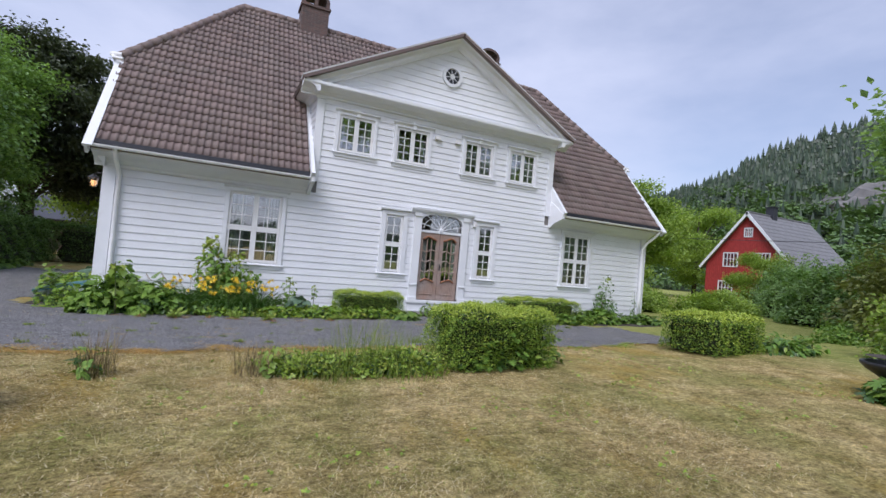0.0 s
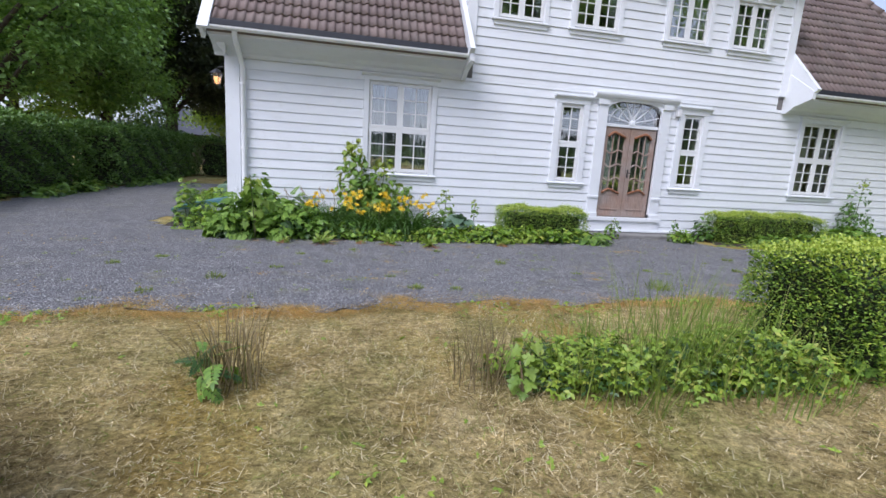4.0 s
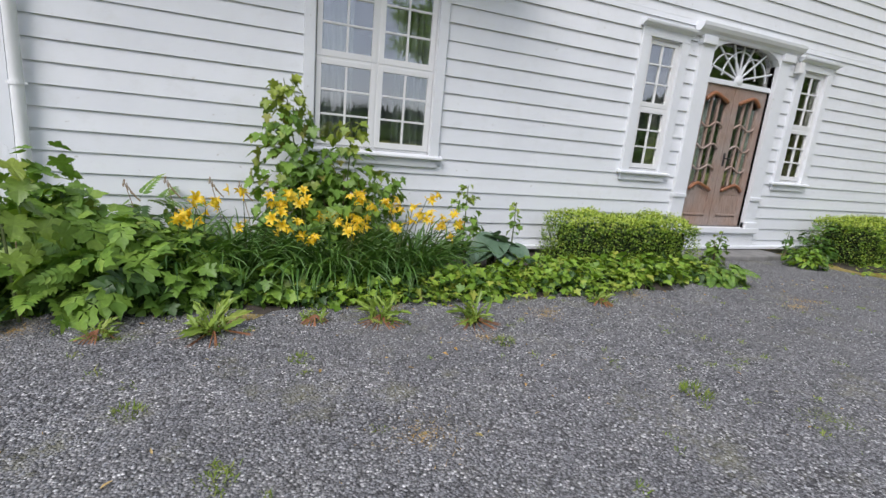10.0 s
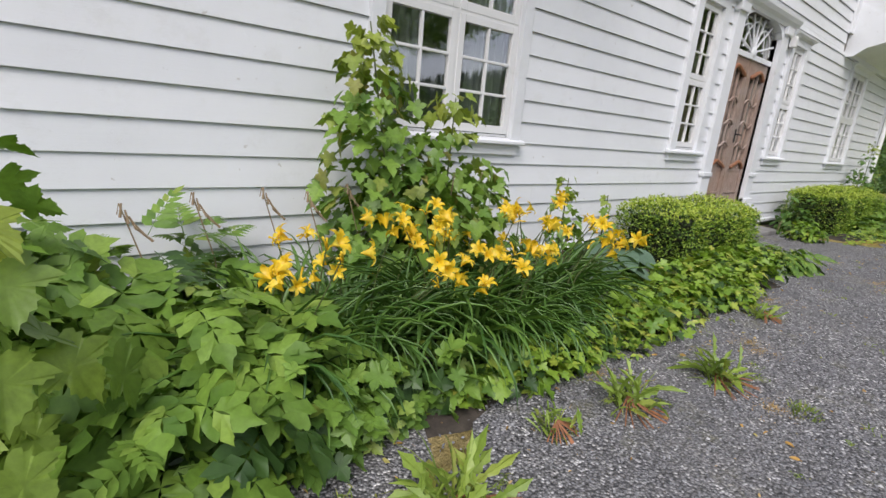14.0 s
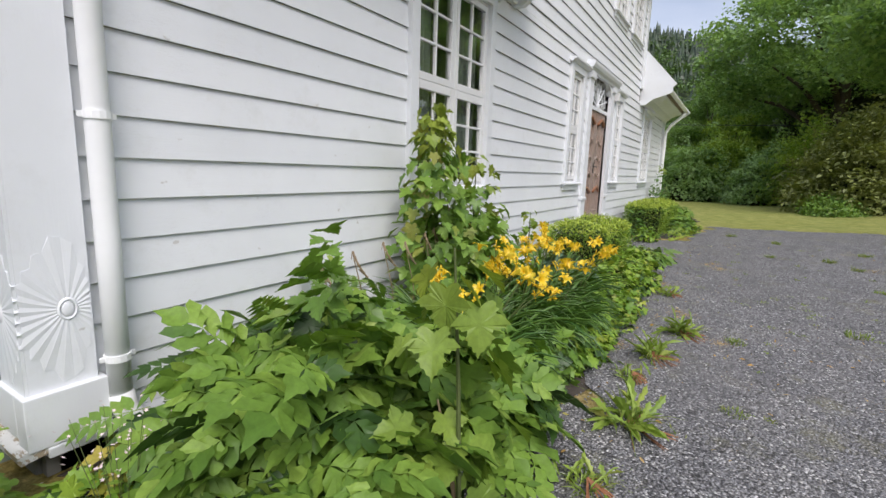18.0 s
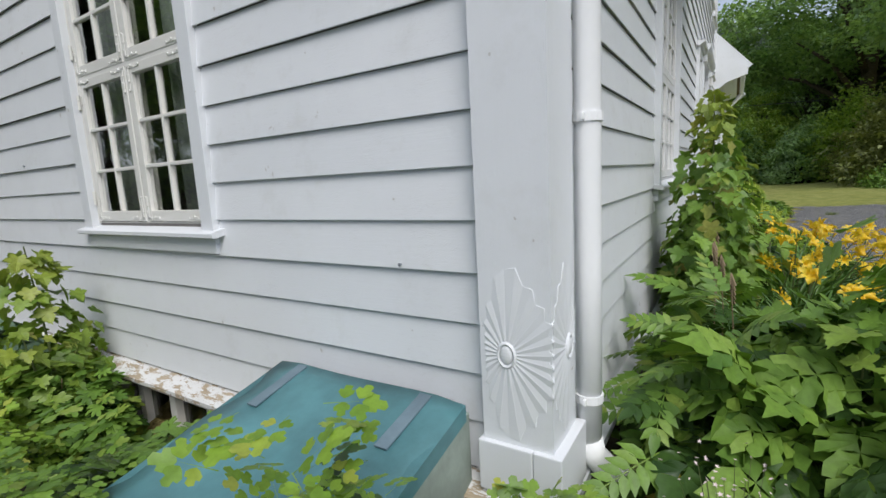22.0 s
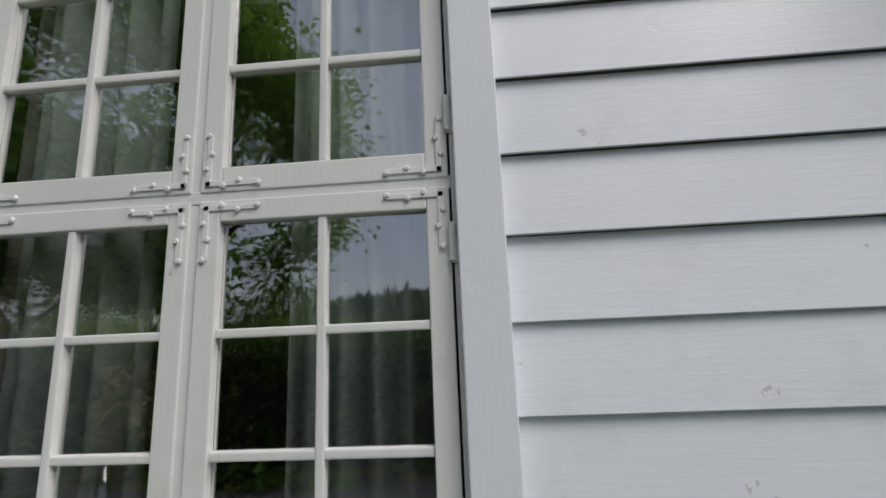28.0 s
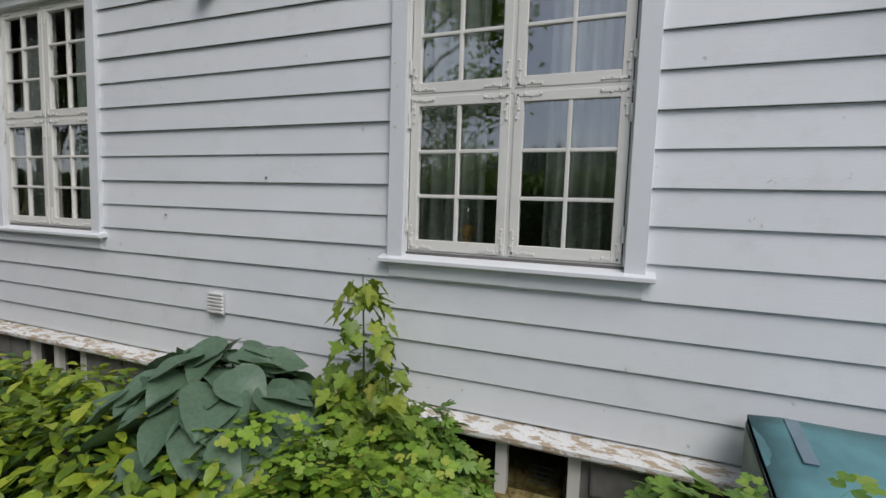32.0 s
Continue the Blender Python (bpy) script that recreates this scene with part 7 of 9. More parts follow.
for k, (x, y, h) in enumerate(((-1.81, 8.87, 0.13), (3.52, 8.22, 0.24), (2.02, 9.98, 0.11), (-1.23, 9.5, 0.08), (5.6, 8.9, 0.16), (6.46, 9.6, 0.13), (0.43, 8.36, 0.10), (-3.2, 9.7, 0.08), (4.2, 9.4, 0.07), (0.2, 9.0, 0.06), (-0.6, 9.9, 0.05), (1.2, 10.9, 0.08),
                               (-1.0, 10.5, 0.07), (2.9, 9.2, 0.06), (-2.8, 10.2, 0.08), (-4.2, 9.2, 0.1), (5.8, 9.35, 0.1), (7.4, 9.0, 0.12), (6.6, 10.4, 0.1), (8.6, 10.2, 0.14), (-0.2, 10.9, 0.06), (0.9, 8.3, 0.07), (-2.3, 8.2, 0.08), (9.6, 11.0, 0.15))):
    tuft("gravel_weed", "small green weed tuft growing in the gravel", x, y, 0.05 + h * 0.4, h * 0.8, 90, M["grass"], 0.0035, "gravel weeds", 0.5, 60 + k)


def rosette(x, y, r_, h, seed):
    q = np.random.default_rng(seed)
    ob = thing("weed_rosette", "leafy weed rosette with withered reddish stems at the drive's edge", "weed", (x, y, gz(x, y)), 0, "weed rosettes")
    tuft_ = blade(4, 0.6, 0.03)
    n = 30
    a = q.uniform(0, 6.3, n)
    p = np.stack([0.05 * np.cos(a), 0.05 * np.sin(a), np.zeros(n)], -1)
    sc = q.uniform(0.4, 1.0, n) * r_ * 0.9
    part("grass", scatter("grass", tuft_, p, rotations(a - np.pi / 2 + q.normal(0, 0.5, n), q.normal(-0.3, 0.35, n), q.normal(0, 0.3, n)), np.stack([np.full(n, 0.13), sc, sc], -1), M["grass"]), None, ob, kind="stuff")
    n = 34
    a = q.uniform(0, 6.3, n)
    p = np.stack([q.normal(0, 0.045, n), q.normal(0, 0.045, n), q.uniform(0.0, 0.05, n)], -1)
    a = a + q.normal(0, 0.6, n)
    sc = q.uniform(0.4, 1.0, n) * r_ * 0.72
    sc = np.stack([sc * q.uniform(0.4, 1.0, n), sc, sc * q.uniform(0.4, 1.6, n)], -1)
    part("leaves", scatter("leaves", leaf_shape([(0, 0), (0.025, 0.14), (0.09, 0.24), (0.05, 0.30), (0.13, 0.42), (0.07, 0.48), (0.16, 0.62), (0.09, 0.68), (0.15, 0.82), (0.06, 0.9), (0, 1.0)], 0.25, 0.55, 0.5), p,
                           rotations(a - np.pi / 2, q.uniform(0.1, 1.5, n), q.normal(0, 0.8, n)), sc, M["grass_leaf"]), None, ob, kind="stuff")
    bm = bmesh.new()
    for k in range(12):
        b = q.uniform(3.4, 6.0)
        tube(bm, [(0, 0, 0.06), (0.08 * math.cos(b), 0.08 * math.sin(b), 0.03), (r_ * 0.8 * math.cos(b), r_ * 0.8 * math.sin(b), 0.005)], 0.004, 5, 0.003)
    part("withered_growth", bm, M["withered"], ob, "withered reddish stems", kind="stuff")


M["grass_leaf"] = leaf_material("weed_leaf", (0.15, 0.25, 0.036), (0.30, 0.41, 0.07), (0.40, 0.36, 0.10))
M["withered"] = plain("withered_red_stem", (0.30, 0.13, 0.06), 0.8, vary=0.3)
for k, (x, y, r_) in enumerate(((-0.70, 11.40, 0.36), (0.43, 11.44, 0.28), (1.15, 11.32, 0.33), (-0.05, 11.50, 0.14), (2.6, 11.55, 0.18), (-1.35, 11.45, 0.16))):
    rosette(x, y, r_, 0.2, 80 + k)


# ---- mown grass, gravel stones ----
def lawn_edge(x):
    return 7.55 + 0.16 * np.sin(x * 0.8 + 0.6) + 0.10 * np.sin(x * 2.3) + 0.06 * np.sin(x * 5.1 + 1) - 0.05 * np.maximum(0, -x - 3)


def lawn_blades():
    """Matted dry grass: dense where one walks by, thinner far off."""
    na, nb = 270000, 90000
    x = np.concatenate([rng.uniform(-4.2, 4.6, na), rng.uniform(-10, 14, nb)])
    y = np.concatenate([rng.uniform(2.0, 7.7, na), rng.uniform(0.5, 7.7, nb)])
    thick = 0.5 + 0.5 * np.sin(x * 2.1 + 1.3 * np.sin(y * 1.7)) * np.sin(y * 2.6 + 1.1 * np.sin(x * 1.3)) + 0.35 * np.sin(x * 6.1 + y * 3) * np.sin(y * 7.3 - x * 2)
    keep = (y < lawn_edge(x) + rng.normal(0, 0.06, len(x))) & (rng.uniform(0, 1, len(x)) < 0.45 + 0.55 * np.clip(thick, 0, 1))
    x, y, thick = x[keep], y[keep], thick[keep]
    m = len(x)
    p = np.stack([x, y, ground_z(x, y) - 0.006 + rng.uniform(0, 0.018, m)], -1)
    tall = rng.uniform(0, 1, m) < 0.14 * np.clip(thick + 0.2, 0, 1)
    h = np.where(tall, rng.uniform(0.07, 0.125, m), rng.uniform(0.022, 0.075, m))
    w = np.stack([rng.uniform(0.035, 0.095, m), h, h], -1)
    lie = np.where(tall, rng.normal(-0.75, 0.35, m), rng.normal(-1.15, 0.38, m))
    swirl = 2.2 * np.sin(x * 0.9 + 0.7 * y) + 1.6 * np.sin(y * 1.4)
    return scatter("lawn_grass", blade(1, 0.5, 0.03), p, rotations(swirl + rng.normal(0, 1.2, m), lie, rng.normal(0, 0.35, m)), w, M["straw"])


tagged(new("lawn_grass", lawn_blades()), "short dry straw-coloured grass blades on the lawn", "grass", kind="stuff")


def edge_moss():
    n = 170000
    x = np.where(rng.uniform(0, 1, n) < 0.8, rng.uniform(-5.5, 6, n), rng.uniform(-10, 12, n))
    band = 0.16 + 0.10 * np.sin(x * 1.7) * np.sin(x * 0.6 + 1)
    y = lawn_edge(x) + rng.normal(-0.15, 0.8, n) * band
    far = rng.uniform(0, 1, n) < 0.10        # tongues of moss out on the gravel
    y = np.where(far, lawn_edge(x) + np.abs(rng.normal(0.25, 0.28, n)), y)
    lump = np.sin(x * 4.1 + 2 * np.sin(y * 3)) * np.sin(y * 5.3 + x) + 0.4 * np.sin(x * 11) * np.sin(y * 9)
    ok = np.where(far, lump > 0.55, lump + rng.normal(0, 0.5, n) > -1.1)
    x, y, lump = x[ok], y[ok], lump[ok]
    m = len(x)
    p = np.stack([x, y, ground_z(x, y) + 0.006 + 0.012 * np.clip(lump, 0, 1)], -1)
    h = rng.uniform(0.012, 0.042, m)
    w = np.stack([rng.uniform(0.04, 0.08, m), h, h], -1)
    return scatter("edge_grass", blade(1, 0.8, 0.03), p, rotations(rng.uniform(0, 6.3, m), rng.normal(-0.7, 0.5, m), rng.normal(0, 0.3, m)), w, M["moss"])


M["moss"] = blade_material("orange_moss_edge", [(0.0, (0.34, 0.20, 0.05)), (0.6, (0.58, 0.36, 0.12)), (0.85, (0.68, 0.50, 0.24)), (1.0, (0.26, 0.29, 0.06))], 0.2)
tagged(new("edge_grass", edge_moss()), "orange-brown mossy fringe between lawn and gravel", "moss", kind="stuff")


def pebbles():
    n = 26000
    x, y = rng.uniform(-5.5, 7, n), rng.uniform(7.5, 11.9, n)
    near_ = (np.hypot(x + 0.9, y - 9.5) < 3.0) | (rng.uniform(0, 1, n) < 0.35)
    x, y = x[near_], y[near_]
    m = len(x)
    vs = np.array([(1, 0, 0), (-1, 0, 0), (0, 1, 0), (0, -1, 0), (0, 0, 1), (0, 0, -1)], float) * (1, 0.8, 0.6)
    fs = [(0, 2, 4), (2, 1, 4), (1, 3, 4), (3, 0, 4), (2, 0, 5), (1, 2, 5), (3, 1, 5), (0, 3, 5)]
    p = np.stack([x, y, ground_z(x, y) + 0.014], -1)
    return scatter("loose_stones", (vs, fs), p, rotations(rng.uniform(0, 6.3, m), rng.normal(0, 0.4, m), rng.normal(0, 0.4, m)), rng.uniform(0.004, 0.011, m), M["pebble"])


tagged(new("loose_stones", pebbles()), "loose grey crushed stones on the drive", "gravel", kind="stuff")


def clover():
    """Small green leaves sprinkled in the dry lawn and along its edge."""
    n = 9000
    x = rng.uniform(-6, 9, n)
    y = np.where(rng.uniform(0, 1, n) < 0.4, lawn_edge(x) - np.abs(rng.normal(0, 0.25, n)) + 0.1, rng.uniform(2.2, 7.5, n))
    spot = np.sin(x * 1.9 + 2 * np.sin(y)) * np.sin(y * 2.3 + x * 0.7) + 0.5 * np.sin(x * 5.3) * np.sin(y * 4.9)
    ok = (spot + rng.normal(0, 0.25, n) > 0.42) & (y < lawn_edge(x) + 0.12)
    x, y = x[ok], y[ok]
    m = len(x)
    p = np.stack([x, y, ground_z(x, y) + rng.uniform(0.005, 0.03, m)], -1)
    return scatter("clover", TRIPLE, p, rotations(rng.uniform(0, 6.3, m), rng.normal(0.1, 0.4, m), rng.normal(0, 0.4, m)), rng.uniform(0.025, 0.06, m), M["weed"])


tagged(new("clover", clover()), "small green clover and weed leaves in the dry lawn", "clover", kind="stuff")


def litter():
    """Dry leaves, bits of moss and twigs on the gravel."""
    n = 2600
    x, y = rng.uniform(-6, 8, n), rng.uniform(7.6, 12.2, n)
    spot = np.sin(x * 1.3 + 1.5 * np.sin(y * 1.2)) * np.sin(y * 1.9 + x * 0.5) + 1.2 * np.exp(-((y - 11.75) / 0.35) ** 2)
    ok = (spot + rng.normal(0, 0.4, n) > 0.55) & (y > lawn_edge(x))
    x, y = x[ok], y[ok]
    m = len(x)
    p = np.stack([x, y, ground_z(x, y) + 0.018], -1)
    s = rng.uniform(0.012, 0.045, m)
    return scatter("leaf_litter", OVAL, p, rotations(rng.uniform(0, 6.3, m), rng.normal(0, 0.3, m), rng.normal(0, 0.5, m)), np.stack([s * rng.uniform(0.3, 1, m), s, s], -1), M["moss"])


tagged(new("leaf_litter", litter()), "dry orange-brown litter scattered on the gravel", "litter", kind="stuff")


def small_flowers():
    q = np.random.default_rng(91)
    n = 70
    p = np.stack([q.normal(-2.55, 0.10, n), q.normal(12.88, 0.09, n), q.uniform(0.22, 0.42, n)], -1)
    vs, fs = [(0, 0, 0)], []
    for k in range(10):
        a = math.pi * k / 5
        r = 1.0 if k % 2 else 0.45
        vs.append((r * math.cos(a), r * math.sin(a), 0.25))
    fs = [(0, 1 + k, 1 + (k + 1) % 10) for k in range(10)]
    ob = thing("flowering_plant", "tiny pinkish-white flowers among the corner foliage", "flowers", (-2.55, 12.88, gz(-2.55, 12.88)))
    inv = np.array((-2.55, 12.88, gz(-2.55, 12.88)))
    part("flower_heads", scatter("flower_heads", (vs, fs), p - inv, rotations(q.uniform(0, 6.3, n), q.normal(0, 0.6, n), q.normal(0, 0.6, n)), q.uniform(0.006, 0.011, n), M["petal"]), None, ob, kind="stuff")
    bm = bmesh.new()
    for x, y, z in p[:24] - inv:
        tube(bm, [(x * 0.3, y * 0.3, 0), (x * 0.7, y * 0.7, z * 0.6), (x, y, z)], 0.002, 4, 0.001)
    part("stem", bm, M["stem"], ob, kind="stuff")


M["petal"] = plain("pinkish_white_petal", (0.75, 0.62, 0.62), 0.6)
small_flowers()


def moss_patch(x, y, r_, seed):
    q = np.random.default_rng(seed)
    n = int(2600 * r_)
    a, rad = q.uniform(0, 6.3, n), np.abs(q.normal(0, 0.5, n)) * r_
    px, py = x + rad * np.cos(a) * 1.3, y + rad * np.sin(a)
    p = np.stack([px, py, ground_z(px, py) + 0.012], -1)
    h = q.uniform(0.010, 0.035, n)
    ob = new("moss_patch", scatter("moss_patch", blade(1, 0.8, 0.03), p, rotations(q.uniform(0, 6.3, n), q.normal(-0.8, 0.4, n), q.normal(0, 0.3, n)), np.stack([np.full(n, 0.06), h, h], -1), M["moss"] if seed % 3 else M["grass"]))
    tagged(ob, "patch of dry pale moss on the gravel" if seed % 3 else "patch of short green grass on the gravel", "moss", "moss patches", "stuff")


def gravel_sprouts():
    """Tiny weeds sprouting here and there from the gravel."""
    q = np.random.default_rng(55)
    n = 170
    cx, cy = q.uniform(-5, 8, n), q.uniform(7.8, 11.7, n)
    k = q.integers(6, 22, n)
    x = np.repeat(cx, k) + q.normal(0, 0.022, k.sum())
    y = np.repeat(cy, k) + q.normal(0, 0.022, k.sum())
    m = len(x)
    p = np.stack([x, y, ground_z(x, y) + 0.012], -1)
    h = q.uniform(0.012, 0.045, m)
    return scatter("gravel_sprouts", blade(2, 0.7, 0.03), p, rotations(q.uniform(0, 6.3, m), q.normal(-0.4, 0.4, m), q.normal(0, 0.3, m)), np.stack([np.full(m, 0.10), h, h], -1), M["grass"])


tagged(new("gravel_sprouts", gravel_sprouts()), "tiny green weeds sprouting from the gravel", "weeds", kind="stuff")
q = np.random.default_rng(5)
for k in range(26):
    x = q.uniform(-4.5, 6.5)
    moss_patch(x, float(lawn_edge(x)) + abs(q.normal(0, 1.3)) + 0.15, q.uniform(0.10, 0.26), 300 + k)
for k in range(14):
    moss_patch(q.uniform(-2.5, 6.5), q.uniform(11.0, 11.75), q.uniform(0.10, 0.22), 340 + k)


# ---- fittings on the house ----
def sunburst(bm, w=0.085, h=0.345, wedges=24, cz=0.0):
    """A carved sunburst: ridged rays round an oval boss, pointed above and below. Faces -y."""
    def rad(a):
        p = 1.35
        side = w if math.cos(a) > 0 else w * 2.02      # the rays reach to the corner's edge on one side
        return min(1 / ((abs(math.cos(a)) / (side * 1.25)) ** p + (abs(math.sin(a)) / h) ** p) ** (1 / p), side / max(1e-3, abs(math.cos(a))))
    inner = lambda a: 1 / math.hypot(math.cos(a) / 0.030, math.sin(a) / 0.042)
    for k in range(wedges):
        a0, a1 = 2 * math.pi * k / wedges, 2 * math.pi * (k + 1) / wedges
        am = (a0 + a1) / 2

        def pt(a, r, d):
            return bm.verts.new((r * math.cos(a), -d * (0.27 if d > 0 else 1.0), cz + r * math.sin(a)))
        i0, im, i1 = pt(a0, inner(a0), 0.016), pt(am, inner(am), 0.022), pt(a1, inner(a1), 0.016)
        o0, om, o1 = pt(a0, rad(a0) * 0.90, 0.006), pt(am, rad(am), 0.017), pt(a1, rad(a1) * 0.90, 0.006)
        b0, bm_, b1 = pt(a0, rad(a0) * 0.90, -0.01), pt(am, rad(am), -0.01), pt(a1, rad(a1) * 0.90, -0.01)
        for f in ((i0, im, om, o0), (im, i1, o1, om), (o0, om, bm_, b0), (om, o1, b1, bm_)):
            bm.faces.new(f)
    bmesh.ops.create_uvsphere(bm, u_segments=16, v_segments=8, radius=1.0, matrix=Matrix.Translation((0, -0.006, cz)) @ Matrix.Diagonal((0.024, 0.009, 0.034, 1)))
    for k in range(16):
        a0, a1 = 2 * math.pi * k / 16, 2 * math.pi * (k + 1) / 16
        q = [(s * r * math.cos(a) * 0.034 / 0.034, d, s * r * math.sin(a) * 1.35) for a in (a0, a1) for s, r, d in ((1, 0.026, -0.007), (1, 0.032, -0.012), (1, 0.039, -0.004))]
        v = [bm.verts.new((x, y, cz + z)) for x, y, z in q]
        bm.faces.new((v[0], v[1], v[4], v[3]))
        bm.faces.new((v[1], v[2], v[5], v[4]))
    bmesh.ops.recalc_face_normals(bm, faces=bm.faces)


bm = bmesh.new()
sunburst(bm)
me = finish("carved_ornament", bm, M["carve"] if "carve" in M else M["trim"])
p = part("carved_ornament", me, None, corner_w, "carved sunburst ornament with chipped white paint")
p.matrix_basis = pose(SX + 0.108, FY - 0.049, 0.70)
p = part("carved_ornament", me, None, corner_w)
p.matrix_basis = pose(SX - 0.064, FY + 0.115, 0.70, 0, 0, -90) @ Matrix.Diagonal((-1, 1, 1, 1))
part("plinth_block", box_bm(SX - 0.085, SX + 0.225, FY - 0.085, FY + 0.02, 0.125, 0.36, bevel=0.006), M["trim"], corner_w)
part("plinth_block", box_bm(SX - 0.085, SX + 0.01, FY + 0.022, FY + 0.235, 0.16, 0.36, bevel=0.006), M["trim"], corner_w)
p = part("carved_ornament", me, None, corner_e)
p.matrix_basis = pose(EX - 0.108, FY - 0.049, 0.70) @ Matrix.Diagonal((-1, 1, 1, 1))


def downpipe(name, pts, collars, label, r=0.052):
    ob = thing(name, label, "downpipe", (0, 0, 0), 0, "downpipes")
    bm = bmesh.new()
    tube(bm, pts, r, 14)
    part("pipe", bm, M["gutter"], ob, smooth=True)
    for z in collars:
        x, y = pts[1][0], pts[1][1]
        bm = bmesh.new()
        tube(bm, [(x, y, z - 0.016), (x, y, z + 0.016)], r + 0.007, 14)
        add_box(bm, x - 0.008, x + 0.008, y, FY + 0.02, z - 0.008, z + 0.008)
        for s in (-1, 1):
            add_box(bm, *sorted((x + s * r, x + s * (r + 0.025))), y - 0.006, y + 0.006, z - 0.012, z + 0.012, bevel=0.003)
        part("clamp", bm, M["gutter"], ob, "pipe clamp")
    return ob


dp = downpipe("downpipe", [(-2.312, 13.385, 0.22), (-2.312, 13.385, 1.0), (-2.312, 13.385, 3.05), (-2.33, 13.25, 3.22), (-2.35, 12.98, 3.42), (-2.35, 12.86, 3.60)], (0.44, 1.52, 2.75), "white downpipe beside the corner post", r=0.049)
bm = bmesh.new()
tube(bm, [(-2.312, 13.385, 0.26), (-2.306, 13.37, 0.19), (-2.285, 13.325, 0.13), (-2.265, 13.27, 0.095)], 0.053, 14)
part("shoe", bm, M["gutter"], dp, "curved pipe shoe", smooth=True)
downpipe("downpipe", [(15.12, 13.36, 0.12), (15.12, 13.36, 1.0), (15.12, 13.36, 2.85), (15.2, 13.25, 3.1), (15.34, 12.95, 3.40), (15.36, 12.84, 3.58)], (0.8, 2.4), "white downpipe at the east corner")

# wall lantern
lan = thing("wall_lantern", "black iron wall lantern, lit, on a curved bracket", "wall lamp", (SX - 0.045, 14.02, 3.02))
part("back_plate", box_bm(-0.03, 0.05, -0.05, 0.05, -0.09, 0.09, bevel=0.006), M["black"], lan)
bm = bmesh.new()
tube(bm, [(0, 0, 0.02), (-0.12, 0, 0.10), (-0.24, 0, 0.09), (-0.30, 0, 0.04)], 0.012, 8)
part("bracket", bm, M["black"], lan, smooth=True)
bm = bmesh.new()
bmesh.ops.create_cone(bm, cap_ends=True, segments=6, radius1=0.14, radius2=0.03, depth=0.09, matrix=Matrix.Translation((-0.30, 0, 0.0)))
part("roof", bm, M["black"], lan)
bm = bmesh.new()
for k in range(6):
    a = k * math.pi / 3
    tube(bm, [(-0.30 + 0.115 * math.cos(a), 0.115 * math.sin(a), -0.05), (-0.30 + 0.06 * math.cos(a), 0.06 * math.sin(a), -0.26)], 0.006, 5)
bmesh.ops.create_cone(bm, cap_ends=True, segments=6, radius1=0.05, radius2=0.065, depth=0.02, matrix=Matrix.Translation((-0.30, 0, -0.265)))
part("cage", bm, M["black"], lan)
bm = bmesh.new()
bmesh.ops.create_cone(bm, cap_ends=False, segments=6, radius1=0.056, radius2=0.108, depth=0.20, matrix=Matrix.Translation((-0.30, 0, -0.155)))
g_ = part("glass", bm, M["glass"], lan)
g_.visible_shadow = False
nd = Nodes("lit_lamp_bulb")
nd.done((1, 0.7, 0.4), 0.4)
nd.bsdf.inputs["Emission Color"].default_value = (1.0, 0.52, 0.18, 1)
nd.bsdf.inputs["Emission Strength"].default_value = 1.1
M["bulb"] = nd.mat
bm = bmesh.new()
bmesh.ops.create_uvsphere(bm, u_segments=12, v_segments=8, radius=0.045, matrix=Matrix.Translation((-0.30, 0, -0.15)) @ Matrix.Diagonal((1, 1, 1.4, 1)))
part("bulb", bm, M["bulb"], lan, "glowing warm bulb", smooth=True)

# vents
vh = thing("vent_hood", "small black vent hood on a white plate", "vent", (SX - 0.02, 18.33, 2.98))
part("plate", box_bm(-0.012, 0.0, -0.09, 0.09, -0.07, 0.12, bevel=0.003), M["white_plain"], vh)
bm = bmesh.new()
sweep(bm, [(0.0, 0.03), (0.0, -0.05), (0.10, -0.05), (0.11, -0.035)], ((0, -0.06, 0), (-1, 0, 0), (0, 0, 1)), ((0, 0.06, 0), (-1, 0, 0), (0, 0, 1)))
part("hood", bm, M["black"], vh)
wv = thing("wall_grille", "small white slatted wall grille", "vent", (SX - 0.025, 18.265, 0.655))
part("frame", box_bm(-0.006, 0.0, -0.08, 0.08, -0.09, 0.09, bevel=0.003), M["white_plain"], wv)
for k in range(6):
    sl = box_bm(-0.022, -0.004, -0.07, 0.07, -0.075 + k * 0.027, -0.060 + k * 0.027, bevel=0.003)
    part("slat", sl, M["white_plain"], wv)
for x in (5.89, 6.60):
    gv = thing("gable_vent", "small white vent box under the gable cornice", "vent", (x, FY - 0.02, 5.55), 0, "gable vents")
    part("box", box_bm(-0.10, 0.10, -0.07, 0.0, -0.05, 0.06, bevel=0.008), M["white_plain"], gv)
    part("flap", box_bm(-0.085, 0.085, -0.10, -0.065, -0.06, 0.0, bevel=0.004), M["white_plain"], gv)
cb = thing("wall_cable", "weathered grey cable on iron hooks above the gable band", "cable")
bm = bmesh.new()
tube(bm, [(SX - 0.20, 16.3 + 0.4 * k, 3.66 + 0.012 * math.sin(k * 2.1)) for k in range(12)], 0.010, 6)
part("cable", bm, M["iron"], cb)
for y in (17.1, 17.45, 19.9):
    bm = bmesh.new()
    tube(bm, [(SX - 0.09, y, 3.60), (SX - 0.21, y, 3.61), (SX - 0.21, y, 3.67)], 0.008, 6)
    part("hook", bm, M["iron"], cb)
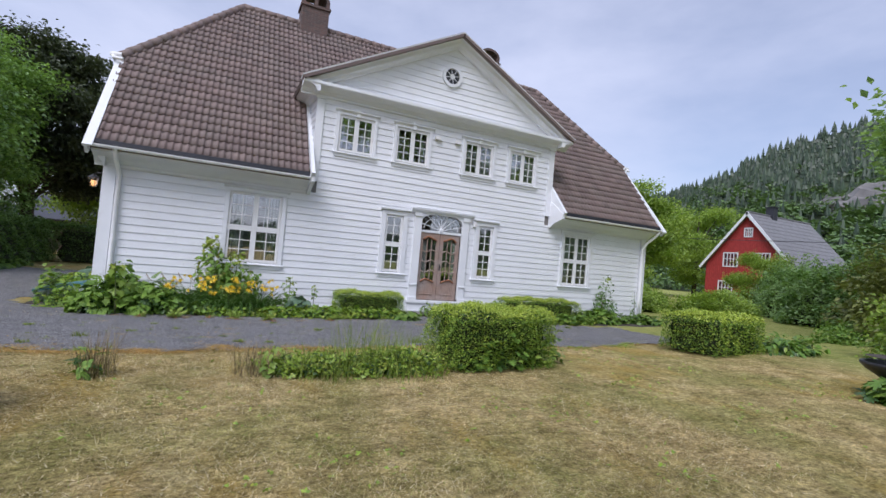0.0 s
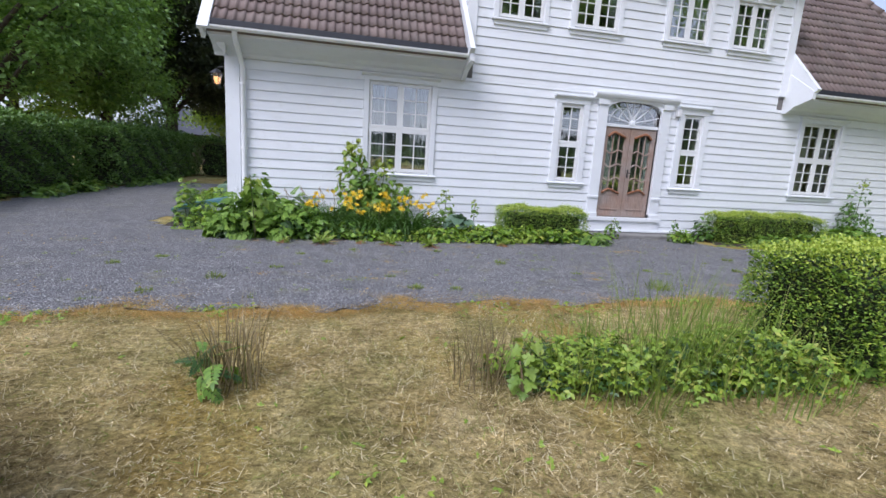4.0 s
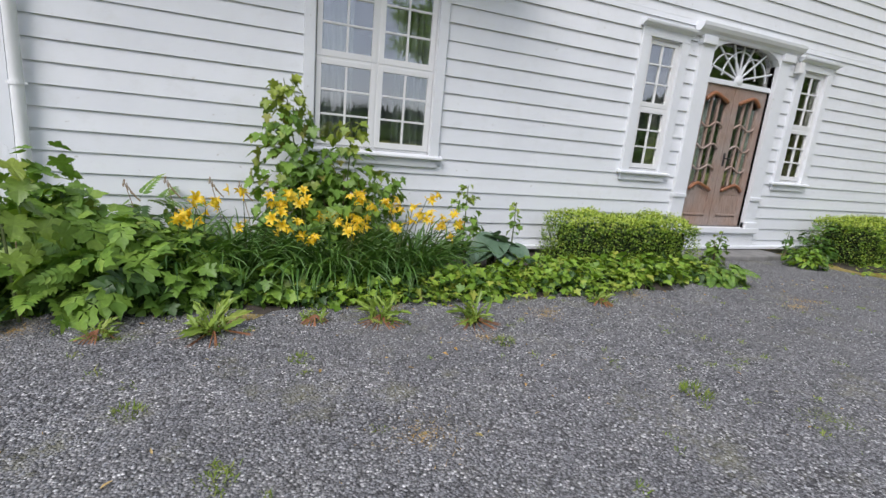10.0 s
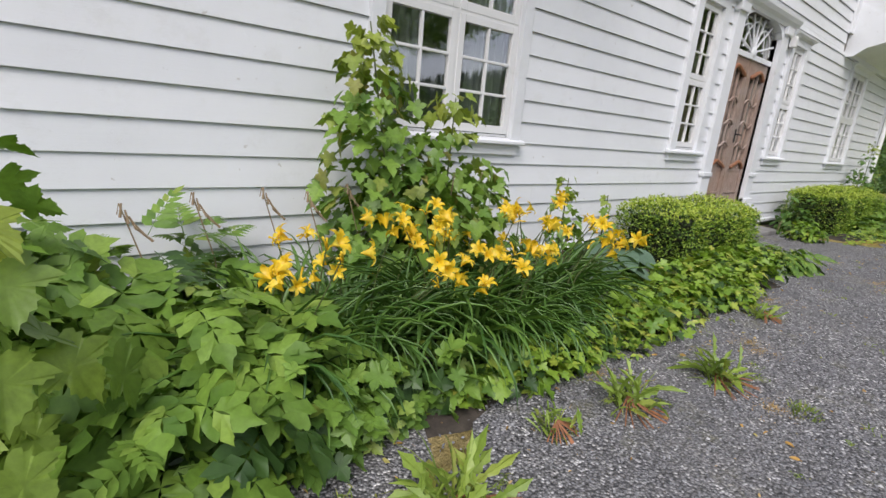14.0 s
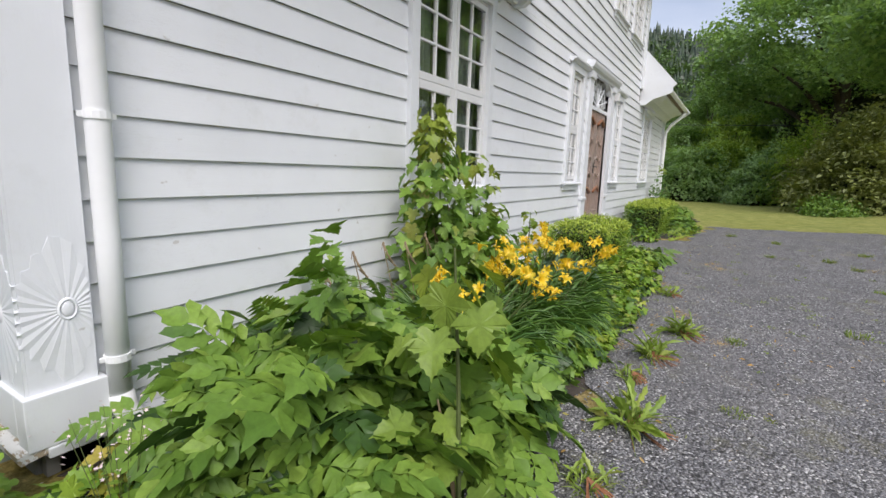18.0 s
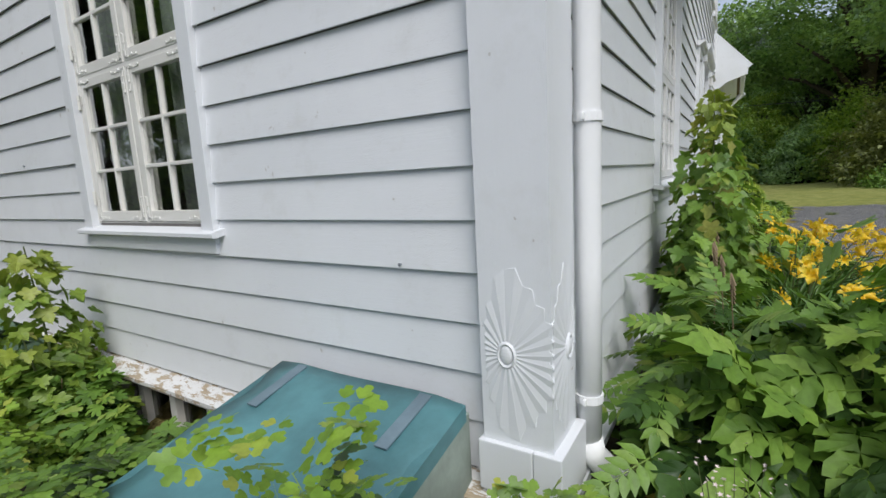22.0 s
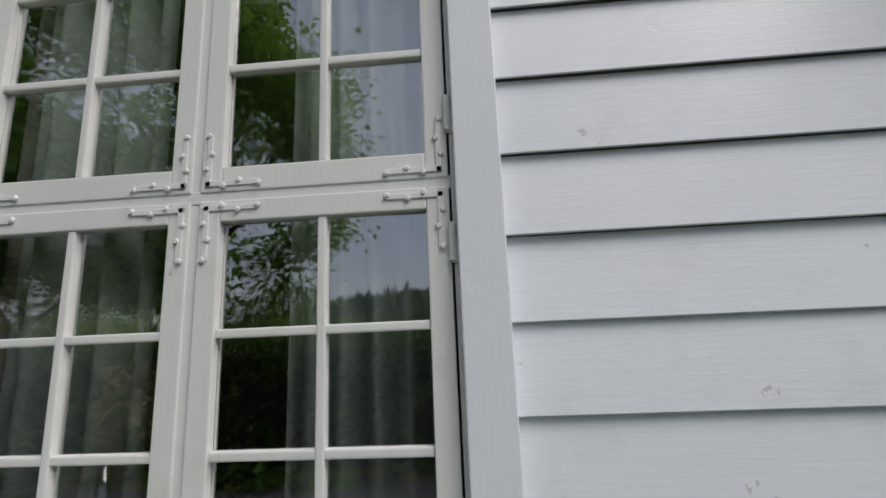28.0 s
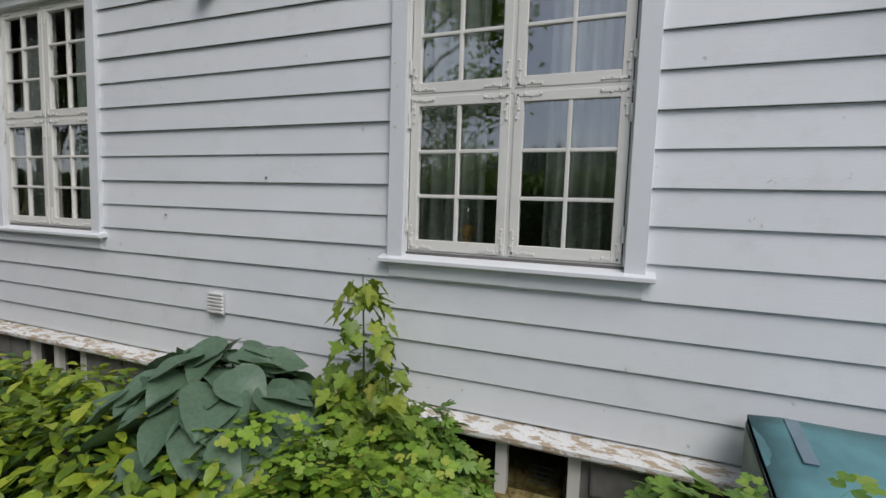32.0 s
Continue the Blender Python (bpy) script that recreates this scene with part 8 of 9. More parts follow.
# electric cable and bell wire nails on the boards
for k, (y, z) in enumerate(((14.07, 0.99), (13.95, 2.1), (17.8, 1.6), (18.8, 1.3))):
    nl = new("nail_head", finish("nail_head", bmesh.new(), M["iron"]))
    bm = bmesh.new()
    bmesh.ops.create_cone(bm, cap_ends=True, segments=10, radius1=0.008, radius2=0.006, depth=0.012, matrix=Matrix.Rotation(radians(90), 4, "Y"))
    bm.to_mesh(nl.data)
    bm.free()
    nl.matrix_world = pose(SX - 0.013, y, z)
    tagged(nl, "rusty nail head in the clapboard", "nail", "nail heads")

# cellar hatch
ht = thing("cellar_hatch", "teal-painted sloping cellar hatch on mossy concrete", "hatch")
HX0, HX1, HY0, HY1 = SX - 0.07, -3.78, 13.76, 14.80
ZA, ZB = 0.485, 0.235


def hatch_z(x):
    return ZA + (ZB - ZA) * (x - HX0) / (HX1 - HX0)


bm = bmesh.new()
nx_, ny_ = 14, 8
vt, vb = {}, {}
for i in range(nx_ + 1):
    for j in range(ny_ + 1):
        x, y = HX0 + (HX1 - HX0) * i / nx_, HY0 + (HY1 - HY0) * j / ny_
        edge = min(j, ny_ - j) == 0 or i == nx_
        z = hatch_z(x) + 0.004 * math.sin(i * 1.1 + j) - (0.012 if edge else 0)
        vt[i, j] = bm.verts.new((x, y, z))
        vb[i, j] = bm.verts.new((x, y, z - 0.035))
for i in range(nx_):
    for j in range(ny_):
        bm.faces.new((vt[i, j], vt[i, j + 1], vt[i + 1, j + 1], vt[i + 1, j]))
        bm.faces.new((vb[i, j], vb[i + 1, j], vb[i + 1, j + 1], vb[i, j + 1]))
for i in range(nx_):
    bm.faces.new((vt[i, 0], vt[i + 1, 0], vb[i + 1, 0], vb[i, 0]))
    bm.faces.new((vt[i, ny_], vb[i, ny_], vb[i + 1, ny_], vt[i + 1, ny_]))
for j in range(ny_):
    bm.faces.new((vt[nx_, j], vt[nx_, j + 1], vb[nx_, j + 1], vb[nx_, j]))
    bm.faces.new((vt[0, j], vb[0, j], vb[0, j + 1], vt[0, j + 1]))
bmesh.ops.recalc_face_normals(bm, faces=bm.faces)
part("lid", bm, M["hatch"], ht, "teal painted lid, scuffed", smooth=True)
for y in (HY0 + 0.02, HY1 - 0.02):
    s = -1 if y < 14.3 else 1
    bm = bmesh.new()
    prof = [(-0.02, 0.004), (0.02, 0.004), (0.02, -0.062), (0.0, -0.070), (-0.02, -0.058)]
    sweep(bm, prof, ((HX0, y, hatch_z(HX0) - 0.015), (0, s, 0), (0, 0, 1)), ((HX1, y, hatch_z(HX1) - 0.015), (0, s, 0), (0, 0, 1)))
    part("lid_edge", bm, M["hatch"], ht)
part("front_edge", box_bm(HX1 - 0.02, HX1 + 0.02, HY0, HY1, hatch_z(HX1) - 0.08, hatch_z(HX1) - 0.006, bevel=0.008), M["hatch"], ht)
for y in (HY0 + 0.17, HY1 - 0.17):
    a = math.degrees(math.atan2(ZB - ZA, HX1 - HX0))
    st = part("strap_hinge", box_bm(-0.30, 0.0, -0.028, 0.028, 0.0, 0.007, bevel=0.002), M["strap"], ht, "grey-blue iron strap")
    st.matrix_basis = pose(HX0 - 0.015, y, hatch_z(HX0 - 0.015) + 0.002, 0, math.degrees(math.atan2(ZA - ZB, HX0 - HX1)) * -1, 0)
for y in (HY0 + 0.05, HY1 - 0.05):
    bm = bmesh.new()
    pts = [(HX0 + 0.02, -0.3), (HX1 + 0.06, -0.3), (HX1 + 0.06, hatch_z(HX1) - 0.05), (HX0 + 0.02, hatch_z(HX0) - 0.05)]
    a = [bm.verts.new((x, y - 0.05, z)) for x, z in pts]
    b = [bm.verts.new((x, y + 0.05, z)) for x, z in pts]
    bm.faces.new(a)
    bm.faces.new(b[::-1])
    for k in range(4):
        bm.faces.new((a[k], a[(k + 1) % 4], b[(k + 1) % 4], b[k]))
    bmesh.ops.recalc_face_normals(bm, faces=bm.faces)
    part("side_wall", bm, M["concrete"], ht, "mossy concrete cheek wall")
part("front_wall", box_bm(HX1 + 0.0, HX1 + 0.12, HY0 + 0.1, HY1 - 0.1, -0.3, hatch_z(HX1) - 0.06, bevel=0.01), M["concrete"], ht)

# west foundation with cellar windows
# the tint darkens the view in, adding to the cellar's darkness
M["cellar_glass"] = glass_material("dark_tinted_cellar_glass", (0.30, 0.31, 0.30))
M["cellar_glass"].node_tree.nodes["Principled BSDF"].inputs["IOR"].default_value = 1.15
ys_ = [FY + 0.0, *[v for c in CELLAR for v in c], BY]
for a, b in zip(ys_[0::2], ys_[1::2]):
    bm = box_bm(SX - 0.01, SX + 0.22, a, b, -0.8, 0.10)
    part("west_base", bm, M["stone"], fnd)
    # rough stones on the face
    y = a + 0.05
    while y < b - 0.15:
        w_ = random.uniform(0.22, 0.45)
        for z0 in (-0.42, -0.16):
            bm = bmesh.new()
            add_box(bm, SX - 0.035, SX + 0.0, y, min(y + w_, b - 0.02), z0, z0 + 0.23, bevel=0.02)
            part("foundation_stone", bm, M["stone"], fnd)
        y += w_ + 0.02
for k, (a, b) in enumerate(CELLAR):
    cw = thing("window_cellar_%d" % (k + 1), "low cellar window with white posts under the drip board", "window", (SX + 0.0, b, -0.42), -90, kind="structure")
    w_ = b - a
    for x in (0.0, w_ / 2 - 0.045, w_ - 0.07):
        part("post", box_bm(x, x + 0.07, -0.02, 0.06, 0.0, 0.51, bevel=0.004), M["frame"], cw)
    part("bottom_rail", box_bm(0.0, w_, -0.01, 0.06, -0.05, 0.02, bevel=0.004), M["frame"], cw)
    for x in (0.072, w_ / 2 + 0.027):
        pn = part("pane", box_bm(x, x + w_ / 2 - 0.12, 0.030, 0.034, 0.02, 0.50), M["cellar_glass"], cw)
        pn.visible_shadow = False
    # added black sheets stand in for the darkness of the unlit cellar
    part("cellar_dark_back", box_bm(-0.05, w_ + 0.05, 0.55, 0.60, -0.2, 0.6), M["black"], cw)
    part("cellar_dark_top", box_bm(-0.05, w_ + 0.05, 0.08, 0.55, 0.515, 0.53), M["black"], cw)
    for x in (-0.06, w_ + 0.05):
        part("cellar_dark_side", box_bm(x, x + 0.01, 0.08, 0.55, -0.2, 0.515), M["black"], cw)
    part("cellar_dark_floor", box_bm(-0.05, w_ + 0.05, 0.07, 0.55, -0.22, -0.2), M["black"], cw)
    for q in range(6):
        part("grille_bar", box_bm(w_ * 0.66, w_ * 0.86, 0.10, 0.11, 0.12 + 0.035 * q, 0.125 + 0.035 * q), M["iron"], cw)

# oil lamp on the inner sill
ol = thing("oil_lamp", "small brass oil lamp on the inner window sill", "oil lamp", (SX + 0.17, 16.35, 1.19))
M["brass"] = plain("old_brass", (0.35, 0.24, 0.10), 0.35, metal=0.9)
bm = bmesh.new()
for z0, z1, r0, r1 in ((0, 0.02, 0.05, 0.045), (0.02, 0.06, 0.02, 0.02), (0.06, 0.11, 0.035, 0.05), (0.11, 0.14, 0.05, 0.02)):
    tube(bm, [(0, 0, z0), (0, 0, z1)], r0, 14, r1)
part("base", bm, M["brass"], ol, smooth=False)
bm = bmesh.new()
tube(bm, [(0, 0, 0.14), (0, 0, 0.18), (0, 0, 0.28)], 0.028, 12, 0.018)
part("chimney", bm, M["glass"], ol, "clear glass chimney", smooth=True)
part("sill_board", box_bm(SX + 0.10, SX + 0.30, G_NEAR[0], G_NEAR[1], 1.14, 1.185, bevel=0.004), M["frame"], wall_side)


# chimneys
def chimney(name, x, y, z0, z1, w, d, label):
    n = Nodes("sooty_brickwork")
    bt = n.add("ShaderNodeTexBrick")
    bt.inputs["Scale"].default_value = 1.0
    for key, v in (("Brick Width", 0.24), ("Row Height", 0.075), ("Mortar Size", 0.006)):
        bt.inputs[key].default_value = v
    bt.inputs["Color1"].default_value = (0.15, 0.085, 0.07, 1)
    bt.inputs["Color2"].default_value = (0.085, 0.058, 0.052, 1)
    bt.inputs["Mortar"].default_value = (0.17, 0.16, 0.15, 1)
    mp = n.add("ShaderNodeMapping")
    mp.inputs["Rotation"].default_value = (radians(90), 0, 0)
    n.link(n.geo.outputs["Position"], mp.inputs["Vector"])
    n.link(mp.outputs["Vector"], bt.inputs["Vector"])
    n.done(n.mix(n.ramp(n.noise(3, 5, 0.7), [(0.4, (0, 0, 0)), (0.7, (0.7, 0.7, 0.7))]), bt.outputs["Color"], (0.07, 0.062, 0.06)), 0.9, n.bump(bt.outputs["Fac"], -0.5, 0.01))
    ob = thing(name, label, "chimney", (x, y, 0), 0, "chimneys", "structure")
    part("stack", box_bm(-w / 2, w / 2, -d / 2, d / 2, z0, z1, bevel=0.01), n.mat, ob)
    part("collar", box_bm(-w / 2 - 0.05, w / 2 + 0.05, -d / 2 - 0.05, d / 2 + 0.05, z1, z1 + 0.10, bevel=0.01), n.mat, ob)
    for xx in (-w / 2 + 0.06, 0.0, w / 2 - 0.06):
        part("arch_pier", box_bm(xx - 0.06, xx + 0.06, -d / 2, d / 2, z1 + 0.10, z1 + 0.34), n.mat, ob)
    bm = bmesh.new()
    seg = 12
    prof = [(-w / 2 * math.cos(math.pi * k / seg), 0.36 * math.sin(math.pi * k / seg)) for k in range(seg + 1)]
    ins = [(px * 0.80, pz * 0.72) for px, pz in prof]
    lo_, hi_ = -d / 2 - 0.02, d / 2 + 0.02
    A = [[bm.verts.new((px, yy, z1 + 0.28 + pz)) for px, pz in prof] for yy in (lo_, hi_)]
    B = [[bm.verts.new((px, yy, z1 + 0.28 + pz)) for px, pz in ins] for yy in (lo_, hi_)]
    for k in range(seg):
        bm.faces.new((A[0][k], A[0][k + 1], A[1][k + 1], A[1][k]))
        bm.faces.new((B[0][k], B[1][k], B[1][k + 1], B[0][k + 1]))
        for s in (0, 1):
            bm.faces.new((A[s][k], B[s][k], B[s][k + 1], A[s][k + 1]))
    bmesh.ops.recalc_face_normals(bm, faces=bm.faces)
    part("arched_cap", bm, n.mat, ob, "rounded brick chimney cap")


chimney("chimney_west", 2.40, 18.1, 9.4, 10.62, 0.98, 0.75, "dark brick chimney with an arched double cap")
chimney("chimney_east", 9.90, 18.1, 9.4, 10.55, 0.98, 0.75, "dark brick chimney with an arched double cap")

# ---- things on the lawn ----
tr = thing("camping_trailer", "orange and black folded camping trailer with litter on its lid", "trailer", (-1.52, 4.72, gz(-1.7, 4.8)), -34)
TL, TW = 2.1, 1.5
part("body", box_bm(-TW, 0, -TL, 0, 0.22, 0.548, bevel=0.02), M["orange"], tr)
part("skirt", box_bm(-TW + 0.01, -0.012, -TL + 0.01, -0.012, 0.01, 0.22, bevel=0.02), M["black_plastic"], tr)
bm = bmesh.new()
sweep(bm, [(-0.05, -0.028), (0.012, -0.032), (0.02, -0.02), (0.02, 0.03), (0.0, 0.045), (-0.05, 0.04)], ((0, -TL, 0.58), (1, 0, 0), (0, 0, 1)), ((0, 0, 0.58), (1, 0, 0), (0, 0, 1)))
sweep(bm, [(-0.05, -0.028), (0.012, -0.032), (0.02, -0.02), (0.02, 0.03), (0.0, 0.045), (-0.05, 0.04)], ((-TW, 0, 0.58), (0, 1, 0), (0, 0, 1)), ((0.015, 0, 0.58), (0, 1, 0), (0, 0, 1)))
part("rim", bm, M["black_plastic"], tr, "black rubber lid rim")
part("lid", box_bm(-TW + 0.02, -0.02, -TL + 0.02, -0.02, 0.53, 0.60, bevel=0.015), M["black_plastic"], tr)
bm = bmesh.new()
tube(bm, [(-0.30, -0.10, 0.60), (-0.20, -0.12, 0.67), (-0.14, -0.18, 0.705), (-0.14, -1.0, 0.705), (-0.18, -1.05, 0.68), (-0.25, -1.06, 0.60)], 0.016, 8)
tube(bm, [(-0.14, -0.20, 0.70), (-0.38, -0.14, 0.69), (-1.2, -0.12, 0.69)], 0.014, 8)
part("luggage_rail", bm, M["black"], tr, "black tubular rail", smooth=True)
x = -0.47
for k, wd in enumerate((0.055, 0.05, 0.065, 0.05, 0.022, 0.03, 0.055, 0.05, 0.065, 0.05)):
    if wd > 0.03:
        part("lettering_bar", box_bm(-0.014, -0.0085, x, x + wd * 0.50, 0.095, 0.142, bevel=0.001), M["white_plain"], tr, "white lettering" if k == 0 else "")
    x += wd * 0.58
digits = bpy.data.curves.new("number", "FONT")
digits.body, digits.size, digits.extrude = "2000", 0.066, 0.002
writing = bpy.data.objects.new("number", digits)
scene.collection.objects.link(writing)
bpy.context.view_layer.update()
num = part("number", bpy.data.meshes.new_from_object(writing.evaluated_get(bpy.context.evaluated_depsgraph_get())), None, tr, "white number 2000")
num.data.materials.append(M["white_plain"])
num.matrix_basis = pose(-0.008, -0.185, 0.095, 90, 0, 90)
bpy.data.objects.remove(writing)
q = np.random.default_rng(3)
n = 900
pp = np.stack([q.uniform(-TW + 0.1, -0.06, n), q.uniform(-TL + 0.1, -0.06, n), np.full(n, 0.606) + q.uniform(0, 0.02, n)], -1)
part("bark_litter", scatter("bark_litter", TINY, pp, rotations(q.uniform(0, 6.3, n), q.normal(0, 0.25, n), q.normal(0, 0.3, n)), q.uniform(0.03, 0.08, n), M["bark_chip"]), None, tr, "brown bark and leaf litter", kind="stuff")
mound("weed_patch", "weeds growing under the trailer", "weeds", TRIPLE, 90, -1.86, 4.16, 0.20, 0.16, 0.20, (0.06, 0.10), M["green"], 0.5, "weed patches on the lawn")

pt = thing("garden_pot", "wide dark bowl overgrown with green leaves on the lawn", "planter", (8.78, 3.12, gz(8.78, 3.12)))
bm = bmesh.new()
prof = [(0.0, 0.0), (0.22, 0.0), (0.20, 0.06), (0.10, 0.14), (0.14, 0.22), (0.40, 0.40), (0.46, 0.46), (0.46, 0.50), (0.42, 0.50), (0.36, 0.42), (0.0, 0.38)]
seg = 24
rings = [[bm.verts.new((r * math.cos(2 * math.pi * k / seg), r * math.sin(2 * math.pi * k / seg), z)) for k in range(seg)] if r else [bm.verts.new((0, 0, z))] * seg for r, z in prof]
for a, b in zip(rings, rings[1:]):
    for k in range(seg):
        vs = []
        for v in (a[k], a[(k + 1) % seg], b[(k + 1) % seg], b[k]):
            if v not in vs:
                vs.append(v)
        bm.faces.new(vs)
bmesh.ops.recalc_face_normals(bm, faces=bm.faces)
part("bowl", bm, M["black"], pt, smooth=True)
part("bowl_soil", finish("bowl_soil", (lambda b: (bmesh.ops.create_circle(b, cap_ends=True, segments=24, radius=0.40, matrix=Matrix.Translation((0, 0, 0.58))), b)[1])(bmesh.new()), M["soil"]), None, pt)
mound("garden_plant", "green leaves around the garden bowl", "plant", LOBED, 170, 8.55, 2.95, 0.55, 0.5, 0.36, (0.12, 0.2), M["green"], 0.5)


# ---- trees ----
def tree(name, label, at, h, crown_r, crown_lo, trunk_r, blobs, per, leaf, material, seed, squash=1.0, lean=0.0, leaves=11, fine=(0.20, 0.36)):
    """A broadleaf tree: tapered trunk, limbs, and a crown of many leafy twigs in uneven masses."""
    q = np.random.default_rng(seed)
    ob = thing(name, label, "tree", at, q.uniform(0, 360))
    bm = bmesh.new()
    tube(bm, [(0, 0, -0.3), (0.05 * h * lean, 0, h * 0.25), (0.1 * h * lean, 0.02 * h, h * 0.55), (0.12 * h * lean, 0, h * 0.85)], trunk_r, 10, trunk_r * 0.25)
    part("trunk", bm, M["bark"], ob, smooth=True)
    cz, rz_ = (crown_lo + h) / 2, (h - crown_lo) / 2
    cent = []
    for k in range(blobs):
        u = q.normal(0, 1, 3)
        u /= np.linalg.norm(u)
        r = q.uniform(0.35, 1.0) ** 0.5
        taper = 1.0 - 0.35 * max(0, u[2])
        cent.append((u[0] * r * crown_r * taper, u[1] * r * crown_r * squash * taper, cz + u[2] * r * rz_ * 0.92))
    cent = np.array(cent)
    for k in range(min(12, blobs)):
        c = cent[k]
        s = np.array((0.06 * h * lean, 0, min(h * 0.6, max(h * 0.18, c[2] * 0.55))))
        bm = bmesh.new()
        tube(bm, [tuple(s), tuple(s * 0.45 + c * 0.55 + (0, 0, 0.03 * h)), tuple(c)], trunk_r * 0.38, 7, trunk_r * 0.07)
        part("limb", bm, M["bark"], ob, smooth=True)
    pts = []
    for c in cent:
        sp = crown_r * q.uniform(*fine)
        m = int(per * q.uniform(0.6, 1.4))
        d = q.normal(0, 1, (m, 3))
        d /= np.linalg.norm(d, axis=1)[:, None]
        d *= (q.uniform(0.3, 1, m) ** 0.5)[:, None] * sp
        pts.append(c + d * (1.2, 1.2, 0.65))
    pts = np.concatenate(pts)
    pts = pts[pts[:, 2] > crown_lo * 0.75]
    n = len(pts)
    cl = clump(leaves, leaf, seed + 1, 1.0)
    part("crown", scatter("crown", (np.array(cl[0]), cl[1]), pts, rotations(q.uniform(0, 6.3, n), q.normal(0, 0.4, n), q.normal(0, 0.4, n)), q.uniform(0.6, 1.15, n), material), None, ob, kind="stuff")
    return ob


def again(ob, x, y, z, rz, s, label):
    c = copy_thing(ob, pose(x, y, z, 0, 0, rz) @ Matrix.Scale(s, 4))
    return tagged(c, label)


maple_tree = tree("tree", "big spreading green maple with a thick forked trunk", (23.3, 2.8, 0), 16.0, 6.8, 4.0, 0.50, 56, 74, 0.28, M["tree_leaf"], 101, lean=0.15, leaves=13, fine=(0.13, 0.22))
light_tree = tree("tree", "fresh green broadleaf tree", (26.5, 25.5, 0), 9.0, 4.2, 1.0, 0.22, 44, 70, 0.22, M["tree_light"], 102, fine=(0.16, 0.26))
dark_tree = tree("tree", "dense dark copper beech behind the hedge", (-10.0, 34.0, 0), 12.6, 4.7, 2.9, 0.40, 80, 90, 0.24, M["tree_dark"], 103, fine=(0.18, 0.30), leaves=13)
ash_tree = tree("tree", "tall green ash tree behind the hedge", (-11.6, 22.0, 0), 11.5, 3.9, 1.6, 0.24, 46, 80, 0.22, M["ash_leaf"], 104, fine=(0.15, 0.26))
again(ash_tree, -10.8, 28.0, 0, 120, 0.95, "green ash tree behind the hedge")
again(light_tree, -15.5, 30.0, 0, 20, 1.1, "fresh green tree behind the hedge")
again(light_tree, 31.5, 32.0, 0, 70, 1.0, "fresh green broadleaf tree near the red house")
again(light_tree, 22.6, 31.0, 0, 200, 1.0, "green broadleaf tree behind the house corner")
again(light_tree, 35.5, 20.5, -0.5, 300, 0.56, "green tree in front of the red house")
again(light_tree, 52.0, 38.0, 0, 140, 1.3, "bright green tree behind the red house")
again(light_tree, 40.0, 40.0, 0, 10, 1.2, "bright green tree near the red house")
again(maple_tree, 36.0, 6.0, 0, 140, 1.12, "tall dark green tree at the lawn's far side")
again(maple_tree, 35.0, -1.5, 0, 60, 1.0, "tall green tree beside the lawn")
again(ash_tree, 44.0, 8.0, 0, 80, 1.1, "green tree at the end of the lawn")
again(ash_tree, 47.0, 13.5, 0, 10, 0.9, "green tree at the end of the lawn")
again(light_tree, 42.0, 11.5, 0, 60, 0.75, "green tree at the end of the lawn")
again(dark_tree, 40.0, 4.5, 0, 220, 0.8, "dark purple-leaved tree at the end of the lawn")
again(light_tree, -2.5, 44.0, 0, 60, 1.25, "green tree north of the house")
again(light_tree, -6.5, 42.0, 0, 160, 1.0, "green tree north of the house")
again(ash_tree, 3.0, 47.0, 0, 30, 1.0, "green tree north of the house")
# trees behind the walker, seen in the panes
again(maple_tree, -20.0, -16.0, 0, 45, 0.7, "tall green tree south-west of the lawn")
again(maple_tree, 21.0, -22.0, 0, 240, 1.4, "tall green tree south of the lawn")


def bush(name, label, cx, cy, rx, ry, h, n, leaf, material, seed):
    q = np.random.default_rng(seed)
    ob = thing(name, label, "shrub", (cx, cy, 0), 0)
    p, yaw, pit = mound_points(n, 0, 0, rx, ry, h, 0.72, 0.0)
    blob = 0.16 * np.sin(p[:, 0] * 2.3 + seed) * np.sin(p[:, 1] * 2.1) + 0.12 * np.sin(p[:, 0] * 5 + p[:, 2] * 4)
    p *= (1 + blob * 0.8)[:, None]
    p[:, 2] = np.maximum(p[:, 2], 0.1)
    cl = clump(14, leaf, seed, 0.6)
    part("foliage", scatter("foliage", (np.array(cl[0]), cl[1]), p, rotations(yaw, pit, q.normal(0, 0.4, n)), q.uniform(0.5, 0.95, n), material), None, ob, kind="stuff")
    bm = bmesh.new()
    bmesh.ops.create_icosphere(bm, subdivisions=3, radius=1.0)
    for v in bm.verts:
        k = 0.66 + 0.08 * math.sin(v.co.x * 5 + seed) * math.sin(v.co.y * 6)
        v.co = Vector((v.co.x * rx * k, v.co.y * ry * k, max(0.0, v.co.z) * h * k))
    part("shade_core", bm, M["twig"], ob, smooth=True)
    return ob


bush("shrub", "wide rounded olive-green shrub on the lawn's edge", 21.8, 6.4, 3.6, 3.0, 3.7, 2600, 0.22, M["olive_leaf"], 201)
bush("shrub", "tall fresh green shrub beside the lawn", 26.5, 7.6, 2.4, 2.4, 4.2, 1500, 0.20, M["tree_light"], 202)
bush("shrub", "low green growth at the shrub's foot", 19.0, 7.9, 1.6, 0.9, 0.7, 700, 0.14, M["green"], 203)
bush("shrub", "bright green conical shrub beside the lawn", 15.0, 4.4, 1.3, 1.3, 2.0, 1100, 0.14, M["tree_light"], 204)
bush("shrub", "rough green shrub near the red house", 33.0, 17.0, 3.0, 2.4, 3.2, 1500, 0.22, M["tree_leaf"], 205)
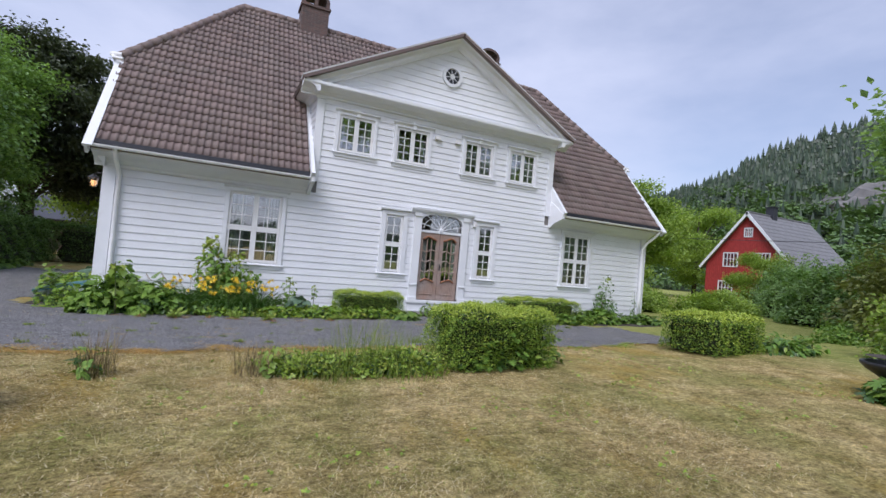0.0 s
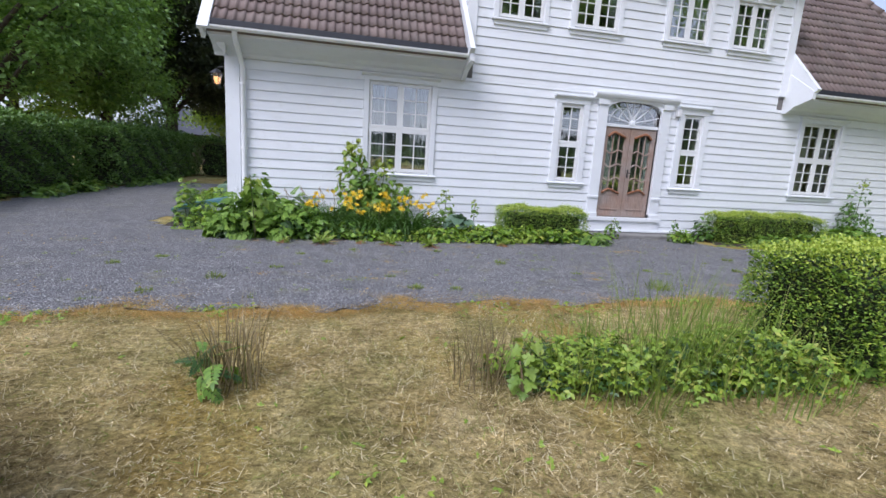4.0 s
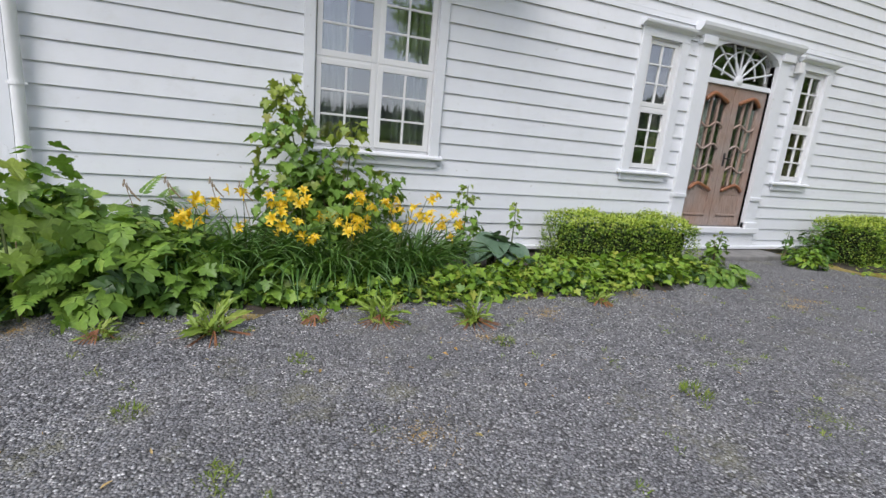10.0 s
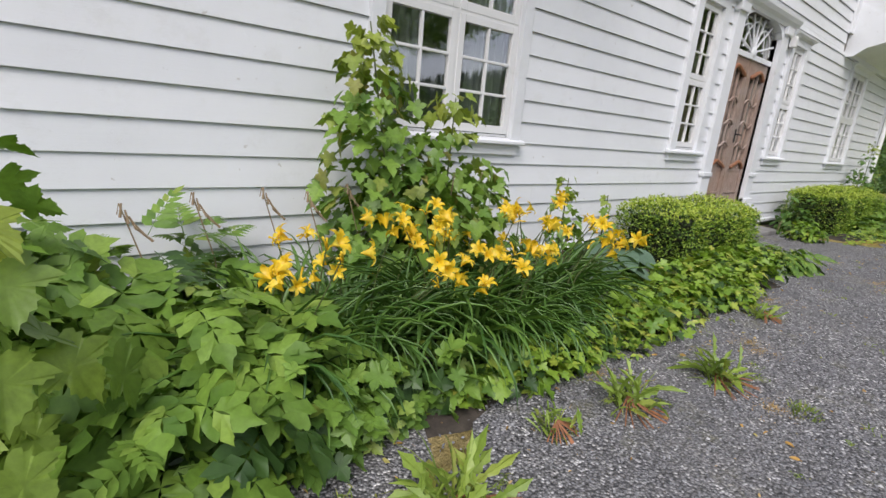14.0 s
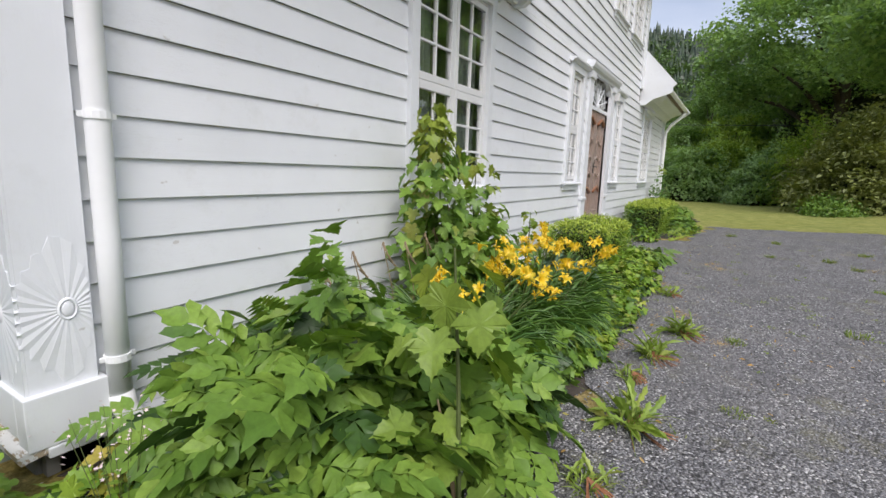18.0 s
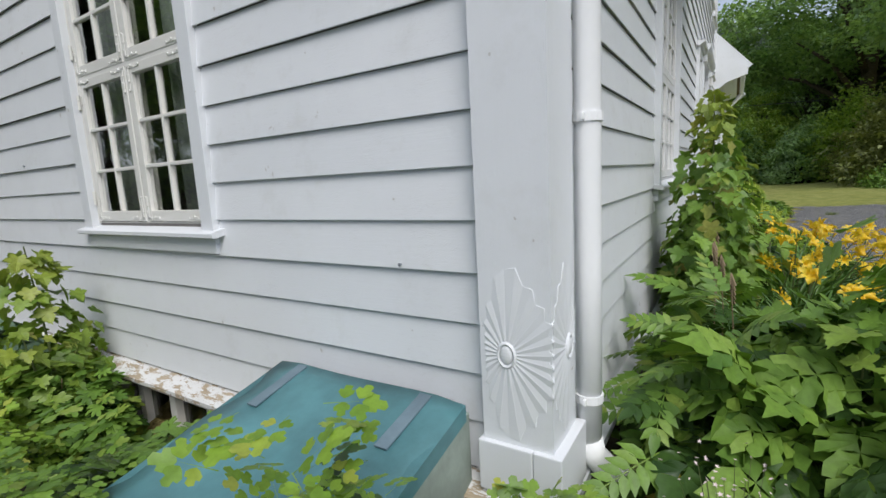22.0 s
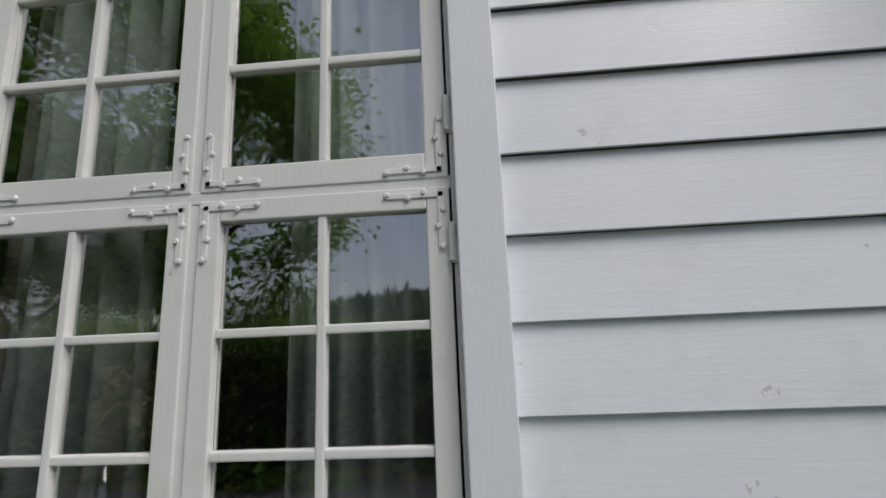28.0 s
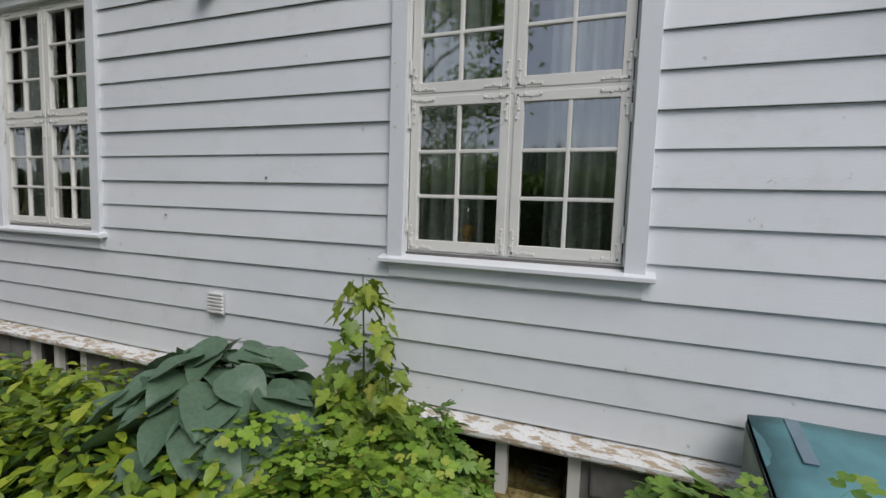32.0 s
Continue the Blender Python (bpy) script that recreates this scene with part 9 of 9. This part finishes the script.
bush("shrub", "rough green shrub near the red house", 29.5, 13.6, 2.6, 2.2, 3.0, 1300, 0.22, M["tree_leaf"], 206)
bush("shrub", "tall weeds east of the house", 20.5, 18.6, 3.0, 1.2, 1.3, 1300, 0.16, M["tree_light"], 207)
bush("shrub", "tall weeds and nettles along the lawn", 25.0, 16.6, 2.8, 1.2, 1.2, 1200, 0.16, M["tree_light"], 208)
bush("shrub", "dark green bush behind the east corner", 18.9, 21.0, 2.0, 2.0, 3.6, 1200, 0.2, M["tree_leaf"], 209)
bush("shrub", "bright green bush at the end of the lawn", 31.5, 11.8, 2.8, 2.4, 3.6, 1500, 0.22, M["tree_light"], 213)
bush("shrub", "green bush at the end of the lawn", 27.5, 9.8, 2.0, 1.8, 2.6, 1100, 0.20, M["tree_leaf"], 214)
bush("shrub", "dark bushes at the end of the lawn", 45.5, 10.0, 2.2, 6.5, 3.0, 2200, 0.26, M["tree_leaf"], 210)
bush("shrub", "dark bushes at the end of the lawn", 38.0, 16.5, 3.0, 3.0, 3.4, 1300, 0.26, M["tree_leaf"], 211)
bush("shrub", "dark bushes at the end of the lawn", 33.5, 8.6, 2.6, 2.6, 3.4, 1300, 0.24, M["tree_leaf"], 212)

# tall hedges west and north of the drive
G7 = "tall hedges"
hedge_thing("tall_hedge", "tall dense dark green hedge along the drive", -10.6, -9.1, 5.0, 12.0, 1.75, 15000, (0.08, 0.13), M["hedge_far"], M["box_dark"], base=0.0, group=G7, rough=0.12)
hedge_thing("tall_hedge", "tall dense dark green hedge along the drive", -9.9, -8.4, 12.0, 21.0, 1.95, 17000, (0.08, 0.13), M["hedge_far"], M["box_dark"], base=0.0, group=G7, rough=0.12)
hedge_thing("tall_hedge", "tall dense dark green hedge along the drive", -9.3, -7.8, 21.0, 31.0, 1.95, 17000, (0.08, 0.13), M["hedge_far"], M["box_dark"], base=0.0, group=G7, rough=0.12)
hedge_thing("tall_hedge", "tall dense dark green hedge north of the house", -9.0, 6.0, 30.6, 32.0, 1.9, 18000, (0.08, 0.13), M["hedge_far"], M["box_dark"], base=0.0, group=G7, rough=0.10)
for k, (x, y, ry) in enumerate(((-8.35, 14.5, 2.2), (-8.1, 19.0, 2.2), (-7.7, 24.5, 2.6))):
    mound("verge_weeds", "low green weeds along the foot of the hedge", "weeds", LOBED, 420, x, y, 0.45, ry, 0.30, (0.10, 0.18), M["green"], 0.4, "hedge weeds")


# ---- neighbouring houses ----
def red_house():
    ob = thing("red_house", "red wooden house with white trim and a grey slate roof", "house", (44.3, 27.2, 0))
    Lh, hw, ez, az = 9.5, 4.0, 4.0, 8.7
    bm = bmesh.new()
    pts = [(-hw, -1), (hw, -1), (hw, ez), (0, az), (-hw, ez)]
    a = [bm.verts.new((0, y, z)) for y, z in pts]
    b = [bm.verts.new((Lh, y, z)) for y, z in pts]
    bm.faces.new(a)
    bm.faces.new(b[::-1])
    for k in range(5):
        bm.faces.new((a[k], a[(k + 1) % 5], b[(k + 1) % 5], b[k]))
    bmesh.ops.recalc_face_normals(bm, faces=bm.faces)
    part("wall", bm, M["red_wood"], ob, "red painted boards")
    bm = bmesh.new()
    for k in range(40):
        y = -hw + 0.1 + k * 0.2
        top = ez + (az - ez) * (1 - abs(y) / hw) - 0.1
        add_box(bm, -0.025, 0.0, y - 0.02, y + 0.02, -1, top)
    part("cover_strips", bm, M["red_wood"], ob, kind="stuff")
    rf = None
    for s in (-1, 1):
        bm = bmesh.new()
        slab(bm, [(-0.4, 0, az + 0.15), (Lh + 0.4, 0, az + 0.15), (Lh + 0.4, s * (hw + 0.5), ez - 0.45), (-0.4, s * (hw + 0.5), ez - 0.45)], 0.12)
        rf = part("roof", bm, M["slate"], ob, "grey slate roof slope")
        bm = bmesh.new()
        slab(bm, [(-0.48, 0, az + 0.17), (-0.40, 0, az + 0.17), (-0.40, s * (hw + 0.5), ez - 0.43), (-0.48, s * (hw + 0.5), ez - 0.43)], 0.24)
        part("barge_board", bm, M["cornice"], ob, "white barge board")
        for r in range(1, 14):
            f = r / 14
            bm = bmesh.new()
            y, z = s * (hw + 0.5) * f, az + 0.155 - (az - ez + 0.6) * f
            add_box(bm, -0.4, Lh + 0.4, y - 0.02, y + 0.02, z - 0.02, z + 0.018)
            part("slate_course", bm, M["slate"], rf)
    part("ridge_cap", box_bm(-0.4, Lh + 0.4, -0.12, 0.12, az + 0.10, az + 0.22, bevel=0.03), M["slate"], ob)
    part("chimney", box_bm(3.0, 3.7, -0.35, 0.35, az - 0.6, az + 0.95, bevel=0.02), M["flash"], ob, "dark chimney")
    part("chimney_cap", box_bm(2.9, 3.8, -0.45, 0.45, az + 0.95, az + 1.05, bevel=0.02), M["flash"], ob)
    for y, z, w_, h_ in ((0.0, 6.6, 0.6, 0.7), (-1.35, 3.75, 1.25, 1.2), (1.55, 3.75, 1.25, 1.2), (-1.9, 0.9, 1.25, 1.3), (1.9, 0.9, 1.25, 1.3)):
        bm = bmesh.new()
        for x0, x1, z0, z1 in ((y - w_ / 2 - 0.1, y - w_ / 2, z - 0.1, z + h_ + 0.1), (y + w_ / 2, y + w_ / 2 + 0.1, z - 0.1, z + h_ + 0.1), (y - w_ / 2, y + w_ / 2, z + h_, z + h_ + 0.1), (y - w_ / 2, y + w_ / 2, z - 0.1, z)):
            add_box(bm, -0.07, 0.0, x0, x1, z0, z1)
        for q in range(1, 4):
            add_box(bm, -0.05, -0.01, y - w_ / 2 + w_ * q / 4 - 0.03, y - w_ / 2 + w_ * q / 4 + 0.03, z, z + h_)
        add_box(bm, -0.05, -0.01, y - w_ / 2, y + w_ / 2, z + h_ * 0.55, z + h_ * 0.55 + 0.05)
        wn_ = part("window", bm, M["cornice"], ob, "white framed window")
        part("pane", box_bm(-0.02, -0.003, y - w_ / 2, y + w_ / 2, z, z + h_), M["dark_pane"], wn_)
    return ob


nd = Nodes("dark_window_glass")
nd.done((0.03, 0.035, 0.04), 0.08)
M["dark_pane"] = nd.mat
red_house()
dh = thing("grey_house", "low house with a dark roof behind the hedge", "house", (-13.5, 46.0, 0))
part("wall", box_bm(0, 16, 0, 7, -0.5, 2.6), M["bark"], dh, "brown boarded wall")
bm = bmesh.new()
slab(bm, [(-0.5, -0.6, 2.4), (16.5, -0.6, 2.4), (16.5, 3.5, 4.7), (-0.5, 3.5, 4.7)], 0.15)
slab(bm, [(-0.5, 7.6, 2.4), (16.5, 7.6, 2.4), (16.5, 3.5, 4.7), (-0.5, 3.5, 4.7)], 0.15)
part("roof", bm, M["dark_roof"], dh, "dark slate-blue roof")
bm = bmesh.new()
slab(bm, [(-0.56, -0.6, 2.42), (-0.46, -0.6, 2.42), (-0.46, 3.5, 4.74), (-0.56, 3.5, 4.74)], 0.22)
part("barge_board", bm, M["cornice"], dh, "white barge board")

# power line east of the lawn
pl = thing("power_line", "thin overhead line east of the lawn", "cable")
bm = bmesh.new()
tube(bm, [(30 + 0.3 * k, 22 - 4 * k, 4.5 + 0.05 * (k - 5) ** 2 * 0.3) for k in range(-3, 11)], 0.018, 5)
part("wire", bm, M["flash"], pl)
for x, y in ((29.1, 34), (33, -18)):
    bm = bmesh.new()
    tube(bm, [(x, y, -0.3), (x, y, 6.2)], 0.13, 8, 0.09)
    part("pole", bm, M["bark"], pl)


# ---- wooded hills ----
def ridge_height(azd):
    """Angle of the hill's skyline over the horizon, by compass direction."""
    pts = [(-40, 3.0), (-25, 3.2), (-16, 2.6), (-10, 2.4), (0, 4.5), (20, 7), (35, 8.0), (45, 9.4), (50, 10.4), (53, 11.8), (57, 14.2), (60, 16.0), (63.6, 16.7), (67, 17.2), (76, 16.4), (80, 15.8), (84, 15.3), (90, 14.0), (100, 12), (115, 10), (135, 7), (160, 4), (200, 3.5), (235, 5), (262, 8.5), (280, 8), (300, 5), (318, 3)]
    return float(np.interp(azd, [p[0] for p in pts], [p[1] for p in pts]))


def hills():
    na, nr = 230, 16
    vs, fs = [], []
    for i in range(na + 1):
        azd = -42 + 360 * i / na
        a = radians(azd)
        top = math.tan(radians(ridge_height(azd) - 0.9)) * 300
        for j in range(nr + 1):
            f = j / nr
            d = 110 + 190 * f
            z = -2 + top * f ** 1.15 + 3.5 * math.sin(azd * 0.21 + f * 5) * f + 2.0 * math.sin(azd * 0.6 + f * 9) * f * (1 - f)
            vs.append((d * math.sin(a), d * math.cos(a), z))
        vs.append((360 * math.sin(a), 360 * math.cos(a), -5))
    w = nr + 2
    for i in range(na):
        for j in range(nr + 1):
            b = i * w + j
            fs.append((b, b + w, b + w + 1, b + 1))
    return vs, fs


hv, hf = hills()
hill_mat = plain("wooded_hillside", (0.035, 0.055, 0.022), 0.95, vary=0.5, scale=0.12, bump=0.8)
hill = tagged(new("backdrop_hill", mesh_from("backdrop_hill", hv, hf, hill_mat, True)), "steep wooded hillside behind the red house", "hill", kind="structure")


M["hill_leaf"] = leaf_material("hillside_leaf", (0.050, 0.100, 0.036), (0.150, 0.250, 0.075), thin=0.2, mass=0.06)


def hill_trees():
    q = np.random.default_rng(77)
    hv_ = np.array(hv).reshape(231, 18, 3)
    n = 26000
    i, f = q.uniform(0, 229.99, n), q.uniform(0, 1, n) ** 0.8 * 15.99
    dens = np.interp(-42 + 360 * i / 230, [-42, 20, 40, 95, 130, 160, 230, 300], [0.25, 0.4, 1.0, 1.0, 0.5, 0.2, 0.35, 0.35])
    ok = q.uniform(0, 1, n) < dens
    i, f = i[ok], f[ok]
    n = len(i)
    i0, f0 = i.astype(int), f.astype(int)
    a, b = (i - i0)[:, None], (f - f0)[:, None]
    p = hv_[i0, f0] * (1 - a) * (1 - b) + hv_[i0 + 1, f0] * a * (1 - b) + hv_[i0, f0 + 1] * (1 - a) * b + hv_[i0 + 1, f0 + 1] * a * b
    # conifer: stacked ragged skirts
    vs, fs = [], []
    for lvl, (z0, z1, r) in enumerate(((0.08, 0.5, 0.20), (0.30, 0.74, 0.15), (0.54, 1.0, 0.10))):
        b0 = len(vs)
        vs.append((0, 0, z1))
        for k in range(9):
            t = 2 * math.pi * k / 9 + lvl
            rr = r * (1.15 if k % 2 else 0.72)
            vs.append((rr * math.cos(t), rr * math.sin(t), z0 - (0.04 if k % 2 else -0.02)))
        fs += [(b0, b0 + 1 + k, b0 + 1 + (k + 1) % 9) for k in range(9)]
    con = (f + q.normal(0, 2.2, n) > 9.0 + 2.5 * np.sin(i * 0.35)) | (q.uniform(0, 1, n) < 0.18)
    m = con.sum()
    h = q.uniform(4.0, 8.0, m)
    sc = np.stack([h * q.uniform(0.8, 1.2, m), h * q.uniform(0.8, 1.2, m), h], -1)
    part("conifers", scatter("conifers", (vs, fs), p[con] - (0, 0, 0.6), rotations(q.uniform(0, 6.3, m), np.zeros(m), np.zeros(m)), sc, M["conifer"]), None, hill, "dark spruce forest", kind="stuff")
    cl = clump(34, 0.40, 5, 0.9)
    m = (~con).sum()
    s = q.uniform(2.4, 4.4, m)
    part("broadleaves", scatter("broadleaves", (np.array(cl[0]) + (0, 0, 0.5), cl[1]), p[~con] + (0, 0, 1.2), rotations(q.uniform(0, 6.3, m), np.zeros(m), np.zeros(m)), s, M["hill_leaf"]), None, hill, "green broadleaf wood", kind="stuff")


hill_trees()
bm = bmesh.new()
bmesh.ops.create_icosphere(bm, subdivisions=4, radius=1.0)
for v in bm.verts:
    k = 1 + 0.25 * noise.noise(v.co * 2.3) + 0.12 * noise.noise(v.co * 6)
    v.co = Vector((v.co.x * 11 * k, v.co.y * 17 * k, v.co.z * 13 * k))
cl_ = tagged(new("cliff", finish("cliff", bm, M["rock"])), "bare grey rock face in the wooded hillside", "cliff", kind="structure")
cl_.matrix_world = pose(190 * math.sin(radians(67.5)), 190 * math.cos(radians(67.5)), 22)
